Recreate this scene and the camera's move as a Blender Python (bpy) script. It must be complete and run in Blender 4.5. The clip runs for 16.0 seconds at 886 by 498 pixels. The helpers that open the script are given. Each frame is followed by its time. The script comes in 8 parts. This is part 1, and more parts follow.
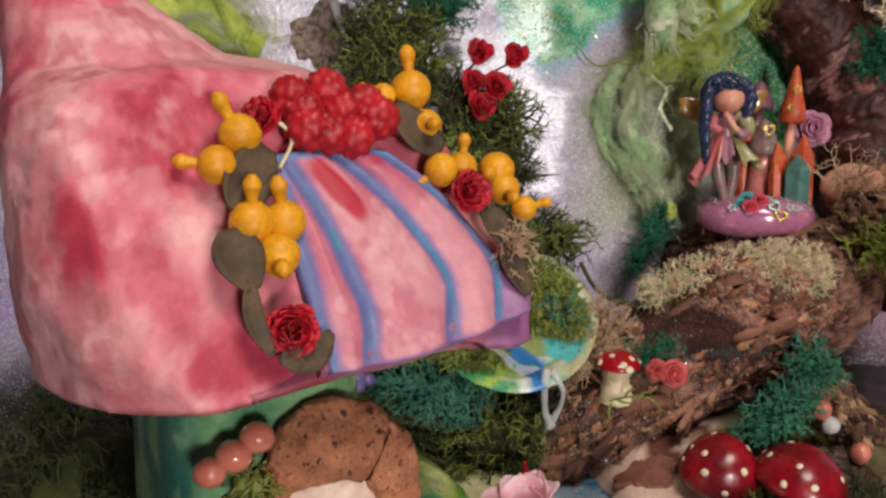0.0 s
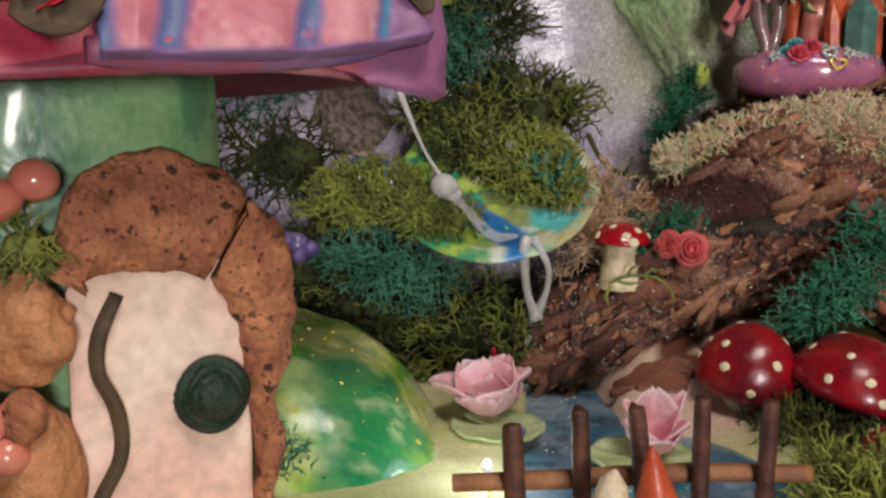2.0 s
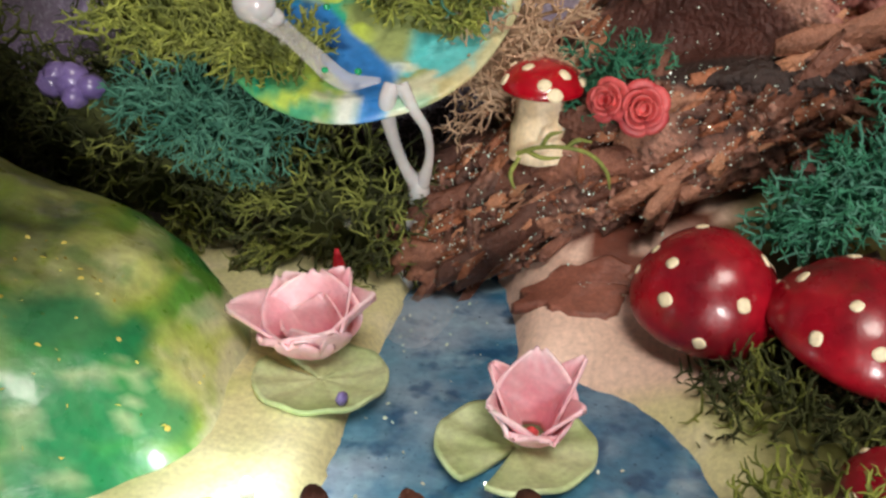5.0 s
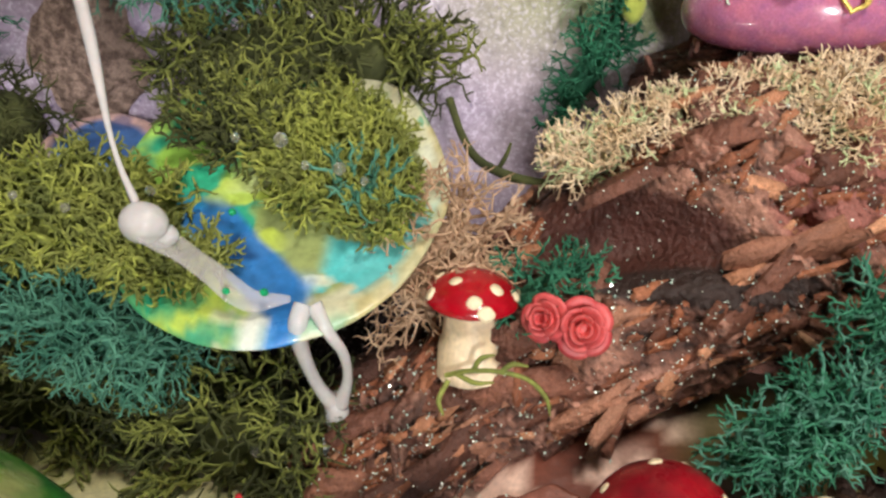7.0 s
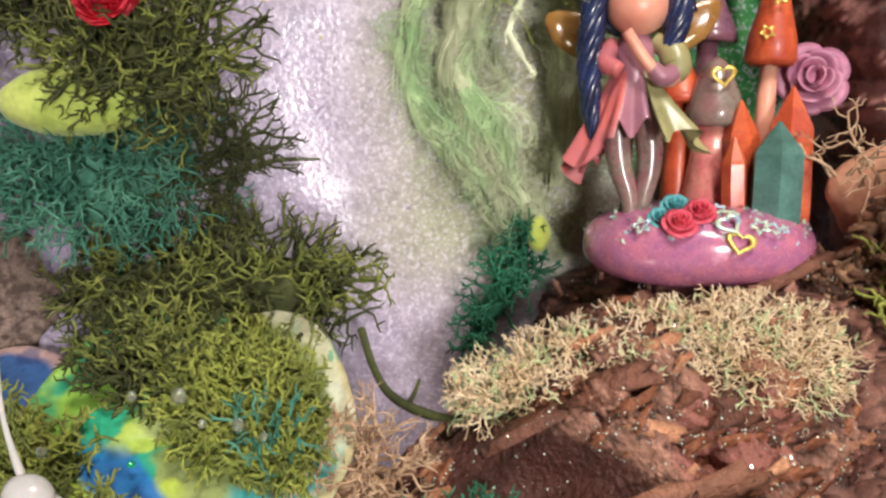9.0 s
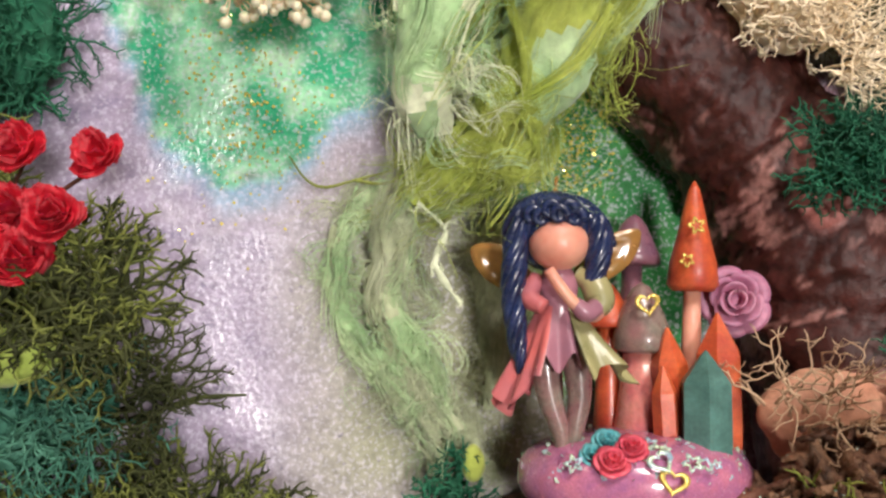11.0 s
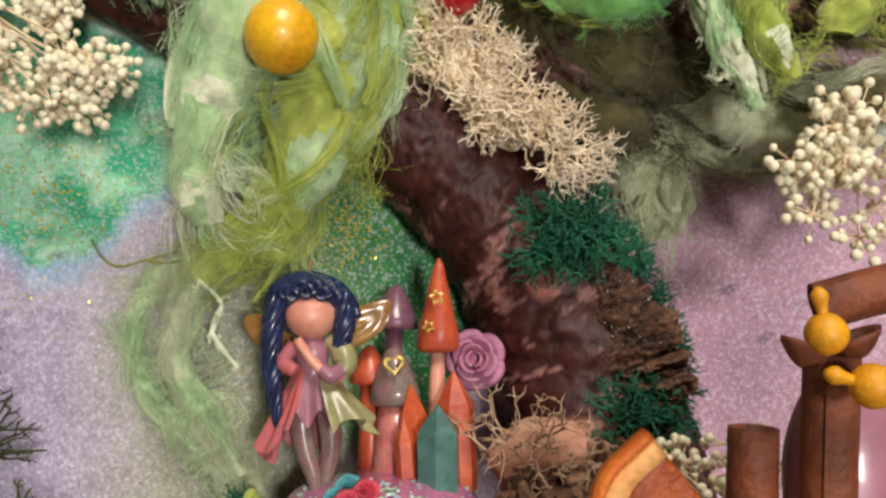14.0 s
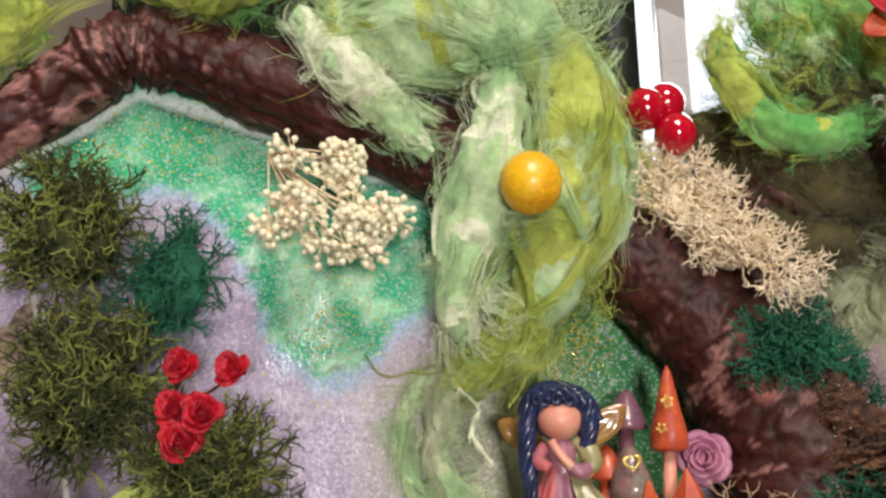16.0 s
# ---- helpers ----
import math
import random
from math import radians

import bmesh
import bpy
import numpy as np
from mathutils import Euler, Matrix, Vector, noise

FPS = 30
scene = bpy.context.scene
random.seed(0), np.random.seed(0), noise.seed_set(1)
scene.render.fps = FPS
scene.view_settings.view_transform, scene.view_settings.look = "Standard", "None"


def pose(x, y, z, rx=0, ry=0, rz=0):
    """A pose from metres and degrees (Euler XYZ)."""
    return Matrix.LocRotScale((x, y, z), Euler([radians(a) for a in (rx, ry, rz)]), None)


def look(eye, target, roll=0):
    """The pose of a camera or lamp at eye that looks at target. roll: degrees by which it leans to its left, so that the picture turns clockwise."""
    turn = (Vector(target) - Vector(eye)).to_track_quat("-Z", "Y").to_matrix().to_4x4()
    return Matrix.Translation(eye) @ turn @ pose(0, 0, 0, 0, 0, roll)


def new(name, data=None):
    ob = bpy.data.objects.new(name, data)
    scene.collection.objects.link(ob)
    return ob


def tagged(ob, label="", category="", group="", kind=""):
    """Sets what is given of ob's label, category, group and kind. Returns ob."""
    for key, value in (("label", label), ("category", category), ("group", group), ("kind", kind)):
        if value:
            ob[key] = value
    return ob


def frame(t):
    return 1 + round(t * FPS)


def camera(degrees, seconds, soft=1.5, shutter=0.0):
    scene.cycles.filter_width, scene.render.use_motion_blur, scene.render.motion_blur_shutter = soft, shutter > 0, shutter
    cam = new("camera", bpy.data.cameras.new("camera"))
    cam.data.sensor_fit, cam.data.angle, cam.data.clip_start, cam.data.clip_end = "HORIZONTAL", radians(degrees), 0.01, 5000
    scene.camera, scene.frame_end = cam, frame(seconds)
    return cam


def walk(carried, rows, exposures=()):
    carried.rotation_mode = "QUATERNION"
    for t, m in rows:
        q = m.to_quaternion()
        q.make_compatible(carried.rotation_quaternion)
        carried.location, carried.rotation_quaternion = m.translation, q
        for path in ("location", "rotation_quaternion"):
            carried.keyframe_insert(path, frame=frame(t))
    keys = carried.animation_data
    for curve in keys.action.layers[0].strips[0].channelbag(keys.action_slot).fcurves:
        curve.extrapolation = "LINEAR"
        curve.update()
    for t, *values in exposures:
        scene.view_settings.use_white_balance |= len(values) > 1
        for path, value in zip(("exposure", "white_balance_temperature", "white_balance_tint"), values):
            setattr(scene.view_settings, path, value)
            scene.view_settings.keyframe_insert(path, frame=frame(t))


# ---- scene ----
cam = camera(52.8, 16.0, 2.6)
METRES, EYE, TILT, LEAN, TURN = 0.42, 0.19, -11.0, 0.0, 0.0
ROWS = [
    (0.0, 0.0, 0.0, 0.0, 0.0, 0.0, -0.0),
    (0.5, 0.0339, 0.0277, -0.0215, 0.08, -0.31, 0.25),
    (1.0, 0.0572, 0.0623, -0.0668, 1.01, 0.9, -0.63),
    (1.5, 0.0783, 0.1058, -0.1012, 3.87, 2.01, -0.95),
    (2.0, 0.0997, 0.1611, -0.1461, 5.79, 2.34, -1.6),
    (2.5, 0.1177, 0.2222, -0.144, 6.86, 0.81, -1.86),
    (3.0, 0.1537, 0.2932, -0.1056, 8.39, -3.99, -2.33),
    (5.5, 0.186, 0.4012, -0.0772, 8.81, -14.49, -3.0),
    (6.0, 0.1868, 0.4277, -0.0784, 6.49, -12.44, -3.22),
    (6.5, 0.1852, 0.438, -0.0556, 5.41, -9.28, -2.66),
    (7.0, 0.1821, 0.442, -0.0439, 4.9, -6.06, -2.56),
    (7.5, 0.2001, 0.4519, -0.0329, 4.06, -3.67, -2.33),
    (8.0, 0.2057, 0.4536, -0.0248, 3.17, -1.58, -2.04),
    (8.5, 0.2045, 0.4463, -0.0124, 2.55, 0.65, -1.69),
    (11.0, 0.2197, 0.4425, 0.052, -0.26, 12.1, 0.53),
    (11.5, 0.2519, 0.4481, 0.0586, -2.15, 12.37, 1.09),
    (12.0, 0.2839, 0.4495, 0.05, -3.16, 10.91, 1.3),
    (12.5, 0.3032, 0.4349, 0.05, -3.24, 8.49, 1.54),
    (13.0, 0.313, 0.4261, 0.0514, -3.8, 8.66, 1.7),
    (13.5, 0.3291, 0.3929, 0.0609, -4.34, 11.35, 1.91),
    (14.0, 0.3274, 0.3573, 0.0608, -2.94, 13.52, 1.84),
    (14.5, 0.314, 0.3215, 0.0716, -0.41, 16.03, 2.35),
    (15.0, 0.3156, 0.3119, 0.0731, 1.23, 17.84, 2.29),
    (15.5, 0.3035, 0.2967, 0.0665, 3.51, 19.16, 1.81),
    (16.0, 0.2689, 0.2656, 0.0576, 6.47, 19.31, 0.74),
]
EXPOSURES = [(0.0, -1.3), (0.7, -1.2), (1.3, -1.2), (2.0, -1.48), (2.5, -1.52), (3.0, -1.02), (5.5, -0.85), (8.0, -0.5), (11.0, -0.65), (12.0, -0.68), (12.8, -0.5), (14.0, -1.0), (14.5, -1.02), (15.0, -0.9), (16.0, -0.87)]
walk(cam, [(t, pose(0, 0, EYE, TILT, LEAN, TURN) @ pose(METRES * x, METRES * y, METRES * z, 90 + pitch, roll, yaw)) for t, x, y, z, yaw, pitch, roll in ROWS], EXPOSURES)

# ---- room light ----
world = bpy.data.worlds.new("room_world")
scene.world = world
world.use_nodes = True
world.node_tree.nodes["Background"].inputs[0].default_value = (0.86, 0.93, 1.0, 1)
world.node_tree.nodes["Background"].inputs[1].default_value = 3.0


def area_lamp(name, eye, target, size, watts, colour, size_y=None):
    data = bpy.data.lights.new(name, "AREA")
    data.energy, data.color, data.size = watts, colour, size
    if size_y:
        data.shape, data.size_y = "RECTANGLE", size_y
    ob = new(name, data)
    ob.matrix_world = look(eye, target)
    return ob


area_lamp("ceiling_lamp", (0.30, -0.34, 1.02), (0.1, 0.35, 0.15), 0.36, 19.0, (1.0, 0.91, 0.82))
# Unseen source added in front to throw a glare on the glossy card.
area_lamp("desk_lamp", (0.43, -1.0, 0.17), (0.06, 0.38, 0.15), 0.20, 22.0, (1.0, 0.95, 0.92))
area_lamp("window_light", (0.62, 1.42, 0.75), (0.3, 0.3, 0.2), 0.7, 20.0, (0.95, 0.97, 1.0), 0.9)

led = bpy.data.lights.new("fairy_light_glow", "POINT")
led.energy, led.color, led.shadow_soft_size = 0.034, (0.86, 0.97, 1.0), 0.0025
new("fairy_light_glow", led).location = (0.0320, 0.2545, 0.0390)

# ---- tools ----
V = Vector


def lin(code):
    """Linear colour from a six-digit hex code."""
    out = []
    for k in (0, 2, 4):
        c = int(code[k:k + 2], 16) / 255
        out.append(c / 12.92 if c <= 0.04045 else ((c + 0.055) / 1.055) ** 2.4)
    return tuple(out)


def vnoise(p, scale, seed=0):
    """Smooth value noise in -1..1 at the points p."""
    q = np.asarray(p, float) * scale + seed * 17.31
    i = np.floor(q).astype(np.int64)
    f = q - i
    f = f * f * (3 - 2 * f)
    out = np.zeros(len(q))
    for dx in (0, 1):
        for dy in (0, 1):
            for dz in (0, 1):
                a, b, c = i[:, 0] + dx, i[:, 1] + dy, i[:, 2] + dz
                h = (a * 374761393 + b * 668265263 + c * 2147483647 + seed * 974711) & 0xFFFFFFFF
                h = ((h ^ (h >> 13)) * 1274126177) & 0xFFFFFFFF
                h = ((h ^ (h >> 16)) & 0xFFFF) / 65535.0
                w = (f[:, 0] if dx else 1 - f[:, 0]) * (f[:, 1] if dy else 1 - f[:, 1]) * (f[:, 2] if dz else 1 - f[:, 2])
                out += h * w
    return out * 2 - 1


def fbm(p, scale, octaves=4, seed=0):
    out, amp = 0, 1.0
    for k in range(octaves):
        out = out + amp * vnoise(p, scale * 2 ** k, seed + k)
        amp *= 0.5
    return out / (2 - 2 ** (1 - octaves))


def unit(a):
    return a / np.maximum(np.linalg.norm(a, axis=-1, keepdims=True), 1e-9)


def ease(x, a, b):
    u = np.clip((x - a) / (b - a), 0, 1)
    return u * u * (3 - 2 * u)


class Acc:
    """Gathers vertices and faces of one mesh."""

    def __init__(self):
        self.v, self.f, self.m, self.n, self.c = [], [], [], 0, []

    def add(self, verts, faces, slot=0, colour=None):
        verts = np.asarray(verts, float).reshape(-1, 3)
        faces = np.asarray(faces, np.int64)
        if faces.ndim == 1:
            faces = faces.reshape(1, -1)
        self.v.append(verts)
        self.f.append(faces + self.n)
        self.m.append(np.full(len(faces), slot))
        if colour is not None:
            self.c.append(np.broadcast_to(np.asarray(colour, float), verts.shape))
        self.n += len(verts)
        return self

    def mesh(self, name, smooth=True):
        me = bpy.data.meshes.new(name)
        verts = np.concatenate(self.v)
        me.vertices.add(len(verts))
        me.vertices.foreach_set("co", verts.astype(np.float32).ravel())
        counts = np.concatenate([np.full(len(f), f.shape[1]) for f in self.f])
        loops = np.concatenate([f.ravel() for f in self.f])
        me.loops.add(len(loops))
        me.loops.foreach_set("vertex_index", loops.astype(np.int32))
        me.polygons.add(len(counts))
        me.polygons.foreach_set("loop_start", np.r_[0, np.cumsum(counts)[:-1]].astype(np.int32))
        me.polygons.foreach_set("material_index", np.concatenate(self.m).astype(np.int32))
        me.polygons.foreach_set("use_smooth", np.full(len(counts), smooth))
        me.update(calc_edges=True)
        if self.c:
            cols = np.concatenate(self.c)
            layer = me.color_attributes.new("paint", "FLOAT_COLOR", "POINT")
            layer.data.foreach_set("color", np.c_[cols, np.ones(len(cols))].astype(np.float32).ravel())
        me.validate()
        return me


def grid_faces(rows, cols, wrap=False):
    r, c = np.meshgrid(np.arange(rows - 1), np.arange(cols if wrap else cols - 1), indexing="ij")
    r, c = r.ravel(), c.ravel()
    d = (c + 1) % cols
    return np.stack([r * cols + c, r * cols + d, (r + 1) * cols + d, (r + 1) * cols + c], 1)


def thing(name, at, label, category, group="", kind=""):
    ob = new(name)
    ob.empty_display_size = 0.005
    ob.matrix_basis = pose(*at)
    return tagged(ob, label, category, group, kind)


def part(name, made, material, parent=None, label=""):
    """Links a mesh, a bmesh or an Acc as one object, under a thing or under a part."""
    if isinstance(made, Acc):
        made = made.mesh(name)
    elif isinstance(made, bmesh.types.BMesh):
        me = bpy.data.meshes.new(name)
        made.to_mesh(me)
        made.free()
        for p in me.polygons:
            p.use_smooth = True
        made = me
    for one in material if isinstance(material, (list, tuple)) else [material]:
        if one.name not in made.materials:
            made.materials.append(one)
    ob = new(name, made)
    if parent:
        ob.parent = parent
        if parent.type == "EMPTY":
            ob.matrix_parent_inverse = parent.matrix_basis.inverted()
    if label:
        ob["label"] = label
    return ob


def solo(name, made, material, label, category, group="", kind=""):
    return tagged(part(name, made, material), label, category, group, kind)


def spline(points, n):
    """Catmull-Rom through a few points, as n points."""
    p = np.asarray(points, float)
    p = np.vstack([2 * p[0] - p[1], p, 2 * p[-1] - p[-2]])
    t = np.linspace(0, len(p) - 3 - 1e-6, n)
    i = t.astype(int)
    u = (t - i)[:, None]
    a, b, c, d = p[i], p[i + 1], p[i + 2], p[i + 3]
    return 0.5 * (2 * b + (c - a) * u + (2 * a - 5 * b + 4 * c - d) * u ** 2 + (3 * b - a - 3 * c + d) * u ** 3)


def tubes(acc, paths, radii, sides=4, slot=0, colour=None):
    """Many tubes at once: paths (M, N, 3), radii (M, N)."""
    paths, radii = np.asarray(paths, float), np.asarray(radii, float)
    m, n, _ = paths.shape
    tan = unit(np.gradient(paths, axis=1))
    mean = unit(paths[:, -1] - paths[:, 0] + 1e-9)
    ref = np.where(np.abs(mean[:, 2:]) < 0.8, [[0, 0, 1.0]], [[1.0, 0, 0]])[:, None]
    a = unit(np.cross(tan, ref))
    b = np.cross(tan, a)
    ang = np.arange(sides) * 2 * np.pi / sides
    ring = a[:, :, None] * np.cos(ang)[:, None] + b[:, :, None] * np.sin(ang)[:, None]
    v = paths[:, :, None] + ring * radii[:, :, None, None]
    f = grid_faces(n, sides, True)
    f = (f[None] + (np.arange(m) * n * sides)[:, None, None]).reshape(-1, 4)
    col = None if colour is None else np.repeat(np.broadcast_to(colour, (m, 3)), n * sides, 0)
    acc.add(v, f, slot, col)
    return acc


def ribbons(acc, paths, width, slot=0, seed=0):
    """Many fine flat fibres at once: paths (M, N, 3)."""
    m, n, _ = paths.shape
    tan = unit(np.gradient(paths, axis=1))
    ref = unit(np.random.default_rng(seed).normal(size=(m, 1, 3)) * 0.6 + (0, 1.0, 0.2))
    side = unit(np.cross(tan, ref)) * (width * np.linspace(1.0, 0.45, n))[None, :, None]
    v = np.stack([paths - side, paths + side], 2)
    f = grid_faces(n, 2)
    acc.add(v, (f[None] + (np.arange(m) * n * 2)[:, None, None]).reshape(-1, 4), slot)
    return acc


def rings_mesh(acc, rings, slot=0, colour=None, caps=True):
    """Skin over rings (K, S, 3), closed at both ends."""
    rings = np.asarray(rings, float)
    k, s, _ = rings.shape
    v = rings.reshape(-1, 3)
    start = acc.n
    acc.add(v, grid_faces(k, s, True), slot, colour)
    if caps:
        for row in (0, k - 1):
            c = rings[row].mean(0)
            idx = np.arange(s) + row * s
            tri = np.stack([idx, np.roll(idx, -1), np.full(s, k * s)], 1)
            col = None if colour is None else np.asarray(colour, float).reshape(-1, 3)[-1:]
            acc.add([c], (tri - 0)[:0].reshape(0, 3), slot, col)
            tri = np.where(tri == k * s, acc.n - 1 - start, tri)
            acc.f.append(tri + start)
            acc.m.append(np.full(len(tri), slot))
    return acc


def path_rings(points, radii, n, sides, squash=1.0, twist=0.0):
    """Rings along a spline; squash flattens them along the frame's second axis."""
    c = spline(points, n)
    r = spline(np.c_[radii, radii, radii], n)[:, 0]
    tan = unit(np.gradient(c, axis=0))
    up = np.array([0, 0, 1.0]) if abs(tan[0][2]) < 0.9 else np.array([0, -1.0, 0])
    rings, a = [], None
    ang = np.arange(sides) * 2 * np.pi / sides
    for k in range(n):
        a = unit(np.cross(tan[k], up)) if a is None else unit(a - tan[k] * (a @ tan[k]))
        b = np.cross(tan[k], a)
        w = ang + twist * k / n
        rings.append(c[k] + r[k] * (np.cos(w)[:, None] * a + squash * np.sin(w)[:, None] * b))
    return np.array(rings), c


def lathe_rings(profile, sides, at=(0, 0, 0), tilt=None, wobble=0.0, seed=0):
    """Rings of a turned form from (radius, height) pairs."""
    ang = np.arange(sides) * 2 * np.pi / sides
    rings = np.array([[(r * math.cos(a), r * math.sin(a), z) for a in ang] for r, z in profile])
    if wobble:
        flat = rings.reshape(-1, 3)
        k = 1 + wobble * fbm(flat, 0.35 / max(np.abs(flat).max(), 1e-6) * 4, 3, seed)
        rings = (flat * k[:, None]).reshape(rings.shape)
    if tilt is not None:
        rot = np.array(Euler([radians(a) for a in tilt]).to_matrix())
        rings = rings @ rot.T
    return rings + np.asarray(at, float)


def ball(acc, at, radii, seg=16, ring=10, slot=0, colour=None, rough=0.0, seed=0, turn=None):
    lat = np.linspace(-np.pi / 2 + 0.02, np.pi / 2 - 0.02, ring)
    ang = np.arange(seg) * 2 * np.pi / seg
    v = np.stack([np.cos(lat)[:, None] * np.cos(ang), np.cos(lat)[:, None] * np.sin(ang), np.sin(lat)[:, None] + 0 * ang], -1)
    if rough:
        flat = v.reshape(-1, 3)
        v = (flat * (1 + rough * fbm(flat, 1.6, 3, seed))[:, None]).reshape(v.shape)
    v = v * np.broadcast_to(np.asarray(radii, float), 3)
    if turn is not None:
        v = v @ np.array(Euler([radians(a) for a in turn]).to_matrix()).T
    return rings_mesh(acc, v + np.asarray(at, float), slot, colour)


# ---- materials ----
def material(name, col, col2=None, scale=60.0, rough=0.6, bump=0.3, bscale=500.0, relief=0.0006, paint=False,
             metal=0.0, coat=0.0, sss=0.0, alpha=1.0, sheen=0.0, vary=0.0, spec=0.5, contrast=0.18, transmit=0.0, fine=0.18, varnish=None, specks=()):
    m = bpy.data.materials.new(name)
    m.use_nodes = True
    nt = m.node_tree
    nodes, wire = nt.nodes, nt.links.new
    bs = nodes["Principled BSDF"]
    co = nodes.new("ShaderNodeTexCoord").outputs["Object"]

    def noise_tex(s, detail=5.0):
        n = nodes.new("ShaderNodeTexNoise")
        n.inputs["Scale"].default_value, n.inputs["Detail"].default_value = s, detail
        wire(co, n.inputs["Vector"])
        return n.outputs["Fac"]

    def mix(kind, fac, a, b):
        x = nodes.new("ShaderNodeMix")
        x.data_type, x.blend_type = "RGBA", kind
        for k, val in ((0, fac), (6, a), (7, b)):
            if isinstance(val, (int, float)):
                x.inputs[k].default_value = val
            elif isinstance(val, tuple):
                x.inputs[k].default_value = (*val, 1)
            else:
                wire(val, x.inputs[k])
        return x.outputs[2]

    def spread(src, lo, hi, a, b):
        r = nodes.new("ShaderNodeMapRange")
        wire(src, r.inputs[0])
        for k, val in zip((1, 2, 3, 4), (lo, hi, a, b)):
            r.inputs[k].default_value = val
        return r.outputs[0]

    if paint:
        at = nodes.new("ShaderNodeAttribute")
        at.attribute_name = "paint"
        base = at.outputs["Color"]
        if col2:
            base = mix("MIX", spread(noise_tex(scale), 0.5 - contrast, 0.5 + contrast, 0.0, 0.35), base, col2)
    else:
        base = mix("MIX", spread(noise_tex(scale), 0.5 - contrast, 0.5 + contrast, 0.0, 1.0), col, col2 or tuple(c * 0.75 for c in col))
    for speck_scale, lo, hi, code, weight in specks:
        base = mix("MIX", spread(noise_tex(speck_scale, 3.0), lo, hi, 0.0, weight), base, lin(code))
    if fine:
        val = spread(noise_tex(scale * 7.3, 3.0), 0.25, 0.75, 1 - fine, 1 + fine)
        hsv = nodes.new("ShaderNodeHueSaturation")
        wire(base, hsv.inputs["Color"])
        if vary:
            info = nodes.new("ShaderNodeObjectInfo")
            mul = nodes.new("ShaderNodeMath")
            mul.operation = "MULTIPLY"
            wire(val, mul.inputs[0])
            wire(spread(info.outputs["Random"], 0, 1, 1 - vary, 1 + vary), mul.inputs[1])
            val = mul.outputs[0]
        wire(val, hsv.inputs["Value"])
        base = hsv.outputs["Color"]
    wire(base, bs.inputs["Base Color"])
    wire(spread(noise_tex(scale * 3.1, 3.0), 0.3, 0.7, max(rough - 0.08, 0.02), min(rough + 0.08, 1)), bs.inputs["Roughness"])
    if varnish:
        axes = nodes.new("ShaderNodeSeparateXYZ")
        wire(co, axes.inputs[0])
        wavy = nodes.new("ShaderNodeMath")
        wavy.operation = "ADD"
        wire(axes.outputs[0], wavy.inputs[0])
        wire(spread(noise_tex(scale * 0.4), 0.3, 0.7, -0.012, 0.012), wavy.inputs[1])
        wire(spread(wavy.outputs[0], varnish[0], varnish[1], rough, varnish[2]), bs.inputs["Roughness"])
        wire(spread(wavy.outputs[0], varnish[0], varnish[1], spec, 0.25), bs.inputs["Specular IOR Level"])
    if bump:
        bm = nodes.new("ShaderNodeBump")
        bm.inputs["Strength"].default_value, bm.inputs["Distance"].default_value = bump, relief
        wire(noise_tex(bscale, 6.0), bm.inputs["Height"])
        wire(bm.outputs["Normal"], bs.inputs["Normal"])
    bs.inputs["Alpha"].default_value = alpha
    bs.inputs["Metallic"].default_value = metal
    bs.inputs["Specular IOR Level"].default_value = spec
    bs.inputs["Coat Weight"].default_value = coat
    bs.inputs["Coat Roughness"].default_value = 0.08
    bs.inputs["Sheen Weight"].default_value = sheen
    bs.inputs["Transmission Weight"].default_value = transmit
    if sss:
        bs.inputs["Subsurface Weight"].default_value = sss
        bs.inputs["Subsurface Radius"].default_value = (0.004, 0.002, 0.0015)
        bs.inputs["Subsurface Scale"].default_value = 0.6
    return m


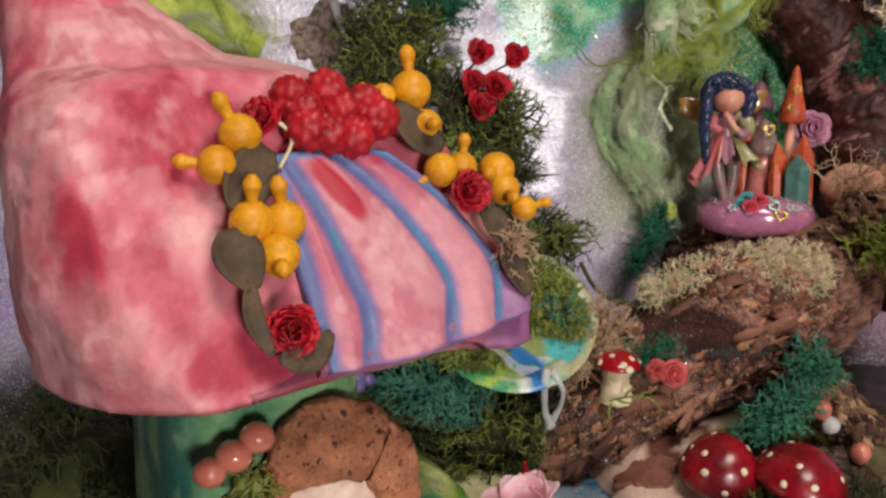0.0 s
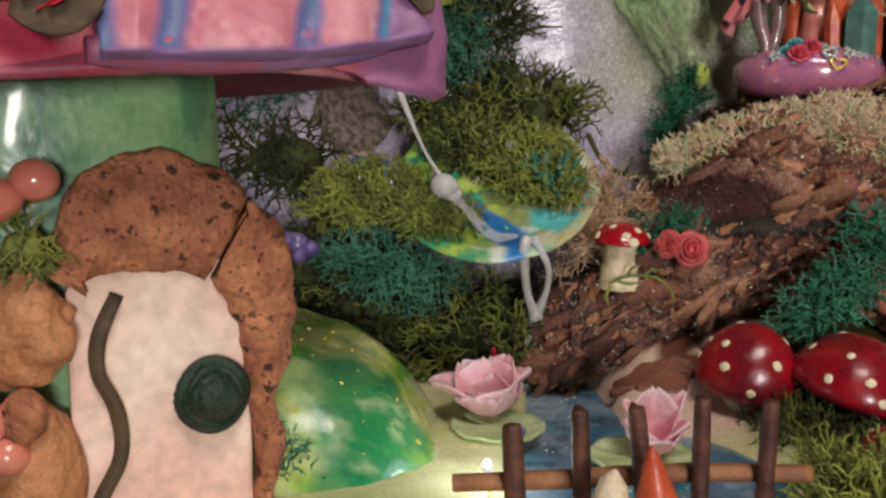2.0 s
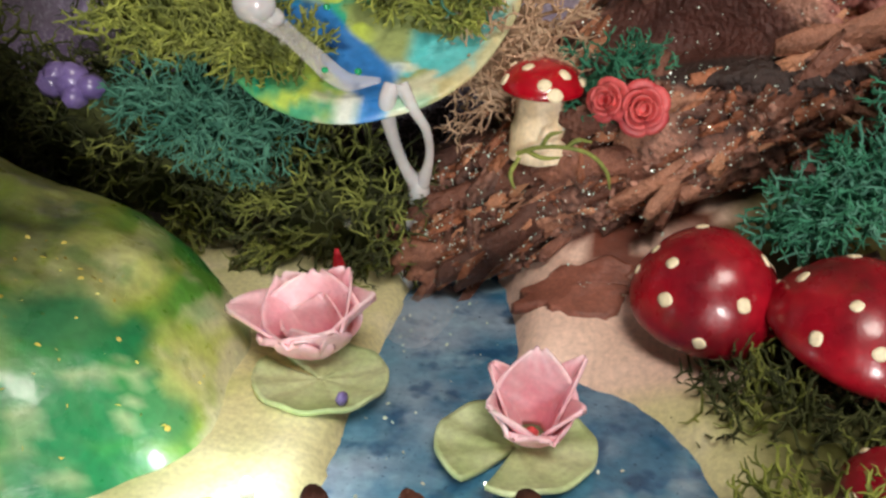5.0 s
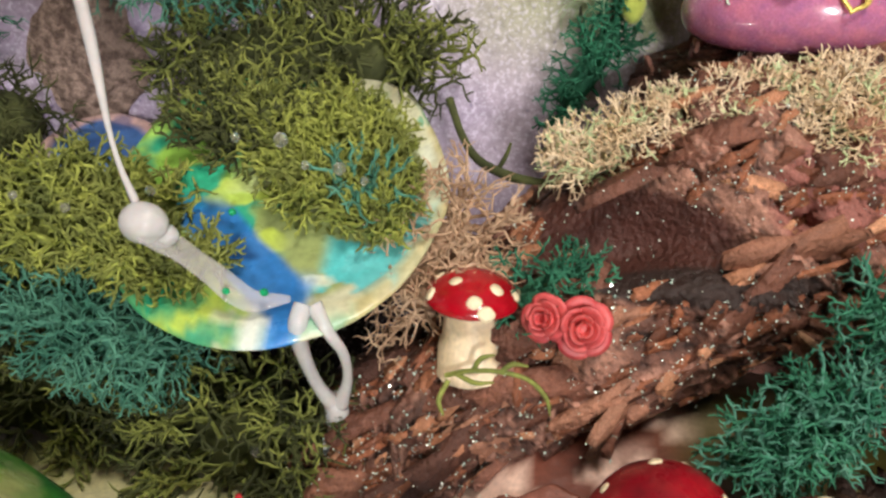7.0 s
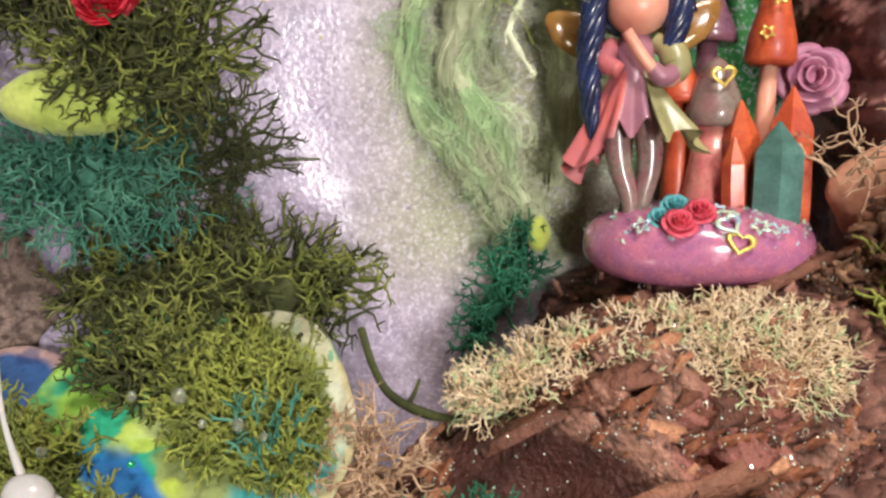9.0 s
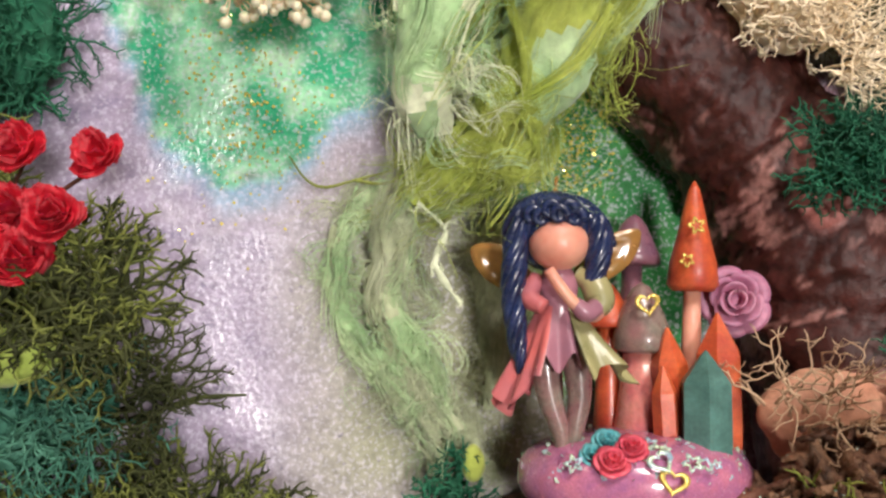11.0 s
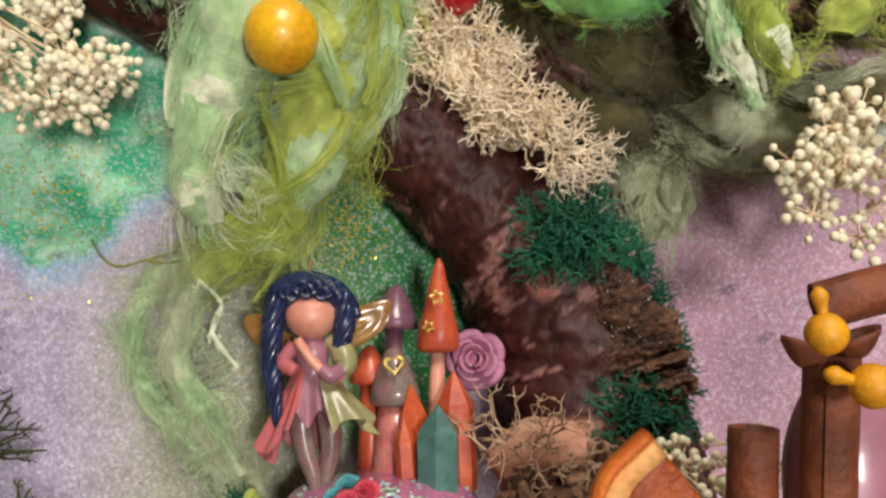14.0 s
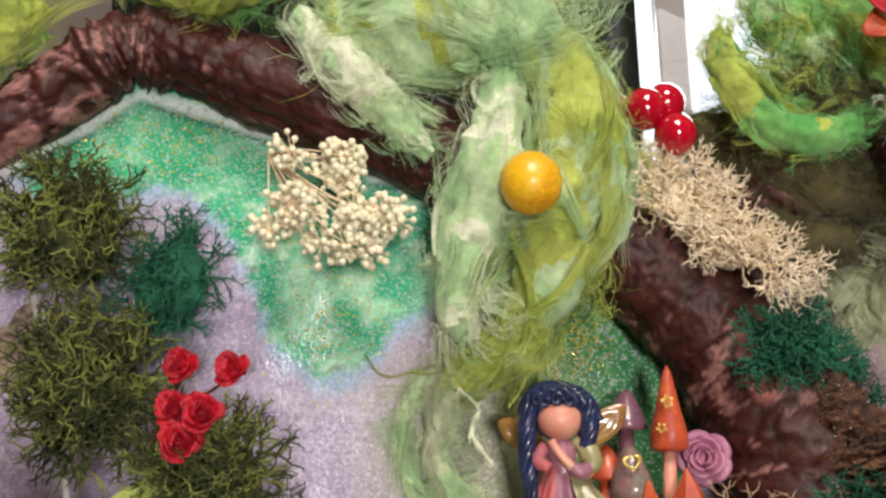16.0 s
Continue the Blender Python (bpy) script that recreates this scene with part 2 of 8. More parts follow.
M = {
    "backdrop": material("painted_card", (1, 1, 1), None, 90, 0.22, 0.20, 700, 0.0011, paint=True, fine=0.22, spec=0.95, varnish=(0.046, 0.057, 0.62),
                         specks=((1000, 0.52, 0.62, "e2dcee", 0.42), (430, 0.66, 0.71, "6d6484", 0.45))),
    "clay": material("painted_clay", (1, 1, 1), None, 70, 0.32, 0.35, 160, 0.0012, paint=True, coat=0.3),
    "felt_roof": material("painted_papier_mache", (1, 1, 1), None, 40, 0.5, 0.6, 130, 0.0014, paint=True, fine=0.12),
    "ground": material("painted_ground", (1, 1, 1), None, 120, 0.38, 0.4, 300, 0.0008, paint=True, coat=0.35),
    "water": material("pond_resin", lin("5c92ae"), lin("2a6286"), 70, 0.16, 0.5, 220, 0.0007, coat=1.0, specks=((32, 0.50, 0.66, "aebccb", 0.55), (110, 0.54, 0.64, "1c4a72", 0.7), (75, 0.58, 0.68, "9cc0d0", 0.55), (900, 0.66, 0.7, "14304a", 0.6))),
    "bark": material("rough_bark", (1, 1, 1), lin("3a2018"), 320, 0.6, 0.9, 700, 0.0016, paint=True, fine=0.32),
    "tree_paint": material("painted_tree_bark", (1, 1, 1), lin("2c120e"), 160, 0.55, 0.5, 380, 0.0010, paint=True, fine=0.25),
    "moss_jade": material("jade_moss", lin("428a68"), lin("1e6248"), 110, 0.8, 0, fine=0.25),
    "moss_olive": material("olive_moss", lin("8d9446"), lin("5d6730"), 110, 0.8, 0, fine=0.3),
    "moss_dark": material("dark_moss", lin("50562a"), lin("2c3216"), 110, 0.85, 0, fine=0.3),
    "moss_lime": material("lime_moss", lin("a8b052"), lin("768034"), 110, 0.8, 0, fine=0.3),
    "moss_teal": material("teal_moss", lin("5f9a82"), lin("2f6a56"), 110, 0.8, 0, fine=0.25),
    "moss_emerald": material("emerald_moss", lin("2f7d5c"), lin("144e36"), 110, 0.8, 0, fine=0.25),
    "lichen": material("cream_lichen", lin("f6e4c6"), lin("dcc198"), 110, 0.85, 0, fine=0.2),
    "lichen_white": material("white_lichen", lin("fff2da"), lin("f2dcb8"), 110, 0.85, 0, fine=0.15),
    "lichen_tan": material("tan_lichen", lin("d9bb9c"), lin("b18e70"), 110, 0.85, 0, fine=0.2),
    "lichen_green": material("tinted_lichen", lin("dbe0b4"), lin("bcd29c"), 110, 0.85, 0, fine=0.2),
    "wool_lime": material("lime_wool", lin("bfca62"), lin("93a43c"), 60, 0.9, 0.4, 1500, 0.0004, sheen=0.4),
    "wool_mint": material("mint_wool", lin("c8dcac"), lin("94bd84"), 60, 0.9, 0.4, 1500, 0.0004, sheen=0.4),
    "wool_green": material("green_wool", lin("86bd66"), lin("4f9648"), 60, 0.9, 0.4, 1500, 0.0004, sheen=0.4),
    "wool_sage": material("sage_wool", lin("c4caa8"), lin("a4ae84"), 60, 0.9, 0.4, 1500, 0.0004, sheen=0.4),
    "wool_olive": material("olive_brown_wool", lin("5e5832"), lin("3a341a"), 60, 0.95, 0.4, 1500, 0.0004, sheen=0.3),
    "wool_white": material("white_wool", lin("e9ecd2"), lin("c9d2ab"), 60, 0.9, 0.3, 1500, 0.0004, sheen=0.4),
    "foam": material("thin_glue_foam", lin("eef2f6"), lin("c6d4de"), 140, 0.25, 0.3, 240, 0.0005, alpha=0.14, fine=0.1),
    "glue_thin": material("thin_milky_glue", lin("ece8e6"), lin("d8d6d8"), 80, 0.1, 0.3, 200, 0.0005, coat=0.6, alpha=0.3, fine=0.05),
    "glue": material("milky_glue", lin("ece8e6"), lin("d8d6d8"), 80, 0.12, 0.25, 200, 0.0005, coat=0.5, transmit=0.1, alpha=0.74, sss=0.2, fine=0.05),
    "red_cap": material("red_varnished_cap", lin("a20c20"), lin("600a18"), 75, 0.30, 0.35, 140, 0.0009, coat=0.22),
    "red_small": material("red_glossy_cap", lin("b80a22"), lin("920616"), 75, 0.2, 0.1, 300, 0.0003, coat=0.7),
    "dot": material("white_paint_dot", lin("efe3c2"), lin("ddceaa"), 150, 0.5, 0.4, 900, 0.0003),
    "stem": material("cream_stem", lin("ecdcc0"), lin("d6c09c"), 130, 0.55, 0.4, 300, 0.0006, sss=0.1),
    "pink_petal": material("pink_clay_petal", (1, 1, 1), None, 150, 0.35, 0.3, 500, 0.0004, paint=True, sss=0.2, fine=0.08),
    "pad": material("pale_green_pad", lin("c6d0a2"), lin("a6ba7c"), 110, 0.45, 0.4, 350, 0.0006),
    "rose": material("coral_clay_rose", lin("d9605e"), lin("b23b42"), 150, 0.5, 0.2, 600, 0.0003, sss=0.15),
    "wood": material("dark_twig", lin("6a3f31"), lin("3d221c"), 200, 0.6, 0.6, 600, 0.0008, vary=0.15),
    "rail": material("pale_fence_rail", lin("a9744c"), lin("7d4f33"), 160, 0.6, 0.5, 500, 0.0006),
    "clay_brown": material("brown_speckled_clay", lin("cc8862"), lin("80482f"), 120, 0.8, 1.0, 260, 0.0028, fine=0.25, contrast=0.25, specks=((330, 0.60, 0.66, "33180f", 0.9), (620, 0.64, 0.68, "2a140d", 0.8))),
    "clay_tan": material("tan_clay", lin("cf9168"), lin("ac7048"), 170, 0.8, 0.9, 420, 0.0014, fine=0.2),
    "door": material("cream_painted_door", lin("f8dece"), lin("eabfae"), 40, 0.6, 0.5, 200, 0.001),
    "knob": material("dark_green_knob", lin("20382a"), lin("12211a"), 200, 0.5, 0.9, 600, 0.001),
    "bead_y": material("yellow_berry", lin("e9a81c"), lin("d08a12"), 120, 0.5, 0.25, 500, 0.0004, sss=0.25, vary=0.06),
    "yellow": material("yellow_paint", lin("f0bd20"), lin("e09e10"), 90, 0.4, 0.3, 160, 0.0008, coat=0.2, sss=0.1),
    "bulb": material("lamp_glass", lin("f4f6f8"), lin("e6eaf0"), 60, 0.2, 0.0, coat=0.5, fine=0.02),
    "bead_red": material("raspberry_red", lin("c41f2c"), lin("9a101c"), 200, 0.5, 0.3, 900, 0.0004, coat=0.05, sss=0.3),
    "petal_red": material("red_dried_flower", lin("c60a26"), lin("92061a"), 200, 0.6, 0.4, 700, 0.0005, sss=0.1),
    "leaf_brown": material("dry_brown_leaf", lin("5e4a33"), lin("3c2e21"), 150, 0.7, 0.5, 500, 0.0006),
    "peach": material("peach_pearl", lin("e08a78"), lin("d1745f"), 80, 0.2, 0.0, coat=0.7, sss=0.2, vary=0.06, fine=0.05),
    "pearl": material("cream_dried_bud", lin("faf3da"), lin("e8dcb4"), 200, 0.55, 0.2, 900, 0.0003, sss=0.2),
    "cherry": material("glossy_red_berry", lin("c4082a"), lin("98061c"), 60, 0.08, 0.0, coat=1.0, fine=0.05),
    "orange_rind": material("dried_orange_rind", lin("e07a28"), lin("b85416"), 140, 0.6, 0.6, 700, 0.0006),
    "orange_pith": material("orange_pith", lin("f0b878"), lin("e59a4e"), 140, 0.6, 0.5, 500, 0.0006, sss=0.2),
    "orange_flesh": material("dried_orange_flesh", lin("b4581c"), lin("843408"), 260, 0.5, 0.7, 600, 0.0009, sss=0.25, coat=0.1),
    "cinnamon": material("cinnamon_stick", lin("8a4a2a"), lin("5e2e1a"), 130, 0.65, 0.7, 450, 0.0009, vary=0.12),
    "resin_base": material("pink_glitter_resin", lin("c87a94"), lin("a66894"), 260, 0.22, 0.1, 300, 0.0003, coat=0.9, sss=0.2),
    "crystal_o": material("orange_resin_crystal", lin("d06438"), lin("b04430"), 160, 0.42, 0.1, 300, 0.0003, coat=0.15, sss=0.4),
    "crystal_g": material("teal_resin_crystal", lin("5c8880"), lin("40625c"), 160, 0.42, 0.1, 300, 0.0003, coat=0.3, sss=0.3),
    "gold": material("gold_foil", lin("f0d878"), lin("dcb858"), 300, 0.25, 0.0, metal=0.45, fine=0.1),
    "shine": material("iridescent_foil", lin("d6ecc0"), lin("b4cdea"), 400, 0.22, 0.0, metal=0.35, fine=0.1),
    "glit_gold": material("gold_glitter", lin("fff08a"), lin("f2d858"), 900, 0.15, 0.0, metal=0.3, fine=0.3),
    "glit_mix": material("mixed_glitter", lin("fbf6e8"), lin("a8dccb"), 1500, 0.15, 0.0, metal=0.2, fine=0.2),
    "skin": material("figurine_skin", lin("e6ab92"), lin("d68a78"), 90, 0.4, 0.0, sss=0.3, fine=0.04),
    "hair": material("figurine_navy_hair", lin("27345c"), lin("161e38"), 200, 0.28, 0.2, 600, 0.0004, coat=0.3),
    "dress_p": material("figurine_pink_dress", lin("cf6a66"), lin("a9646e"), 90, 0.35, 0.0, coat=0.2, fine=0.06),
    "dress_o": material("figurine_olive_dress", lin("a9a172"), lin("86845c"), 90, 0.35, 0.0, coat=0.2, fine=0.06),
    "dress_v": material("figurine_mauve_dress", lin("a8707e"), lin("8f6577"), 90, 0.35, 0.0, coat=0.2, fine=0.06),
    "wing": material("figurine_amber_wing", lin("d6a560"), lin("b98a4a"), 120, 0.2, 0.0, coat=0.5, transmit=0.55, fine=0.06),
    "mauve": material("mauve_resin", lin("8a5a62"), lin("6b4c62"), 90, 0.3, 0.1, 300, 0.0003, coat=0.5, sss=0.2),
    "grey_resin": material("grey_rose_resin", lin("827a6e"), lin("8e6264"), 140, 0.3, 0.1, 300, 0.0003, coat=0.5, sss=0.2),
    "aqua": material("turquoise_resin", lin("6cbcc0"), lin("4a9ca6"), 120, 0.4, 0.1, 600, 0.0003, sss=0.15),
    "rose_pink": material("pink_resin", lin("de5468"), lin("c23a52"), 120, 0.4, 0.1, 600, 0.0003, sss=0.15),
    "blush": material("blush_resin", lin("d08a7c"), lin("c0606a"), 140, 0.3, 0.1, 300, 0.0003, coat=0.5, sss=0.3),
    "rose_purple": material("mauve_clay_rose", lin("c98aa2"), lin("ad6c8c"), 90, 0.5, 0.2, 600, 0.0003, sss=0.15),
    "peach_clay": material("pale_peach_clay", lin("d9a488"), lin("b87c62"), 90, 0.6, 0.6, 260, 0.0012),
    "purple": material("purple_pebble", lin("8a78ae"), lin("6a5a92"), 120, 0.3, 0.3, 500, 0.0005, coat=0.4),
    "drop": material("clear_droplet", lin("f4f4ee"), lin("e8e8e0"), 60, 0.05, 0.0, transmit=0.9, fine=0.02),
    "gem": material("green_gem", lin("19b070"), lin("0d8a58"), 300, 0.08, 0.0, coat=1.0, fine=0.05),
    "stone": material("pale_grit", lin("a48e82"), lin("6c5a52"), 420, 0.85, 0.9, 900, 0.0016, contrast=0.1, fine=0.35),
    "leaf_lime": material("lime_felt_leaf", lin("c4d070"), lin("a0b84c"), 90, 0.85, 0.4, 1200, 0.0004, sheen=0.3),
    "table": material("dark_table_wood", lin("2a2226"), lin("1a1517"), 18, 0.5, 0.3, 150, 0.0006),
    "wall": material("room_wall_paint", lin("b7a9a0"), lin("a89a92"), 4, 0.8, 0.1, 60, 0.001, fine=0.05),
    "frame": material("white_window_frame", lin("e6e0dc"), lin("d8d2ce"), 8, 0.4, 0.1, 90, 0.0006, fine=0.04),
    "curtain": material("dark_green_curtain", lin("2a2d22"), lin("1d2018"), 30, 0.9, 0.4, 300, 0.001),
}

# ---- room ----
def box(name, lo, hi, mat, bevel=0.0):
    bm = bmesh.new()
    bmesh.ops.create_cube(bm, size=1.0)
    c = (V(lo) + V(hi)) / 2
    s = V(hi) - V(lo)
    for v in bm.verts:
        v.co = V((v.co.x * s.x, v.co.y * s.y, v.co.z * s.z)) + c
    if bevel:
        bmesh.ops.bevel(bm, geom=bm.edges[:], offset=bevel, segments=2, affect="EDGES")
    me = bpy.data.meshes.new(name)
    bm.to_mesh(me)
    bm.free()
    me.materials.append(mat)
    return new(name, me)


def setting(ob, label):
    return tagged(ob, label, ob.name.split("_")[0], kind="structure")


setting(box("floor", (-1.7, -2.0, -0.80), (2.1, 1.62, -0.75), M["table"]), "dark wooden floor of the room")
setting(box("ceiling", (-1.7, -2.0, 1.70), (2.1, 1.62, 1.75), M["wall"]), "plain pale plaster ceiling of the room")
setting(box("wall_south", (-1.7, -2.06, -0.75), (2.1, -2.0, 1.70), M["wall"]), "plain warm grey wall behind the viewer")
setting(box("wall_west", (-1.76, -2.0, -0.75), (-1.7, 1.62, 1.70), M["wall"]), "plain warm grey side wall")
setting(box("wall_east", (2.1, -2.0, -0.75), (2.16, 1.62, 1.70), M["wall"]), "plain warm grey side wall")
WX0, WX1, WZ0, WZ1 = 0.285, 1.15, 0.35, 1.45
north = [((-1.7, 1.5, -0.75), (WX0, 1.58, 1.70)), ((WX1, 1.5, -0.75), (2.1, 1.58, 1.70)),
         ((WX0, 1.5, -0.75), (WX1, 1.58, WZ0)), ((WX0, 1.5, WZ1), (WX1, 1.58, 1.70))]
for k, (lo, hi) in enumerate(north):
    setting(box("wall_north" if k == 0 else "wall_north_%d" % k, lo, hi, M["wall"]), "plain grey wall round the window")
win = thing("window_1", (WX0, 1.5, WZ0), "white framed window with bright daylight behind", "window", kind="structure")
for x0, x1 in ((WX0 + 0.038, WX0 + 0.084), (0.70, 0.74), (WX1 - 0.04, WX1)):
    o = box("window_frame", (x0, 1.495, WZ0), (x1, 1.545, WZ1), M["frame"], 0.004)
    o.parent, o.matrix_parent_inverse = win, win.matrix_basis.inverted()
curtain = Acc()
cx = np.linspace(-0.55, 0.283, 150)
for z0, z1 in ((-0.3, 1.6),):
    front = np.array([[(x, 1.42 + 0.018 * math.sin(x * 75), z) for x in cx] for z in np.linspace(z0, z1, 6)])
    curtain.add(front, grid_faces(6, 150))
    curtain.add(front + (0, 0.004, 0), grid_faces(6, 150)[:, ::-1])
solo("curtain", curtain, M["curtain"], "dark green curtain hanging beside the window", "curtain", kind="structure")
tb = thing("table", (0.1, 0.2, -0.75), "dark wooden table under the fairy scene", "table")
for lo, hi, n in (((-0.55, -0.45, -0.035), (0.75, 0.62, 0.0), "tabletop"), ((-0.50, -0.40, -0.75), (-0.44, -0.34, -0.035), "leg"),
                  ((0.64, -0.40, -0.75), (0.70, -0.34, -0.035), "leg"), ((-0.50, 0.51, -0.75), (-0.44, 0.57, -0.035), "leg"),
                  ((0.64, 0.51, -0.75), (0.70, 0.57, -0.035), "leg")):
    o = box(n, lo, hi, M["table"], 0.003)
    o.parent, o.matrix_parent_inverse = tb, tb.matrix_basis.inverted()


# ---- backdrop card ----
def backdrop_y(x):
    return np.interp(x, [-0.30, -0.12, -0.03, 0.03, 0.06, 0.13, 0.20, 0.32, 0.45], [0.33, 0.372, 0.388, 0.394, 0.397, 0.408, 0.412, 0.40, 0.36])


def slab(acc, front, shift, colour=None, back_colour=None):
    """A sheet with thickness from a grid of front points."""
    r, c, _ = front.shape
    f = grid_faces(r, c)
    acc.add(front, f, 0, colour)
    acc.add(front + np.asarray(shift), f[:, ::-1], 0, colour)
    edge = np.r_[np.arange(c), np.arange(1, r) * c + c - 1, (r - 1) * c + np.arange(c - 2, -1, -1), np.arange(r - 2, 0, -1) * c]
    nxt = np.roll(edge, -1)
    n = r * c
    acc.f.append(np.stack([nxt, edge, edge + n, nxt + n], 1) + acc.n - 2 * n)
    acc.m.append(np.zeros(len(edge), int))
    return acc


SKYLINE = ((-0.062, 0.276), (-0.043, 0.248), (-0.032, 0.257), (0.0, 0.260), (0.012, 0.245), (0.021, 0.226), (0.026, 0.208), (0.043, 0.196), (0.057, 0.198), (0.068, 0.213), (0.09, 0.22))
nx, nz = 210, 125
bx = np.linspace(-0.28, 0.42, nx)
top = np.interp(bx, [-0.28, -0.06, -0.015, 0.03, 0.10, 0.14, 0.20, 0.30, 0.42], [0.27, 0.285, 0.302, 0.285, 0.272, 0.262, 0.255, 0.26, 0.26])
bz = np.linspace(0, 1, nz)[:, None] * top[None]
front = np.stack([np.broadcast_to(bx, bz.shape), np.broadcast_to(backdrop_y(bx), bz.shape), bz], -1)
flat = front.reshape(-1, 3)
front = (flat + np.outer(0.0010 * fbm(flat, 50, 3, 3), (0, 1, 0))).reshape(front.shape)
X, Z = flat[:, 0], flat[:, 2]
wob = fbm(flat, 38, 4, 21)
fine = fbm(flat, 150, 3, 5)
lav = np.array(lin("ada0b8"))
col = np.outer(np.ones(len(flat)), lav)


def over(mask, code, weight=1.0):
    """Lays a wash of colour over the card where mask is one."""
    global col
    k = (np.clip(mask, 0, 1) * weight)[:, None]
    col = col * (1 - k) + np.array(lin(code)) * k


over(ease(wob + 0.5 * fine, -0.1, 0.5), "c0b8c4", 0.8)
over(ease(fbm(flat, 55, 3, 33), 0.05, 0.5) * ease(Z, 0.16, 0.12), "a48fc4", 0.7)
over(ease(fine, 0.25, 0.5), "8a7fa4", 0.45)
over(ease(fbm(flat, 420, 2, 35), 0.15, 0.5), "7d7292", 0.5)
over(ease(X + 0.01 * wob, 0.05, 0.075), "b2a6b2", 0.7)
right = ease(X + 0.01 * wob, 0.155, 0.19)
over(right, "c096a8", 0.95)
over(right * ease(fbm(flat, 30, 3, 41), 0.0, 0.5), "ab84a0", 0.8)
over(right * ease(Z, 0.20, 0.26), "8d7a62", 0.6)
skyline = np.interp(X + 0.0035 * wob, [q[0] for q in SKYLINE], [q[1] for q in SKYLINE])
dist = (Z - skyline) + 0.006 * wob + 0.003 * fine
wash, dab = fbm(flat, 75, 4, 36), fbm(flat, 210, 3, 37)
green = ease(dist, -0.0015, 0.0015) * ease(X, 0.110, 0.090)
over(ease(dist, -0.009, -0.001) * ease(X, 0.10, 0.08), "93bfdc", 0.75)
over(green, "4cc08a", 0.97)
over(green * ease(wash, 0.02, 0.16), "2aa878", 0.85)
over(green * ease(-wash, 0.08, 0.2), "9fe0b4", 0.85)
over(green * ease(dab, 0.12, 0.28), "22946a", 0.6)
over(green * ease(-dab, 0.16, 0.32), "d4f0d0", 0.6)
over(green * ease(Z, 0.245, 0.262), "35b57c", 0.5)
knoll = ease(np.hypot((X - 0.135) / 0.03, (Z - 0.182) / 0.042) + 0.15 * wob, 1.1, 0.9)
over(knoll, "23803c", 0.97)
over(knoll * ease(fine, 0.0, 0.5), "1f5c34", 0.7)
over(knoll * ease(fbm(flat, 240, 3, 46), 0.1, 0.35), "4f9a4c", 0.6)
over(ease(np.abs(X - 0.092) + 0.014 * wob, 0.046, 0.014) * ease(Z, 0.21, 0.17) * ease(Z, 0.105, 0.135), "a0a578", 0.75)
arch = np.interp(X, [-0.085, -0.045, -0.016, 0.012, 0.052, 0.09, 0.12], [0.262, 0.288, 0.304, 0.297, 0.279, 0.262, 0.244]) - 0.0145
over(ease(np.abs(Z - arch + 0.002 * wob), 0.0028, 0.0012), "dfe9e2", 0.9)
over(ease(np.abs(Z - arch + 0.0034 + 0.002 * wob), 0.0012, 0.0005), "1f5a44", 0.7)
# Shade of the hollow behind the stump, put into the card's lower colour.
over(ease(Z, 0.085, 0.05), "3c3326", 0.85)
over(ease(fbm(flat, 700, 2, 77), 0.62, 0.72), "4a4450", 0.7)
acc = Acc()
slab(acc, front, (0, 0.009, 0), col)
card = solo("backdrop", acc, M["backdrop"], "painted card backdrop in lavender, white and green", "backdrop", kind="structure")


# ---- ground, pond, rock, shelf ----
def pond_fill(x, y):
    e = 1 - np.hypot((x - 0.073) / 0.033, (y - 0.262) / 0.046)
    t = np.clip((0.35 - y) / 0.07, 0, 1)
    s = 1 - np.abs(x - (0.050 + 0.008 * t)) / (0.010 + 0.008 * t)
    return np.maximum(e, np.where((y > 0.27) & (y < 0.352), s, -2))


gx, gy = np.meshgrid(np.linspace(-0.26, 0.36, 180), np.linspace(0.15, 0.42, 94))
g = np.stack([gx.ravel(), gy.ravel(), 0 * gx.ravel()], 1)
n1, n2 = fbm(g, 40, 4, 12), fbm(g, 140, 3, 8)
fillv = pond_fill(g[:, 0] + 0.004 * n1, g[:, 1] + 0.004 * n1)
h = 0.031 + 0.0015 * n1 + 0.0006 * n2 - 0.012 * ease(fillv, -0.25, 0.35)
h = h + 0.022 * ease(g[:, 1], 0.305, 0.36) * ease(g[:, 0], 0.058, 0.085) - 0.012 * ease(g[:, 1], 0.24, 0.19)
h = np.where(g[:, 1] < 0.152, 0.0, h)
col = np.outer(np.ones(len(g)), lin("dad3a0"))
flat = g
over(ease(n1, 0.0, 0.5), "b4bf6c", 0.8)
over(ease(n2, 0.1, 0.5), "e8dfb8", 0.7)
over(ease(fillv, 0.02, 0.3), "2b5f7a")
shore = ease(g[:, 1] + 0.004 * n1, 0.296, 0.306) * ease(g[:, 0], 0.055, 0.062)
over(shore, "e0c0ae")
over(shore * ease(g[:, 1] + 0.006 * n1, 0.325, 0.330) * ease(n2 + n1, -0.25, -0.05), "6b3d30")
over(ease(g[:, 0], 0.105, 0.118), "4a4a20", 0.9)
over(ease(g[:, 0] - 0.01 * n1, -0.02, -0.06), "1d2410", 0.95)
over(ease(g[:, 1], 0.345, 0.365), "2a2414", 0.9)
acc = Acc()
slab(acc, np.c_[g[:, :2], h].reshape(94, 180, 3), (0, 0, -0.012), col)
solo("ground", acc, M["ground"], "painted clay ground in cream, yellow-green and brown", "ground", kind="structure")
setting(box("base_board", (-0.26, 0.15, 0.0), (0.36, 0.425, 0.016), M["table"], 0.002), "dark board under the fairy scene")

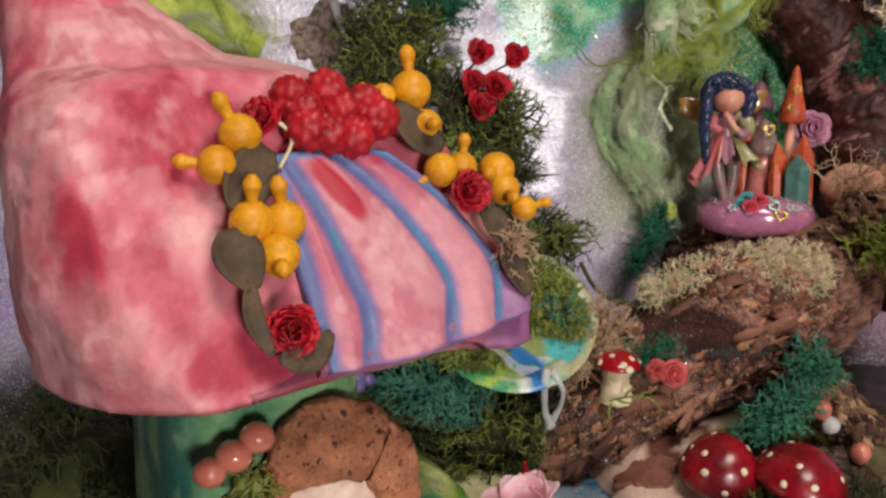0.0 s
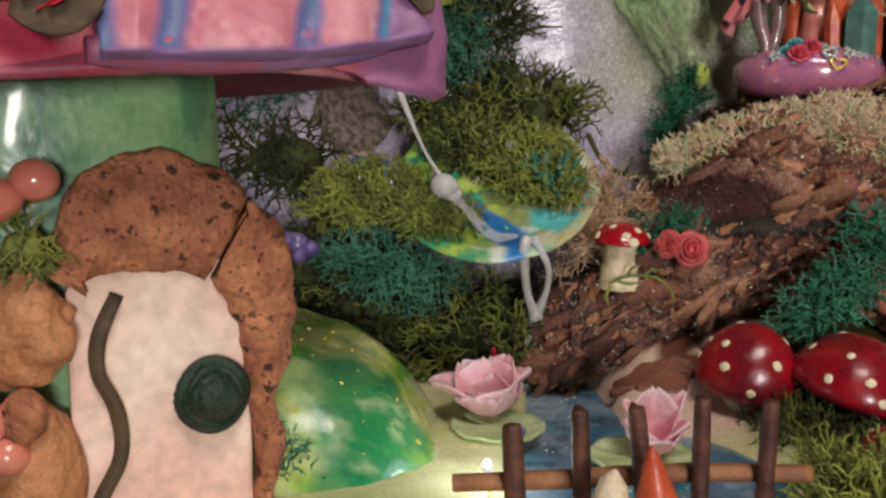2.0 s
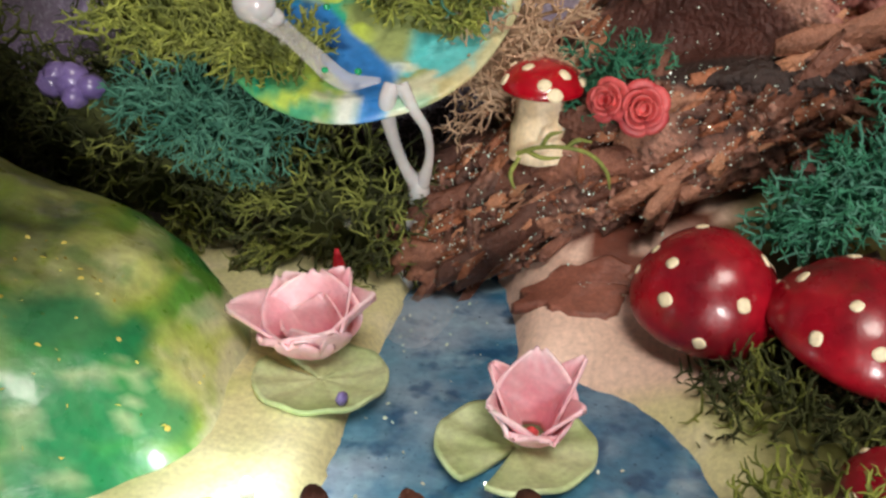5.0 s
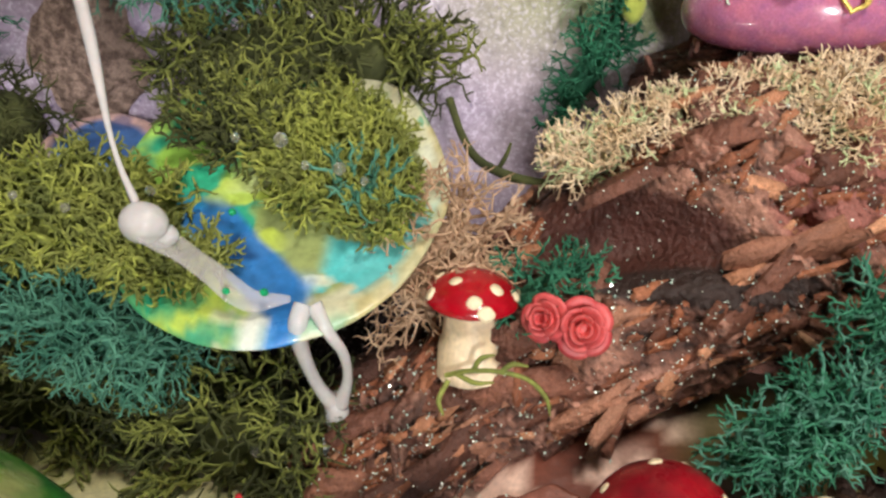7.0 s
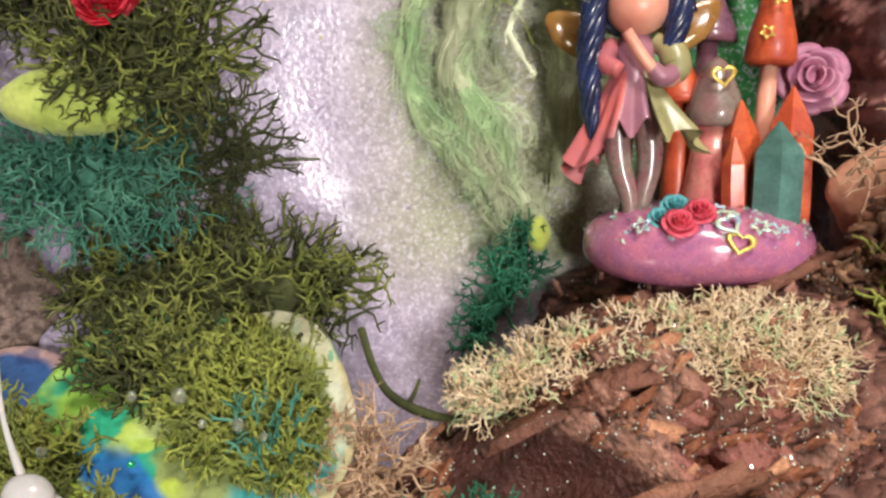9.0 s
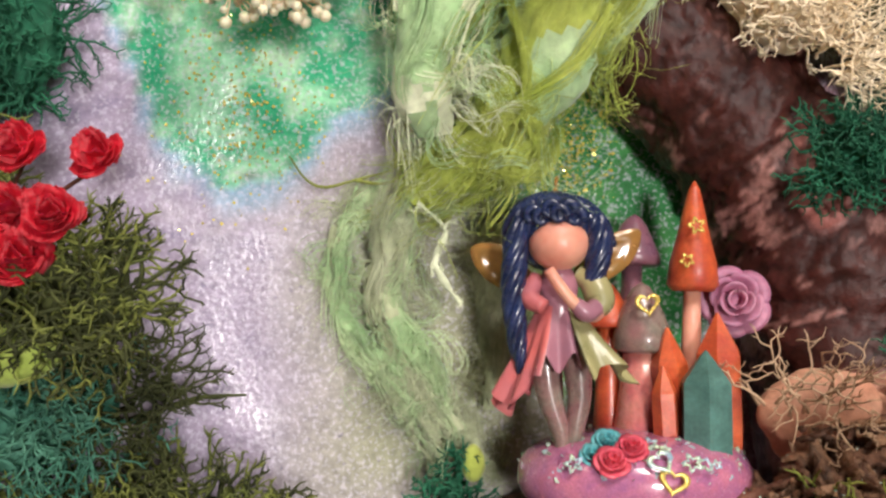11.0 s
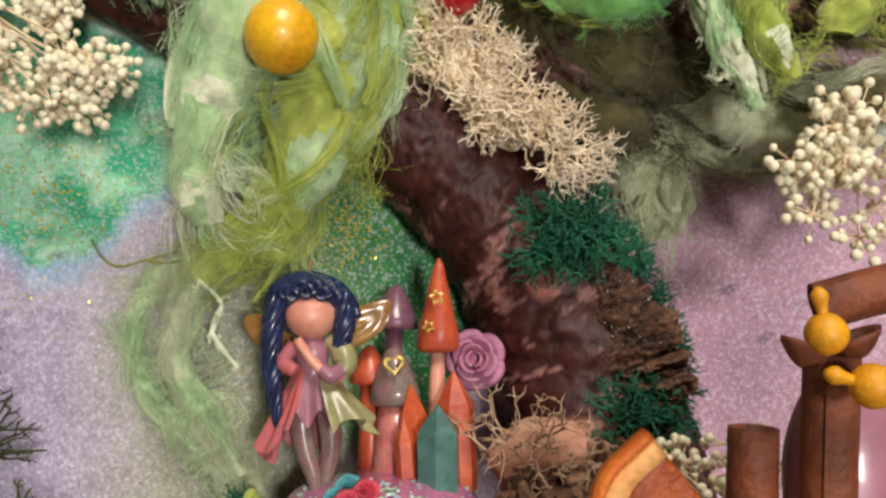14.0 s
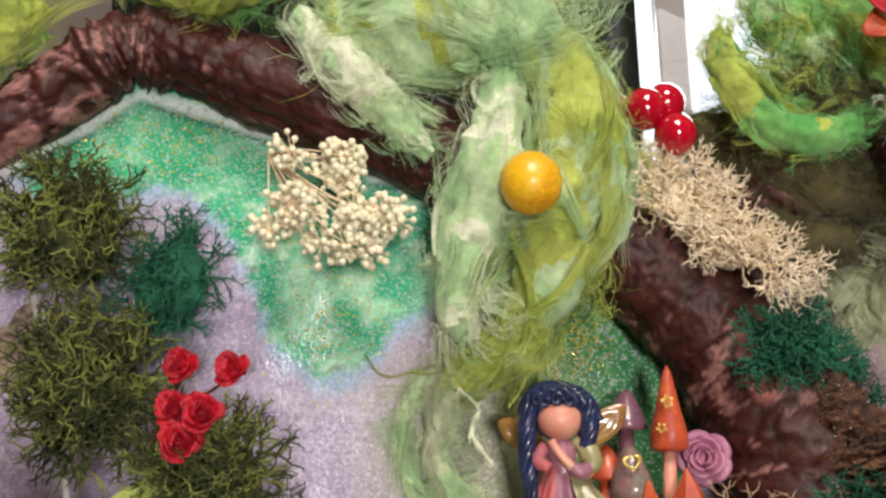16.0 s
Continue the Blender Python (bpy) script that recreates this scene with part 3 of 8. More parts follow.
acc = Acc()
wx, wy = np.meshgrid(np.linspace(0.025, 0.115, 70), np.linspace(0.212, 0.356, 90))
wp = np.stack([wx.ravel(), wy.ravel(), 0 * wx.ravel()], 1)
wp[:, 2] = 0.0268 + 0.0004 * fbm(wp, 90, 3, 4)
acc.add(wp, grid_faces(90, 70))
solo("water", acc, M["water"], "glossy blue resin pond with glitter", "water", kind="structure")


def dome(centre, rx, ry, base, peak, power, swirl, seed):
    """A rounded mound with a flat top and steep sides."""
    rho, th = np.meshgrid(np.linspace(0.0, 1.0, 60), np.arange(120) * 2 * np.pi / 120, indexing="ij")
    x, y = centre[0] + rx * rho * np.cos(th), centre[1] + ry * rho * np.sin(th)
    p = np.stack([x.ravel(), y.ravel(), np.zeros(x.size)], 1)
    p[:, 2] = base + (peak - base) * (1 - rho.ravel() ** power) + swirl * fbm(p, 45, 4, seed)
    return p


p = dome((-0.034, 0.287), 0.056, 0.054, 0.018, 0.0595, 3.4, 0.0045, 5)
p[:, 0] += 0.008 * ease(p[:, 1], 0.290, 0.262) * ease(p[:, 0], -0.030, 0.012)
p[:, 2] += 0.020 * np.exp(-(((p[:, 0] + 0.058) / 0.022) ** 2 + ((p[:, 1] - 0.293) / 0.030) ** 2))
flat = p
n1, n2 = fbm(p + 0.02 * np.c_[fbm(p, 30, 2, 1), fbm(p, 30, 2, 2), 0 * p[:, 0]], 42, 4, 14), fbm(p, 120, 4, 3)
bend = p + 0.016 * np.c_[fbm(p, 26, 2, 1), fbm(p, 26, 2, 2), 0 * p[:, 0]]
swirl_a, swirl_b = fbm(bend * (1, 0.45, 1), 60, 3, 14), fbm(bend * (1, 0.4, 1), 120, 3, 15)
col = np.outer(np.ones(len(p)), lin("5c9a3a"))
over(ease(swirl_a, 0.0, 0.16), "a4b84e", 0.9)
over(ease(swirl_a, 0.16, 0.32), "c6cc7a", 0.85)
over(ease(-swirl_a, 0.14, 0.28), "2f8a3c", 0.9)
over(ease(-swirl_a, 0.30, 0.42), "147048", 0.9)
over(ease(swirl_b, 0.1, 0.24), "d2d69a", 0.5)
over(ease(np.hypot((p[:, 0] - 0.002) / 0.017, (p[:, 1] - 0.262) / 0.018) + 0.5 * n2, 1.0, 0.6), "107a4c", 0.9)
over(ease(p[:, 0] + 0.010 * n2 + 0.25 * (p[:, 1] - 0.29), 0.009, 0.015) * ease(n2, -0.25, 0.0), "ddd9b4", 0.85)
over(ease(n2, 0.18, 0.36), "3c8c40", 0.5)
over(ease(fbm(p, 260, 3, 44), 0.2, 0.5), "e2e4b4", 0.35)
acc = Acc()
acc.add(p, grid_faces(60, 120, True), 0, col)
solo("painted_rock", acc, M["clay"], "smooth clay rock painted in swirling greens and cream", "rock")

rho, th = np.meshgrid(np.r_[np.linspace(0, 0.96, 60), 1.0, 1.015, 1.0, 0.95, 0.8, 0.5, 0.02], np.arange(140) * 2 * np.pi / 140, indexing="ij")
drop = np.repeat(np.r_[np.zeros(60), 0.0012, 0.0035, 0.006, 0.0075, 0.0085, 0.010, 0.012], 140)
x, y = 0.0285 + 0.0340 * (rho * np.cos(th)).ravel(), 0.3535 + 0.0310 * (rho * np.sin(th)).ravel()
y = np.minimum(y, 0.41)
p = np.stack([x, y, 0 * x], 1)
hollow = np.clip(np.hypot((x - 0.0285) / 0.0340, (y - 0.3535) / 0.0310), 0, 1)
p[:, 2] = 0.0865 + 0.66 * (np.minimum(y, 0.380) - 0.338) - 0.55 * drop - 0.0026 * (1 - hollow ** 6) + 0.0010 * fbm(p, 60, 4, 31)
p[:, 1] -= 0.6 * drop
p[:, 0] += 0.0016 * fbm(p, 50, 2, 6)
n1, n2 = fbm(p, 60, 4, 24), fbm(p, 180, 3, 2)
col = np.outer(np.ones(len(p)), lin("ccccac"))
flat = p
over(ease(hollow, 0.90, 0.80), "8a9a58", 0.9)
over(ease(x, 0.030, 0.012), "8cbe4a", 0.9)
over(ease(fbm(p, 90, 3, 25), 0.0, 0.14) * ease(x, 0.034, 0.026), "12a080", 0.9)
over(ease(n2 + n1, 0.05, 0.25) * ease(x, 0.034, 0.028), "b6cc50", 0.85)
over(ease(fbm(p, 130, 3, 51), 0.20, 0.32) * ease(x, 0.012, 0.034), "e0e6d2", 0.7)
over(ease(fbm(p, 110, 3, 57), 0.04, 0.16) * ease(x, 0.030, 0.026) * ease(hollow, 0.7, 0.9), "1c9a70", 0.75)
over(ease(hollow, 0.96, 0.99) * ease(fbm(p, 150, 3, 53), 0.0, 0.2), "3a9a78", 0.7)
over(ease(x + 0.004 * n1, 0.029, 0.0315) * ease(x, 0.0345, 0.032) * ease(y, 0.336, 0.328), "dfe4dc", 0.85)
over(ease(np.abs(x - 0.0365) + 0.003 * n1, 0.0050, 0.0022) * ease(y, 0.337, 0.330), "3a8cd8", 0.95)
over(ease(fbm(p, 150, 3, 59), 0.02, 0.16) * ease(x, 0.038, 0.042) * ease(y, 0.352, 0.344), "4ec0c4", 0.9)
over(ease(fbm(p, 120, 3, 60), 0.0, 0.16) * ease(hollow, 0.93, 0.98) * ease(x, 0.044, 0.050), "c0b07c", 0.85)
way = np.abs((x - 0.036) + 1.15 * (y - 0.328)) / 1.52
end = ease(y, 0.352, 0.347)
over(ease(way + 0.0012 * n1, 0.0058, 0.0040) * end * ease(x, 0.005, 0.010) * ease(x, 0.041, 0.036), "2a72b8", 0.97)
over(ease(way + 0.0012 * n2, 0.0036, 0.0016) * end * ease(x, 0.007, 0.012) * ease(x, 0.036, 0.031) * ease(n2, -0.2, 0.2), "173f72", 0.9)
acc = Acc()
acc.add(p, grid_faces(67, 140, True), 0, col)
solo("waterfall_shelf", acc, M["clay"], "leaf-shaped painted clay shelf in blue, white and green", "shelf")


rho, th = np.meshgrid(np.r_[np.linspace(0, 0.94, 14), 1.0, 1.0, 0.9, 0.4, 0.02], np.arange(70) * 2 * np.pi / 70, indexing="ij")
under = np.repeat(np.r_[np.zeros(14), 0.0008, 0.0024, 0.0032, 0.0040, 0.0044], 70)
x, y = -0.0200 + 0.0150 * (rho * np.cos(th)).ravel(), 0.3740 + 0.0110 * (rho * np.sin(th)).ravel()
p = np.stack([x, y, 0 * x], 1)
p[:, 2] = 0.0965 + 0.6 * (y - 0.374) - under + 0.0008 * fbm(p, 120, 3, 34)
flat, n1 = p, fbm(p, 160, 4, 35)
col = np.outer(np.ones(len(p)), lin("c9a8a4"))
over(ease(rho.ravel() + 0.12 * n1, 0.82, 0.68), "2c66a8", 0.95)
over(ease(n1, 0.1, 0.3), "1c3f78", 0.6)
acc = Acc()
acc.add(p, grid_faces(19, 70, True), 0, col)
solo("upper_pool", acc, M["clay"], "small blue painted pool with a pink rim", "pool")


# ---- bark and tree ----
def bark_skin(rings, centre, amp, grain, dents=(), seed=0, palette=("2e1c15", "7c4c38", "bd8868"), scuffed=False):
    """Pushes rings out and in as furrowed bark and gives them their colours."""
    k, s, _ = rings.shape
    out = unit(rings - centre[:, None])
    axis = np.repeat(unit(np.gradient(centre, axis=0)), s, 0)
    q = rings.reshape(-1, 3)
    q = q - axis * ((q * axis).sum(1) * 0.78)[:, None]
    warp = q + 0.004 * np.stack([fbm(q, 70, 2, seed + 4), fbm(q, 70, 2, seed + 5), fbm(q, 70, 2, seed + 6)], 1)
    lines = np.minimum(np.abs(fbm(warp, grain, 3, seed)), np.abs(fbm(warp, grain * 1.7, 2, seed + 7)) * 1.4)
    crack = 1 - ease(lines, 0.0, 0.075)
    small = fbm(q, grain * 4.0, 3, seed + 11)
    tiny = fbm(q, grain * 8.5, 2, seed + 13)
    tier = fbm(warp, grain * 0.8, 3, seed + 21) * 6
    plates = (np.floor(tier) + ease(tier - np.floor(tier), 0.78, 1.0)) / 6
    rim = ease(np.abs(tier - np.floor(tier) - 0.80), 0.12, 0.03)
    swell = fbm(q, grain * 0.25, 2, seed + 2)
    move = amp * (1.2 * swell + 2.0 * plates - 0.8 * crack + 0.30 * small + 0.20 * tiny)
    a, b, c = (np.array(lin(code)) for code in palette)
    u = np.clip(0.5 + 0.7 * small + 0.4 * tiny + 0.5 * plates, 0, 1)[:, None]
    colour = np.where(u < 0.5, a + (b - a) * u * 2, b + (c - b) * (u * 2 - 1))
    tone = fbm(q, grain * 0.5, 3, seed + 31)
    w = (ease(tone, 0.08, 0.32) * 0.6)[:, None]
    colour = colour * (1 - w) + c * 1.05 * w
    w = (ease(-tone, 0.10, 0.35) * 0.6)[:, None]
    colour = colour * (1 - w) + a * 1.3 * w
    if scuffed:
        u = (0.25 + 0.5 * np.clip(0.5 + small, 0, 1))[:, None]
        colour = a + (b - a) * u
        drift = fbm(warp, grain * 0.35, 3, seed + 51)
        streak = fbm(warp, grain * 1.6, 4, seed + 52) + 0.22 * tiny
        w = (ease(1.4 * streak + 0.8 * drift, 0.30, 0.60) * 0.75)[:, None]
        colour = colour * (1 - w) + c * w
        crack, rim = crack * 0.5, rim * 0.3
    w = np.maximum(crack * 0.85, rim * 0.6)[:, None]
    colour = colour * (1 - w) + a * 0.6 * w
    pts = rings.reshape(-1, 3)
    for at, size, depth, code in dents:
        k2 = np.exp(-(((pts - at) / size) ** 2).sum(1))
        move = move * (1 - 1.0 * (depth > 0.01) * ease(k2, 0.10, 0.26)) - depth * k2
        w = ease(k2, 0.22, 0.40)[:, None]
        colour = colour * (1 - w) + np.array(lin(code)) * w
    pts = pts + out.reshape(-1, 3) * move[:, None]
    return pts.reshape(rings.shape), colour


def shards(acc, pts, normals, axis, n, size, palette, seed, hollow=None):
    """Thin ragged flakes of bark lying along the grain, some lifting at an edge."""
    g = np.random.default_rng(seed)
    free = normals[:, 1] < 0.25
    if hollow:
        free &= (((pts - hollow[0]) / hollow[1]) ** 2).sum(1) > 0.75
    k = g.choice(np.flatnonzero(free), n)
    nrm = unit(normals[k] + 0.22 * g.normal(size=(n, 3)))
    along = axis[k] + 0.30 * g.normal(size=(n, 3))
    along = unit(along - nrm * (along * nrm).sum(1, keepdims=True))
    side = np.cross(nrm, along)
    ln, wd = size * g.uniform(0.45, 1.5, n), size * g.uniform(0.14, 0.42, n)
    ang = np.arange(14) * 2 * np.pi / 14
    rad = 1 + 0.42 * g.uniform(-1, 1, (n, 14))
    square = np.maximum(np.abs(np.cos(ang)), np.abs(np.sin(ang)))
    u, w = rad * np.cos(ang) / square * ln[:, None], rad * np.sin(ang) / square * wd[:, None]
    lift = g.uniform(-0.1, 0.28, n)[:, None] * w + 0.10 * size * g.uniform(-0.4, 1, (n, 14)) * 0.5
    rim = pts[k][:, None] + u[..., None] * along[:, None] + w[..., None] * side[:, None] + lift[..., None] * nrm[:, None]
    top = rim + nrm[:, None] * (size * 0.05)
    low = rim - nrm[:, None] * (size * 0.22)
    mid = (top.mean(1) + nrm * size * 0.02 * g.normal(size=(n, 1)))[:, None]
    v = np.concatenate([low, top, mid], 1)
    i = np.arange(14)
    j = (i + 1) % 14
    quads = np.stack([i, j, j + 14, i + 14], 1)
    tris = np.stack([i + 14, j + 14, np.full(14, 28)], 1)
    off = (np.arange(n) * 29)[:, None, None]
    a, b, c = (np.array(lin(code)) for code in palette)
    t = g.random((n, 1, 1))
    col = np.where(t < 0.6, a + (b - a) * t / 0.6, b + (c - b) * (t - 0.6) / 0.4) * g.uniform(0.75, 1.2, (n, 29, 1))
    acc.add(v, (quads[None] + off).reshape(-1, 4), 0, col.reshape(-1, 3))
    acc.f.append((tris[None] + off).reshape(-1, 3) + acc.n - len(v.reshape(-1, 3)))
    acc.m.append(np.zeros(n * 14, int))


def bark_piece(name, points, radii, label, category, n=150, sides=90, squash=1.0, amp=0.003, grain=130, dents=(), seed=0,
               palette=("24150f", "7a5040", "c4907a"), mat="bark", parent=None, flakes=0, flake_size=0.006, chunks=0, chips=None):
    rings, c = path_rings(points, radii, n, sides, squash)
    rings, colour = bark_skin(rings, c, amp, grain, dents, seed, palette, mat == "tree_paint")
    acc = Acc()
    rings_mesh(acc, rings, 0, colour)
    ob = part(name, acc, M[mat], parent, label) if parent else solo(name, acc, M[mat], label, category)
    if flakes:
        axis = np.repeat(unit(np.gradient(c, axis=0)), sides, 0)
        acc = Acc()
        shards(acc, rings.reshape(-1, 3), unit(rings - c[:, None]).reshape(-1, 3), axis, flakes, flake_size, chips or palette, seed + 90, (dents[0][0], 1.25 * np.array(dents[0][1])) if dents else None)
        if chunks:
            shards(acc, rings.reshape(-1, 3), unit(rings - c[:, None]).reshape(-1, 3), axis, chunks, flake_size * 2.3, ("4a2b20", "8a5844", "c08a6c"), seed + 95, (dents[0][0], 1.35 * np.array(dents[0][1])))
        tagged(part("flake", acc, M[mat], ob), kind="stuff")
    return ob


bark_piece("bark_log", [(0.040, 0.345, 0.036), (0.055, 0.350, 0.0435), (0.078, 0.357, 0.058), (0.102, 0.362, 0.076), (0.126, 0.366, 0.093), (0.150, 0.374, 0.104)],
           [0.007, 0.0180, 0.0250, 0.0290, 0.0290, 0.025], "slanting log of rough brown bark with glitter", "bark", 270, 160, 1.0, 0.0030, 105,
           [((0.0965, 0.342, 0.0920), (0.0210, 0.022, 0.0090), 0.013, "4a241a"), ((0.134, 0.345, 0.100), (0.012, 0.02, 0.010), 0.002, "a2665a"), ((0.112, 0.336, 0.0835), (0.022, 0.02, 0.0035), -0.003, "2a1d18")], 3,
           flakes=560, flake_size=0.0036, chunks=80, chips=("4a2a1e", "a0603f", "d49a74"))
bark_piece("bark_stump", [(0.142, 0.400, 0.0), (0.142, 0.398, 0.06), (0.147, 0.396, 0.095), (0.147, 0.395, 0.115), (0.147, 0.395, 0.1245)],
           [0.034, 0.034, 0.047, 0.044, 0.030], "broad stump of reddish bark under the figurine", "bark", 110, 130, 1.0, 0.0028, 90, (), 9,
           ("2b1913", "7a4a3e", "c48f7c"), flakes=170, flake_size=0.0030)
bark_piece("bark_chunk", [(0.132, 0.345, 0.070), (0.150, 0.343, 0.066), (0.170, 0.345, 0.050), (0.182, 0.35, 0.035)], [0.006, 0.014, 0.014, 0.006],
           "broken piece of pale brown bark with glitter", "bark", 90, 70, 0.8, 0.003, 130, (), 17, ("2b1913", "7d5238", "c9a07a"), flakes=90, flake_size=0.005)
bark_piece("bark_chunk", [(0.122, 0.338, 0.022), (0.142, 0.334, 0.034), (0.166, 0.332, 0.030), (0.184, 0.338, 0.018)], [0.008, 0.015, 0.015, 0.006],
           "dark broken bark piece behind the toadstools", "bark", 90, 70, 0.8, 0.003, 130, (), 19, ("17100d", "4a3327", "7d6350"), flakes=90, flake_size=0.005)
bark_piece("bark_chunk", [(0.158, 0.372, 0.124), (0.176, 0.368, 0.130), (0.196, 0.372, 0.133), (0.208, 0.38, 0.131)], [0.005, 0.012, 0.013, 0.006],
           "knobbly dark bark with silver glitter beside the tree", "bark", 90, 80, 0.9, 0.0034, 150, (), 23, ("2c1a12", "7d553f", "b98e6c"), flakes=150, flake_size=0.0026)
tree = thing("tree", (0.196, 0.404, 0.088), "crooked tree of reddish-brown painted bark with a long bough", "tree")
red = ("220b08", "5c261e", "c08a82")
bark_piece("trunk", [(0.196, 0.404, 0.088), (0.199, 0.403, 0.105), (0.198, 0.402, 0.13), (0.188, 0.401, 0.172), (0.168, 0.400, 0.205), (0.140, 0.396, 0.232), (0.108, 0.392, 0.250)],
           [0.020, 0.026, 0.028, 0.025, 0.021, 0.018, 0.016], "", "", 220, 120, 1.0, 0.0014, 80, [((0.176, 0.378, 0.196), (0.006, 0.02, 0.012), 0.0, "b06a62"), ((0.186, 0.376, 0.140), (0.016, 0.02, 0.012), 0.0, "b87f68")], 31, red, "tree_paint", tree)
bark_piece("bough", [(0.120, 0.394, 0.244), (0.090, 0.390, 0.262), (0.052, 0.386, 0.279), (0.012, 0.384, 0.297), (-0.016, 0.382, 0.304), (-0.045, 0.38, 0.288), (-0.085, 0.378, 0.262)],
           [0.013, 0.0145, 0.0135, 0.0125, 0.012, 0.011, 0.009], "", "", 170, 80, 1.0, 0.002, 110, (), 37, red, "tree_paint", tree)
bark_piece("bough", [(0.160, 0.398, 0.222), (0.185, 0.392, 0.245), (0.215, 0.388, 0.258), (0.250, 0.386, 0.262), (0.30, 0.386, 0.26)],
           [0.014, 0.013, 0.012, 0.012, 0.010], "", "", 130, 70, 1.0, 0.002, 110, (), 41, red, "tree_paint", tree)
bark_piece("bark_chip", [(0.1900, 0.383, 0.1875), (0.1945, 0.380, 0.1790), (0.2000, 0.378, 0.1670), (0.2020, 0.380, 0.1570)], [0.0040, 0.0056, 0.0062, 0.0048],
           "flat chip of brown bark stuck on the trunk", "bark", 120, 130, 2.1, 0.0020, 150, (), 47, ("2a1810", "6a452f", "946a4c"))
uu, tt = np.meshgrid(np.linspace(0.03, 1, 16), np.linspace(0, 2 * np.pi, 60), indexing="ij")
ragged = 1 + 0.75 * fbm(np.stack([np.cos(tt).ravel(), np.sin(tt).ravel(), 0 * tt.ravel()], 1), 2.2, 4, 3).reshape(tt.shape)
p = np.stack([0.0800 + 0.0125 * uu * ragged * np.cos(tt), 0.3260 + 0.0065 * uu * ragged * np.sin(tt), 0 * uu], -1)
p[..., 2] = 0.0335 + 0.022 * ease(p[..., 1], 0.305, 0.36) * ease(p[..., 0], 0.058, 0.085) + 0.0006 * fbm(p.reshape(-1, 3), 200, 3, 5).reshape(uu.shape)
acc = Acc()
slab(acc, p - np.array([0, 0, 0.0014]), (0, 0, -0.0025), np.outer(np.ones(p.size // 3), lin("8a5444")))
solo("bark_flake", acc, M["tree_paint"], "torn flake of dark red-brown bark on the shore", "bark")


# ---- moss and lichen ----
def moss(name, centre, radii, n, size, mat, label, face=(0, -1, 0.5), tilt=0.0, r0=0.00055, levels=4, seed=1, core=True, extra=None, share=0.0, pitch=0.0):
    """A clump of branching moss over a low cushion, growing towards face."""
    g = np.random.default_rng(seed)
    pale = mat.startswith("lichen")
    n, r0, size = int(n * (0.90 if pale else 0.80)), r0 * (1.0 if pale else 1.15), size * 1.12
    face = unit(np.array(face, float))
    d = unit(g.normal(size=(n * 6, 3)))
    d = d[d @ face > -0.05][:n]
    c, s = math.cos(radians(tilt)), math.sin(radians(tilt))
    rot = np.array([[c, 0, -s], [0, 1, 0], [s, 0, c]])
    if pitch:
        c, s = math.cos(radians(pitch)), math.sin(radians(pitch))
        rot = rot @ np.array([[1, 0, 0], [0, c, -s], [0, s, c]])
    rad = np.asarray(radii, float)
    lump = 1 + 0.25 * fbm(d, 1.8, 2, seed)
    start = np.asarray(centre) + (d * rad * 0.72 * lump[:, None]) @ rot.T
    way = unit((d / rad * rad.min()) @ rot.T + 0.5 * face + 0.55 * g.normal(size=d.shape))
    acc = Acc()
    length, rr = np.full(len(d), size), np.full(len(d), r0)
    slot = (g.random(len(d)) < share).astype(int)
    for lvl in range(levels):
        m = len(start)
        ln = length * g.uniform(0.6, 1.35, m)
        bend = way + 0.26 * g.normal(size=(m, 3))
        end = start + unit(bend) * ln[:, None]
        mid = start + way * (ln * 0.5)[:, None] + g.normal(size=(m, 3)) * (ln * 0.08)[:, None]
        paths = np.stack([start, mid, end], 1)
        rads = np.stack([rr, rr * 0.82, rr * (0.74 if lvl < levels - 1 else 0.35)], 1)
        for k in (0, 1):
            if (slot == k).any():
                tubes(acc, paths[slot == k], rads[slot == k], 4 if lvl == 0 else 3, k)
        kids = 2
        start = np.repeat(end, kids, 0)
        out = unit(start - np.asarray(centre))
        fork = g.normal(size=(m, 3))
        fork = np.stack([fork, -fork], 1).reshape(-1, 3)
        way = unit(np.repeat(unit(bend), kids, 0) + 0.52 * fork + 0.22 * g.normal(size=(m * kids, 3)) + 0.10 * out + 0.1 * face)
        length = np.repeat(length, kids) * 0.80
        rr = np.repeat(rr, kids) * 0.76
        slot = np.repeat(slot, kids)
    if core:
        lat = np.linspace(-1.5, 1.5, 14)
        ang = np.arange(22) * 2 * np.pi / 22
        v = np.stack([np.cos(lat)[:, None] * np.cos(ang), np.cos(lat)[:, None] * np.sin(ang), np.sin(lat)[:, None] + 0 * ang], -1)
        v = v * (1 + 0.22 * fbm(v.reshape(-1, 3), 2.2, 3, seed)).reshape(14, 22, 1) * rad * 0.66
        rings_mesh(acc, v @ rot.T + np.asarray(centre))
    mats = [M[mat]] + ([M[extra]] if extra else [])
    return solo(name, acc, mats, label, "moss", kind="stuff")


# round the upper pool
SLOPE = (0, -0.72, 0.75)
moss("moss", (0.0105, 0.3330, 0.0850), (0.0150, 0.0055, 0.0026), 150, 0.0024, "moss_olive", "olive moss at the lip of the clay shelf", SLOPE, 0, 0.0006, 4, 47, True, "moss_lime", 0.3, 34)
moss("moss", (0.0505, 0.3460, 0.0925), (0.006, 0.008, 0.0028), 70, 0.0024, "moss_lime", "lime moss near the shelf's pale edge", SLOPE, 0, 0.0006, 4, 48, True, "moss_olive", 0.4, 34)
moss("moss", (0.0395, 0.3585, 0.1010), (0.0180, 0.0185, 0.0050), 300, 0.0029, "moss_lime", "olive and lime moss mound on the clay shelf", SLOPE, 0, 0.00066, 4, 11, True, "moss_olive", 0.45, 34)
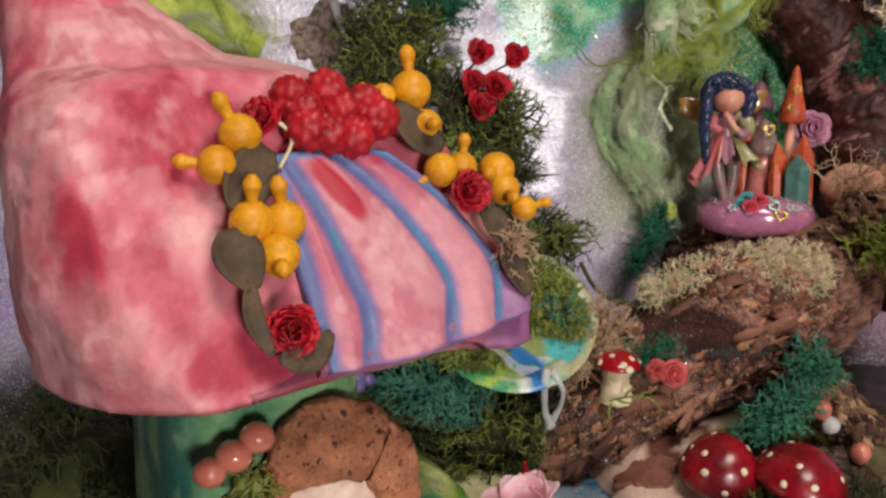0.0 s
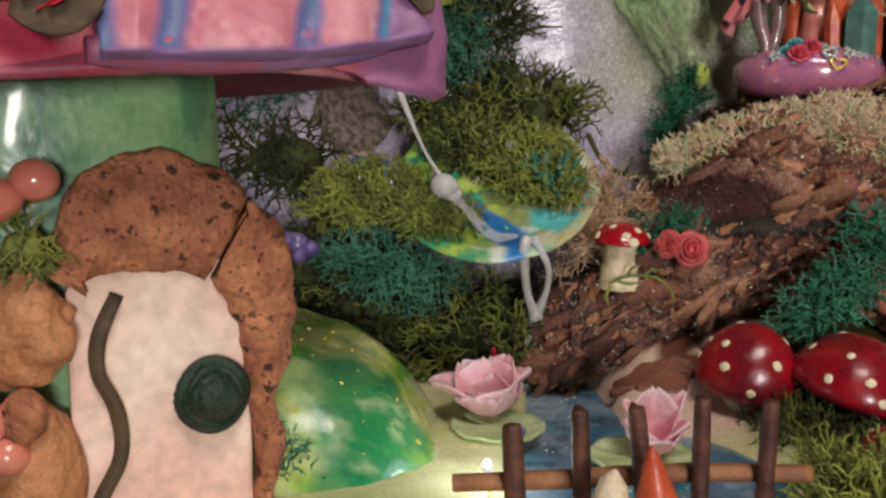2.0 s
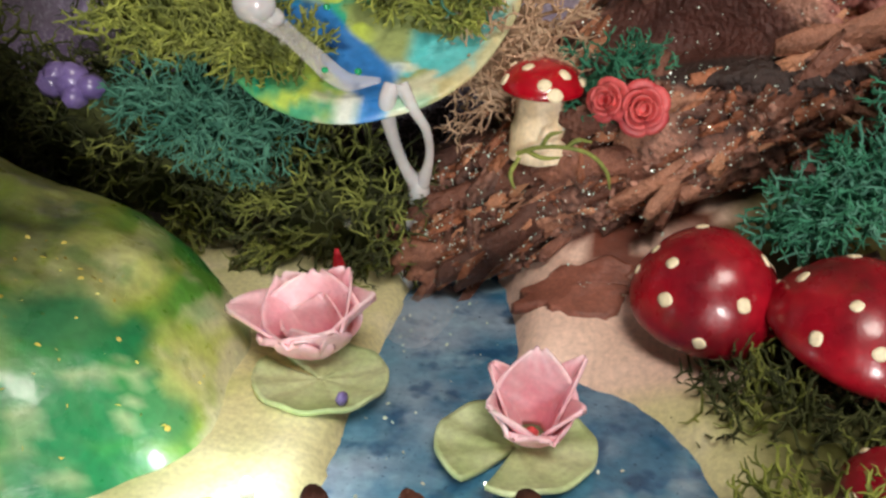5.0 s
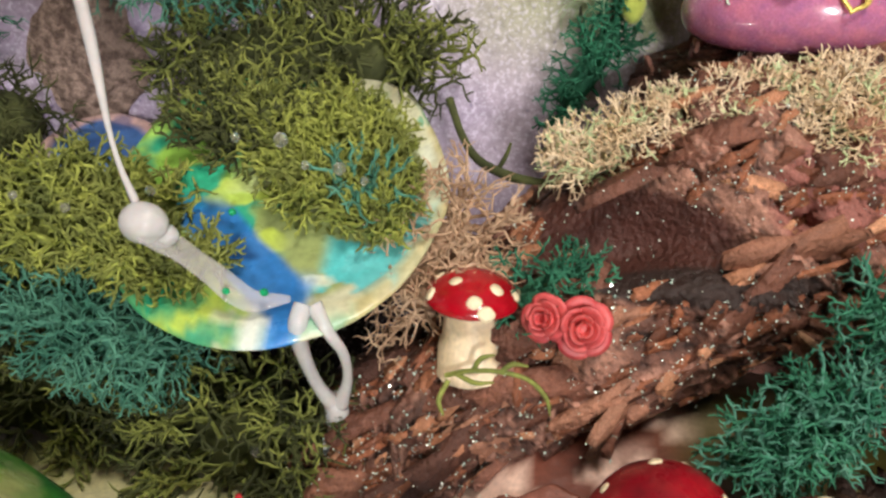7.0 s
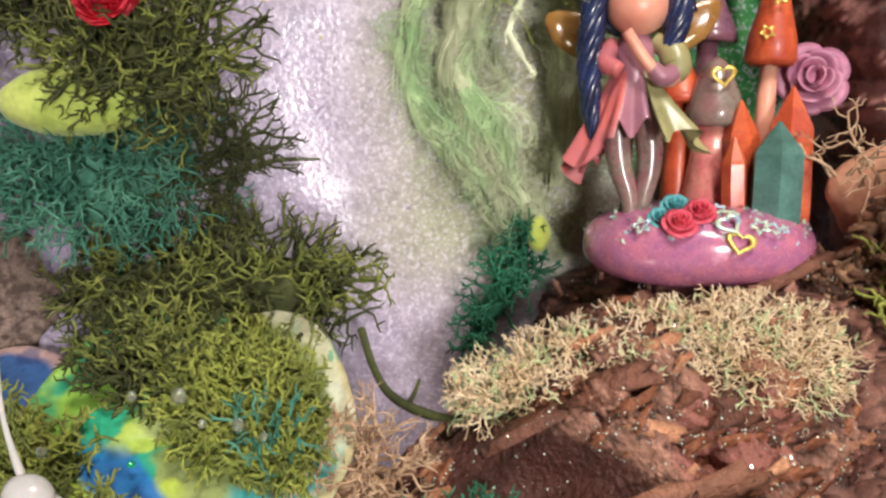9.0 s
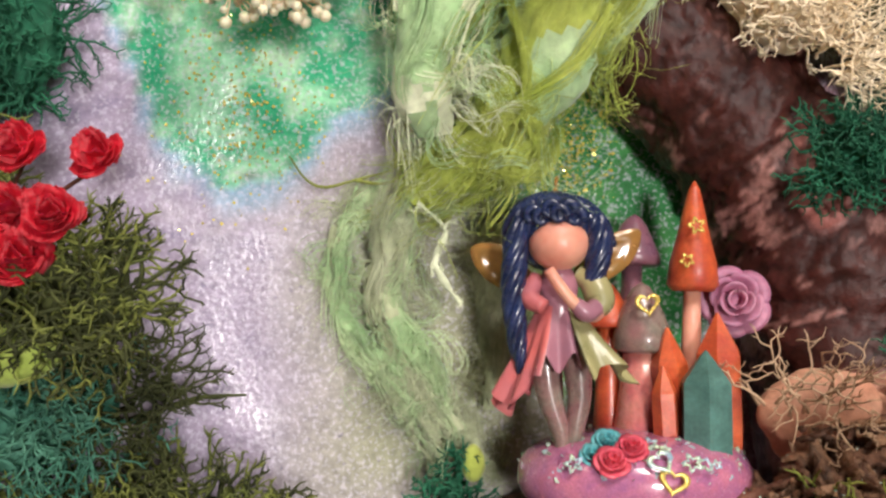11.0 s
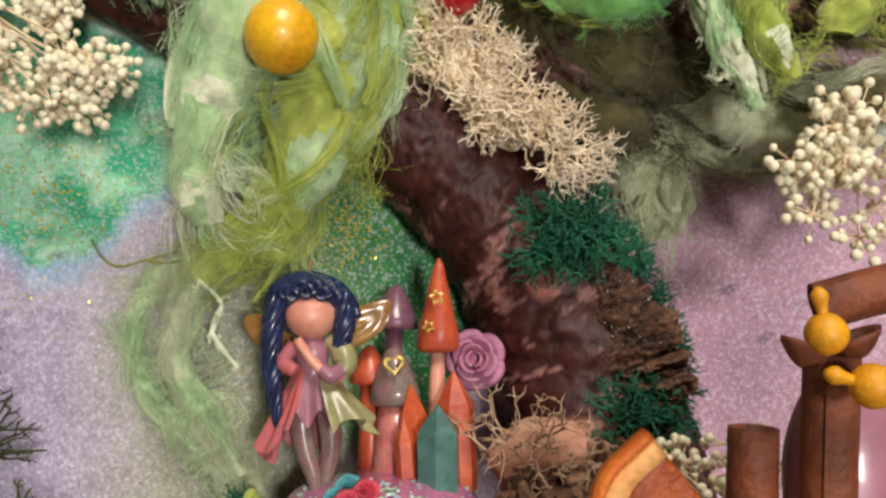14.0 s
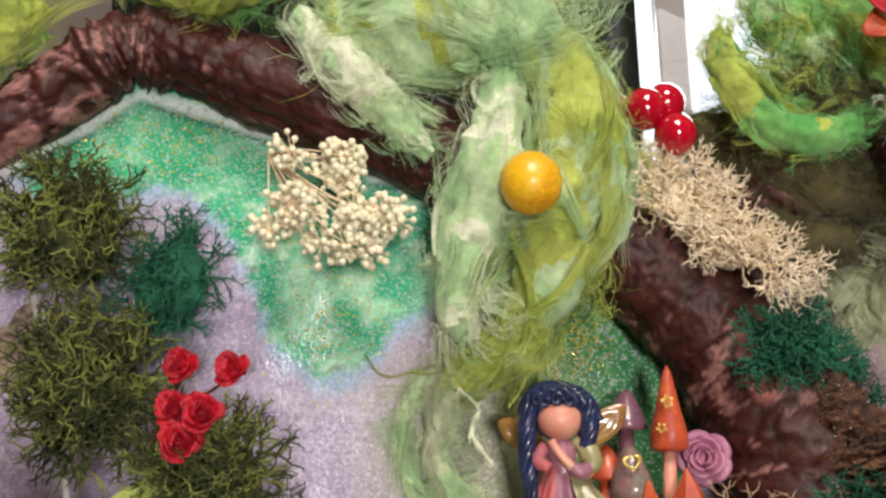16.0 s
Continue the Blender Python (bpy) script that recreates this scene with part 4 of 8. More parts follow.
moss("moss", (-0.011, 0.3470, 0.0895), (0.025, 0.0145, 0.0050), 300, 0.0030, "moss_olive", "olive moss at the edge of the clay shelf", SLOPE, 0, 0.00066, 4, 12, True, "moss_lime", 0.3, 34)
moss("moss", (0.018, 0.3660, 0.1055), (0.014, 0.0100, 0.0040), 120, 0.0036, "moss_dark", "dull moss at the back of the clay shelf", SLOPE, 0, 0.0006, 4, 50, True, "moss_olive", 0.5, 34)
moss("moss", (0.046, 0.3440, 0.0975), (0.008, 0.004, 0.002), 22, 0.0032, "moss_teal", "thin teal moss tuft on the mound", SLOPE, 0, 0.0005, 3, 13, False)
moss("moss", (0.026, 0.386, 0.117), (0.044, 0.010, 0.013), 200, 0.0044, "moss_dark", "dark olive moss along the foot of the backdrop", (0, -1, 0.6), 0, 0.0006, 4, 14, True, "moss_olive", 0.5)
moss("moss", (0.004, 0.380, 0.144), (0.028, 0.009, 0.016), 190, 0.0044, "moss_teal", "teal moss stuck on the painted backdrop", (0, -1, 0.2), 8, 0.0005, 4, 15)
moss("moss", (0.022, 0.384, 0.150), (0.016, 0.006, 0.012), 70, 0.0046, "moss_dark", "dark moss with stray twigs on the backdrop", (0.4, -1, 0.3), 0, 0.0005, 4, 16, False)
moss("moss", (-0.003, 0.339, 0.0675), (0.024, 0.010, 0.0070), 140, 0.0038, "moss_teal", "teal moss hanging under the clay shelf", (0, -1, 0.1), -12, 0.0005, 4, 17)
moss("moss", (-0.030, 0.355, 0.052), (0.050, 0.016, 0.026), 300, 0.0046, "moss_dark", "dark olive moss in the shade under the shelf", (0, -1, 0.5), 0, 0.0006, 4, 18, True, "moss_olive", 0.25)
moss("moss", (0.022, 0.346, 0.042), (0.024, 0.012, 0.018), 170, 0.0046, "moss_dark", "dark moss beside the lower waterfall", (0, -1, 0.5), 0, 0.0006, 4, 19, True, "moss_olive", 0.4)
moss("moss", (-0.085, 0.352, 0.062), (0.040, 0.018, 0.030), 170, 0.005, "moss_dark", "dark moss at the back of the house", (0, -1, 0.5), 0, 0.0006, 4, 20, True, "moss_olive", 0.2)
moss("moss", (-0.125, 0.300, 0.045), (0.050, 0.035, 0.030), 170, 0.006, "moss_dark", "dark moss bank beside the house", (0, -0.8, 0.8), 0, 0.0006, 4, 21)
moss("moss", (-0.058, 0.384, 0.128), (0.016, 0.006, 0.013), 60, 0.0046, "moss_teal", "loose teal moss on the backdrop beside the house", (0, -1, 0.2), 0, 0.0005, 4, 44, False)
moss("moss", (-0.082, 0.378, 0.105), (0.022, 0.008, 0.016), 80, 0.0048, "moss_dark", "dark moss low on the backdrop beside the house", (0, -1, 0.2), 0, 0.0005, 4, 45, False)
moss("moss", (-0.050, 0.382, 0.100), (0.020, 0.008, 0.012), 90, 0.0046, "moss_dark", "dark moss below the sandy grit", (0, -1, 0.2), 0, 0.0005, 4, 46)
moss("moss", (-0.020, 0.252, 0.026), (0.009, 0.006, 0.018), 90, 0.0036, "moss_teal", "dark teal moss between the door and the rock", (0.4, -1, 0.3), 0, 0.0005, 4, 49, True, "moss_emerald", 0.5)
# left part of the backdrop
moss("moss", (-0.031, 0.376, 0.243), (0.023, 0.010, 0.025), 170, 0.0044, "moss_dark", "dark olive moss high on the backdrop", (0, -1, 0.2), 0, 0.0006, 4, 22, True, "moss_olive", 0.5)
moss("moss", (-0.022, 0.372, 0.194), (0.022, 0.014, 0.027), 210, 0.0046, "moss_dark", "long olive moss column on the backdrop", (0.2, -1, 0.3), -12, 0.0006, 4, 23, True, "moss_olive", 0.4)
moss("moss", (0.016, 0.371, 0.170), (0.022, 0.012, 0.014), 170, 0.0046, "moss_dark", "dark moss round the red dried flowers", (0.1, -1, 0.3), -20, 0.0006, 4, 24, True, "moss_olive", 0.45)
moss("moss", (-0.002, 0.384, 0.225), (0.017, 0.006, 0.021), 140, 0.0038, "moss_emerald", "blue-green moss tuft on the painted sky", (0, -1, 0.1), -10, 0.00045, 4, 25)
# the log and the stump
moss("moss", (0.1265, 0.325, 0.0615), (0.0185, 0.006, 0.0062), 150, 0.0030, "moss_jade", "emerald moss draped on the bark log", (0, -1, 0.4), 32, 0.0005, 4, 26, True, "moss_teal", 0.35)
moss("moss", (0.1425, 0.330, 0.080), (0.0050, 0.006, 0.009), 70, 0.0028, "moss_jade", "emerald moss draped on the bark log", (0, -1, 0.4), 40, 0.0005, 4, 27, True, "moss_teal", 0.35)
moss("moss", (0.084, 0.3405, 0.0790), (0.010, 0.004, 0.006), 50, 0.0026, "moss_jade", "emerald moss behind the small clay roses", (0, -1, 0.6), 20, 0.00045, 4, 28)
moss("moss", (0.0605, 0.353, 0.079), (0.011, 0.008, 0.016), 120, 0.0044, "lichen_tan", "tan lichen between shelf and log", (-0.2, -1, 0.3), -30, 0.0005, 4, 30)
moss("moss", (0.110, 0.361, 0.1080), (0.034, 0.013, 0.0050), 430, 0.0027, "lichen", "cream lichen mat with a green tint on the bark", (0, -1, 0.8), 17, 0.00045, 4, 31, True, "lichen_green", 0.25)
moss("moss", (0.139, 0.3585, 0.1110), (0.022, 0.012, 0.0080), 400, 0.0029, "lichen", "thick cream lichen hanging over the bark edge", (0, -1, 0.5), 4, 0.00045, 4, 43, True, "lichen_green", 0.15)
moss("moss", (0.0915, 0.392, 0.117), (0.0045, 0.004, 0.019), 80, 0.0026, "moss_emerald", "dark green moss strip beside the stump", (-0.3, -1, 0.2), -28, 0.00045, 4, 32)
moss("moss", (0.172, 0.358, 0.119), (0.010, 0.006, 0.008), 30, 0.0052, "moss_lime", "loose lime moss on dark bark", (0.1, -1, 0.5), 0, 0.0006, 4, 33, False)
# the tree
moss("moss", (0.1815, 0.379, 0.1985), (0.0110, 0.008, 0.0100), 130, 0.0034, "moss_emerald", "round emerald moss tuft on the trunk", (0, -1, 0.2), -25, 0.00045, 4, 34)
moss("moss", (0.2035, 0.388, 0.177), (0.0045, 0.007, 0.034), 170, 0.0026, "moss_emerald", "dark green moss strip down the trunk", (0.4, -1, 0.1), 18, 0.0004, 4, 35)
moss("moss", (0.200, 0.376, 0.1525), (0.010, 0.006, 0.0055), 80, 0.0034, "moss_emerald", "small emerald moss tuft under the bark chip", (0, -1, 0.4), 0, 0.00045, 4, 36)
moss("moss", (0.173, 0.372, 0.1445), (0.018, 0.006, 0.007), 30, 0.0046, "lichen_tan", "loose tan lichen in the tree's crook", (0, -1, 0.6), -8, 0.00042, 4, 37, False)
moss("moss", (0.1605, 0.380, 0.237), (0.0105, 0.009, 0.028), 160, 0.0036, "lichen_white", "cream lichen sleeve along the trunk", (0.3, -1, 0.2), 40, 0.00062, 4, 38)
moss("moss", (0.1785, 0.378, 0.2185), (0.009, 0.006, 0.008), 50, 0.0040, "lichen_white", "straggling pale lichen tips on the trunk", (0.8, -1, 0.0), 40, 0.00045, 4, 39, False)
# by the toadstools
moss("moss", (0.122, 0.300, 0.026), (0.018, 0.020, 0.008), 150, 0.004, "moss_dark", "dark moss between the toadstools", (0, -0.6, 1), 0, 0.00055, 4, 40, True, "moss_olive", 0.3)
moss("moss", (0.120, 0.250, 0.030), (0.022, 0.020, 0.008), 170, 0.004, "moss_lime", "bright lime moss beside the fence", (0, -0.6, 1), 0, 0.00055, 4, 41, True, "moss_olive", 0.3)
moss("moss", (0.155, 0.300, 0.026), (0.022, 0.026, 0.010), 150, 0.0046, "moss_dark", "dark green moss near the base's edge", (0, -0.6, 1), 0, 0.00055, 4, 42)


# ---- wool ----
def fleece(name, spines, mats, label, seed, fill=0.74, fibres=46, fuzz=120):
    """Fluffy wool: a soft lumpy core under fine fibres that swirl along a few spines (points, radius, slots)."""
    g = np.random.default_rng(seed)
    acc = Acc()
    for pts, radius, slots, many, wander in spines:
        c = spline(pts, 40)
        tan = unit(np.gradient(c, axis=0))
        t = np.linspace(0, 1, 40)
        wide = radius * (np.sin(np.pi * (0.07 + 0.86 * t)) ** 0.55)
        a = unit(np.cross(tan, [0.13, 0.95, 0.3]))
        b = np.cross(tan, a)
        ang = np.arange(40) * 2 * np.pi / 40
        rings = c[:, None] + fill * wide[:, None, None] * (np.cos(ang)[None, :, None] * a[:, None] + 0.8 * np.sin(ang)[None, :, None] * b[:, None])
        fl = rings.reshape(-1, 3)
        out = unit(fl - np.repeat(c, 40, 0))
        fl = fl + out * (radius * (0.42 * fbm(fl, 0.75 / radius, 3, seed) + 0.20 * fbm(fl, 3.0 / radius, 3, seed + 5)))[:, None]
        lump = fbm(fl, 0.5 / radius, 2, seed + 9)
        pick = np.clip(((lump * 1.4 + 0.5) * len(slots)).astype(int), 0, len(slots) - 1)
        f = grid_faces(40, 40, True)
        for k in set(slots):
            sel = np.array(slots)[pick[f[:, 0]]] == k
            if sel.any():
                acc.add(fl, f[sel], k)
        # curling locks wound over the core, each with fibres along it
        for n in range(int(11 * many)):
            t0, span = g.uniform(0.0, 0.6), g.uniform(0.3, 0.6)
            u = np.linspace(t0, min(t0 + span, 1.0), 13)
            row = u * 39
            at, fa, fb = (np.stack([np.interp(row, np.arange(40), q[:, j]) for j in range(3)], 1) for q in (c, a, b))
            size = np.interp(row, np.arange(40), wide)
            th = g.uniform(0, 2 * np.pi) + g.uniform(0.3, 0.9) * np.sin(np.linspace(0, g.uniform(2, 6), 13) + g.uniform(0, 6))
            lift = fill * g.uniform(0.98, 1.2) + 0.10 * np.sin(np.linspace(0, 6, 13) + n)
            line = at + (size * lift)[:, None] * (np.cos(th)[:, None] * fa + 0.8 * np.sin(th)[:, None] * fb)
            m = 38
            thick = radius * g.uniform(0.10, 0.22) * np.sin(np.pi * np.linspace(0.10, 0.92, 13)) ** 0.6
            spin = g.uniform(0, 2 * np.pi, (m, 1)) + np.linspace(0, g.uniform(1, 5), 13)[None]
            far = np.sqrt(g.uniform(0, 1, (m, 1))) * thick[None] * (1 + 0.15 * g.normal(size=(m, 13)))
            strand = line[None] + far[..., None] * (np.cos(spin)[..., None] * fa[None] + np.sin(spin)[..., None] * fb[None])
            slot = slots[int(g.integers(len(slots)))]
            ribbons(acc, strand, 0.00010, slot, seed + n)
        locks = int(fibres * 1.6 * many)
        i = np.repeat(g.integers(0, 1600, locks), 11)
        m = len(i)
        each = np.repeat(np.arange(locks), 11)
        loose = (g.uniform(0.0, 1.0, locks) ** 3 * 0.28)[each][:, None]
        p = fl[i] + out[i] * radius * g.uniform(-0.08, 0.10, (m, 1)) + radius * 0.09 * g.normal(size=(m, 3))
        heading = tan[i // 40] * g.choice((-1.0, 1.0), (locks, 1))[each] * 0.8 + 0.3 * g.normal(size=(locks, 3))[each]
        path = [p]
        step = (radius * g.uniform(0.10, 0.20, (locks, 1)))[each] * g.uniform(0.85, 1.15, (m, 1))
        turn = g.normal(size=(locks, 3))[each] * 0.30
        for n in range(10):
            q = path[-1]
            s = 0.9 / radius
            field = np.stack([fbm(q, s, 2, seed + 41), 0.6 * fbm(q, s, 2, seed + 42), fbm(q, s, 2, seed + 43)], 1) * (2.0 * wander / 0.45)
            heading = unit(heading + np.cross(turn, heading) + 0.05 * g.normal(size=(m, 3)))
            way = unit(heading + field)
            way = unit(way - 0.85 * out[i] * (way * out[i]).sum(1, keepdims=True) + loose * out[i])
            path.append(q + way * step)
        tone = np.array(slots)[np.clip(((lump[i] * 1.4 + 0.5 + 0.22 * g.normal(size=locks)[each]) * len(slots)).astype(int), 0, len(slots) - 1)]
        path = np.stack(path, 1)
        for k in set(slots):
            if (tone == k).any():
                ribbons(acc, path[tone == k], 0.00009, k, seed)
        m = int(fuzz * 0.8 * many)
        i = g.integers(0, 1600, m)
        st = fl[i]
        d1, d2 = out[i] * radius * g.uniform(0.1, 0.5, (m, 1)) + g.normal(size=(m, 3)) * radius * 0.4, g.normal(size=(m, 3)) * radius * 0.5
        u = np.linspace(0, 1, 8)[None, :, None]
        hair = st[:, None] + d1[:, None] * u + d2[:, None] * u * u + 0.10 * radius * np.sin(u * 9 + i[:, None, None])
        ribbons(acc, hair, 0.00006, slots[0], seed + 1)
    return solo(name, acc, [M[x] for x in mats], label, "wool", kind="stuff")


fleece("wool_tuft", [
    ([(0.050, 0.374, 0.322), (0.080, 0.368, 0.318), (0.100, 0.368, 0.320), (0.120, 0.374, 0.314)], 0.022, (0, 1, 0, 2), 1.8, 0.55),
    ([(0.052, 0.372, 0.302), (0.080, 0.366, 0.296), (0.102, 0.366, 0.298), (0.122, 0.372, 0.288)], 0.018, (0, 1, 0), 1.7, 0.5),
    ([(0.044, 0.370, 0.305), (0.058, 0.366, 0.288), (0.072, 0.366, 0.272), (0.084, 0.368, 0.258)], 0.0090, (0, 2), 0.8, 0.4),
    ([(0.106, 0.368, 0.284), (0.104, 0.366, 0.262), (0.096, 0.369, 0.240), (0.090, 0.374, 0.222), (0.092, 0.378, 0.204)], 0.0115, (0, 2, 0), 1.1, 0.5),
], ["wool_mint", "wool_lime", "wool_white"], "pale mint and lime wool curls spread over the bough", 1)
fleece("wool_tuft", [
    ([(0.124, 0.372, 0.292), (0.126, 0.370, 0.265), (0.122, 0.372, 0.240), (0.114, 0.378, 0.220), (0.103, 0.384, 0.205)], 0.0165, (0, 1, 0), 1.6, 0.45),
    ([(0.131, 0.376, 0.285), (0.134, 0.376, 0.260), (0.133, 0.378, 0.238), (0.128, 0.382, 0.222)], 0.0115, (0, 1), 1.0, 0.45),
    ([(0.118, 0.382, 0.222), (0.110, 0.384, 0.208), (0.100, 0.387, 0.200), (0.088, 0.390, 0.190)], 0.0120, (0,), 1.1, 0.5),
], ["wool_lime", "wool_mint"], "bright lime wool hanging down from the bough", 2)
fleece("wool_tuft", [
    ([(0.094, 0.394, 0.200), (0.084, 0.392, 0.186), (0.080, 0.392, 0.170), (0.088, 0.392, 0.154), (0.096, 0.394, 0.138)], 0.0125, (0, 0, 1), 1.3, 0.4),
    ([(0.080, 0.395, 0.196), (0.070, 0.393, 0.182), (0.070, 0.394, 0.168)], 0.0090, (0, 1), 0.6, 0.4),
    ([(0.104, 0.399, 0.190), (0.106, 0.398, 0.166), (0.104, 0.398, 0.142)], 0.0100, (0,), 0.8, 0.4),
    ([(0.074, 0.394, 0.160), (0.084, 0.393, 0.150), (0.092, 0.395, 0.136)], 0.0075, (1, 0), 0.6, 0.3),
    ([(0.066, 0.396, 0.176), (0.072, 0.396, 0.160), (0.082, 0.397, 0.146), (0.090, 0.398, 0.132)], 0.0080, (0, 1), 0.7, 0.5),
    ([(0.084, 0.397, 0.150), (0.096, 0.398, 0.138), (0.106, 0.398, 0.126)], 0.0090, (0,), 0.8, 0.5),
    ([(0.088, 0.384, 0.190), (0.094, 0.382, 0.184), (0.092, 0.382, 0.176), (0.097, 0.384, 0.168)], 0.0026, (2,), 0.2, 0.5),
], ["wool_sage", "wool_mint", "wool_white", "wool_lime"], "wispy sage wool fluffed against the backdrop", 3, 0.20, 30, 260)
fleece("wool_tuft", [
    ([(-0.085, 0.374, 0.296), (-0.058, 0.368, 0.304), (-0.038, 0.368, 0.316)], 0.014, (0, 1), 1.0, 0.5),
    ([(-0.012, 0.374, 0.324), (0.018, 0.368, 0.317), (0.046, 0.368, 0.316)], 0.010, (0, 1), 0.9, 0.5),
], ["wool_lime", "wool_green"], "lime wool tufts along the top of the bough", 4)
fleece("wool_tuft", [
    ([(-0.155, 0.366, 0.225), (-0.125, 0.364, 0.215), (-0.095, 0.364, 0.210), (-0.074, 0.370, 0.200)], 0.019, (0, 0, 1), 1.2, 0.5),
    ([(-0.140, 0.368, 0.250), (-0.110, 0.364, 0.240), (-0.080, 0.366, 0.230)], 0.014, (1, 0), 0.9, 0.5),
], ["wool_lime", "wool_sage"], "yellow-green wool bush behind the pink roof", 5)
fleece("wool_tuft", [
    ([(0.158, 0.388, 0.262), (0.170, 0.386, 0.264), (0.182, 0.384, 0.262), (0.196, 0.384, 0.258)], 0.0085, (2, 0), 1.0, 0.5),
    ([(0.166, 0.394, 0.260), (0.182, 0.386, 0.253), (0.205, 0.384, 0.245), (0.240, 0.386, 0.242)], 0.0135, (0,), 1.4, 0.5),
    ([(0.182, 0.398, 0.276), (0.200, 0.396, 0.272), (0.225, 0.396, 0.268), (0.275, 0.396, 0.264)], 0.0150, (0, 1), 1.2, 0.5),
    ([(0.165, 0.392, 0.240), (0.188, 0.388, 0.232), (0.212, 0.388, 0.226)], 0.0115, (0,), 1.1, 0.5),
    ([(0.215, 0.388, 0.240), (0.245, 0.386, 0.232), (0.285, 0.388, 0.238)], 0.0125, (0, 1), 1.1, 0.5),
    ([(0.198, 0.398, 0.236), (0.206, 0.396, 0.222), (0.211, 0.396, 0.208), (0.207, 0.398, 0.198)], 0.0120, (1,), 1.0, 0.4),
    ([(0.215, 0.398, 0.228), (0.242, 0.395, 0.222), (0.268, 0.395, 0.226)], 0.0090, (1,), 0.8, 0.4),
], ["wool_olive", "wool_sage", "wool_lime"], "olive-brown wool clumps under the crown", 6, 0.74, 38, 300)
fleece("wool_tuft", [
    ([(0.170, 0.376, 0.292), (0.171, 0.370, 0.280), (0.177, 0.365, 0.266), (0.190, 0.364, 0.256), (0.204, 0.366, 0.259)], 0.0072, (0, 0, 1), 1.1, 0.35),
    ([(0.186, 0.380, 0.306), (0.194, 0.376, 0.292), (0.206, 0.374, 0.280)], 0.0125, (1, 0, 4), 1.2, 0.5),
    ([(0.188, 0.384, 0.284), (0.200, 0.380, 0.276), (0.214, 0.378, 0.270)], 0.0110, (3, 1), 1.0, 0.5),
    ([(0.196, 0.388, 0.290), (0.210, 0.386, 0.294), (0.232, 0.386, 0.292), (0.270, 0.388, 0.284)], 0.0170, (3, 1, 0), 1.2, 0.5),
    ([(0.196, 0.376, 0.308), (0.212, 0.370, 0.290), (0.228, 0.370, 0.274)], 0.0140, (0, 1), 1.2, 0.5),
    ([(0.228, 0.368, 0.290), (0.231, 0.360, 0.268), (0.225, 0.356, 0.250), (0.233, 0.356, 0.234)], 0.0075, (1, 1, 2), 0.9, 0.5),
    ([(0.214, 0.366, 0.270), (0.214, 0.360, 0.254), (0.220, 0.358, 0.240), (0.226, 0.360, 0.228)], 0.0050, (2, 4), 0.5, 0.5),
    ([(0.244, 0.368, 0.290), (0.253, 0.362, 0.268), (0.248, 0.362, 0.246)], 0.0095, (1,), 0.9, 0.5),
], ["wool_green", "wool_lime", "wool_white", "wool_olive", "wool_mint"], "bright green curled wool over the tree's crown", 7)


def glitter(name, pts, normals, size, mat, label, seed):
    """Loose flakes lying at all angles on a surface."""
    g = np.random.default_rng(seed)
    m = len(pts)
    nrm = unit(normals + 0.7 * g.normal(size=(m, 3)))
    a = unit(np.cross(nrm, g.normal(size=(m, 3))))
    b = np.cross(nrm, a)
    s = size * g.uniform(0.5, 1.3, (m, 1))
    v = np.stack([pts + a * s, pts + (0.5 * a + 0.8 * b) * s, pts + (-0.5 * a + 0.8 * b) * s, pts - a * s, pts + (-0.5 * a - 0.8 * b) * s, pts + (0.5 * a - 0.8 * b) * s], 1)
    acc = Acc()
    acc.add(v, np.arange(m * 6).reshape(m, 6))
    return solo(name, acc, M[mat], label, "glitter", kind="stuff")


def on_card(n, cx, cz, sx, sz, seed):
    g = np.random.default_rng(seed)
    x, z = g.normal(cx, sx, n), g.normal(cz, sz, n)
    return np.stack([x, backdrop_y(x) - 0.0016, z], 1), np.tile((0, -1.0, 0.1), (n, 1))


for n, args, mat in ((420, (0.048, 0.214, 0.009, 0.013, 51), "glit_gold"), (520, (-0.012, 0.272, 0.022, 0.009, 52), "glit_gold"), (160, (0.033, 0.246, 0.012, 0.007, 53), "glit_gold"),
                     (360, (0.1250, 0.2035, 0.0050, 0.0060, 54), "glit_gold"), (160, (0.116, 0.192, 0.008, 0.006, 56), "glit_mix")):
    p, q = on_card(n, *args)
    glitter("glitter", p, q, 0.00036, mat, "fine glitter flakes scattered on the painted backdrop", args[-1])


# ---- mushroom house ----
DOOR = np.array([-0.022, 0.222, 0.0])
ALONG = np.array([0.8211, 0.5708, 0.0])
OUT = np.array([0.5708, -0.8211, 0.0])


def on_door(s, z, out=0.0):
    """A place on the house front: metres along it, height, metres out of it."""
    return DOOR + ALONG * s + OUT * out + np.array([0, 0, z])


house = thing("mushroom_house", (-0.050, 0.235, 0.016), "little clay mushroom house with a pink pointed roof and cream door", "house")
rings = []
ang = np.arange(96) * 2 * np.pi / 96
for z in np.linspace(0.016, 0.132, 40):
    ca, sa = np.cos(ang), np.sin(ang)
    sx, sy = np.sign(ca) * np.abs(ca) ** 0.55, np.sign(sa) * np.abs(sa) ** 0.55
    grow = 1 + 0.06 * (0.1 - z) / 0.1
    c = on_door(-0.0195, z, -0.030)
    rings.append(c + grow * (0.0275 * sx[:, None] * ALONG + 0.027 * sy[:, None] * OUT))
rings = np.array(rings)
flat = rings.reshape(-1, 3)
flat = flat + np.outer(0.0009 * fbm(flat, 60, 3, 4), OUT)
n1, n2 = fbm(flat, 35, 4, 6), fbm(flat, 110, 3, 7)
col = np.outer(np.ones(len(flat)), lin("4f8a5c"))
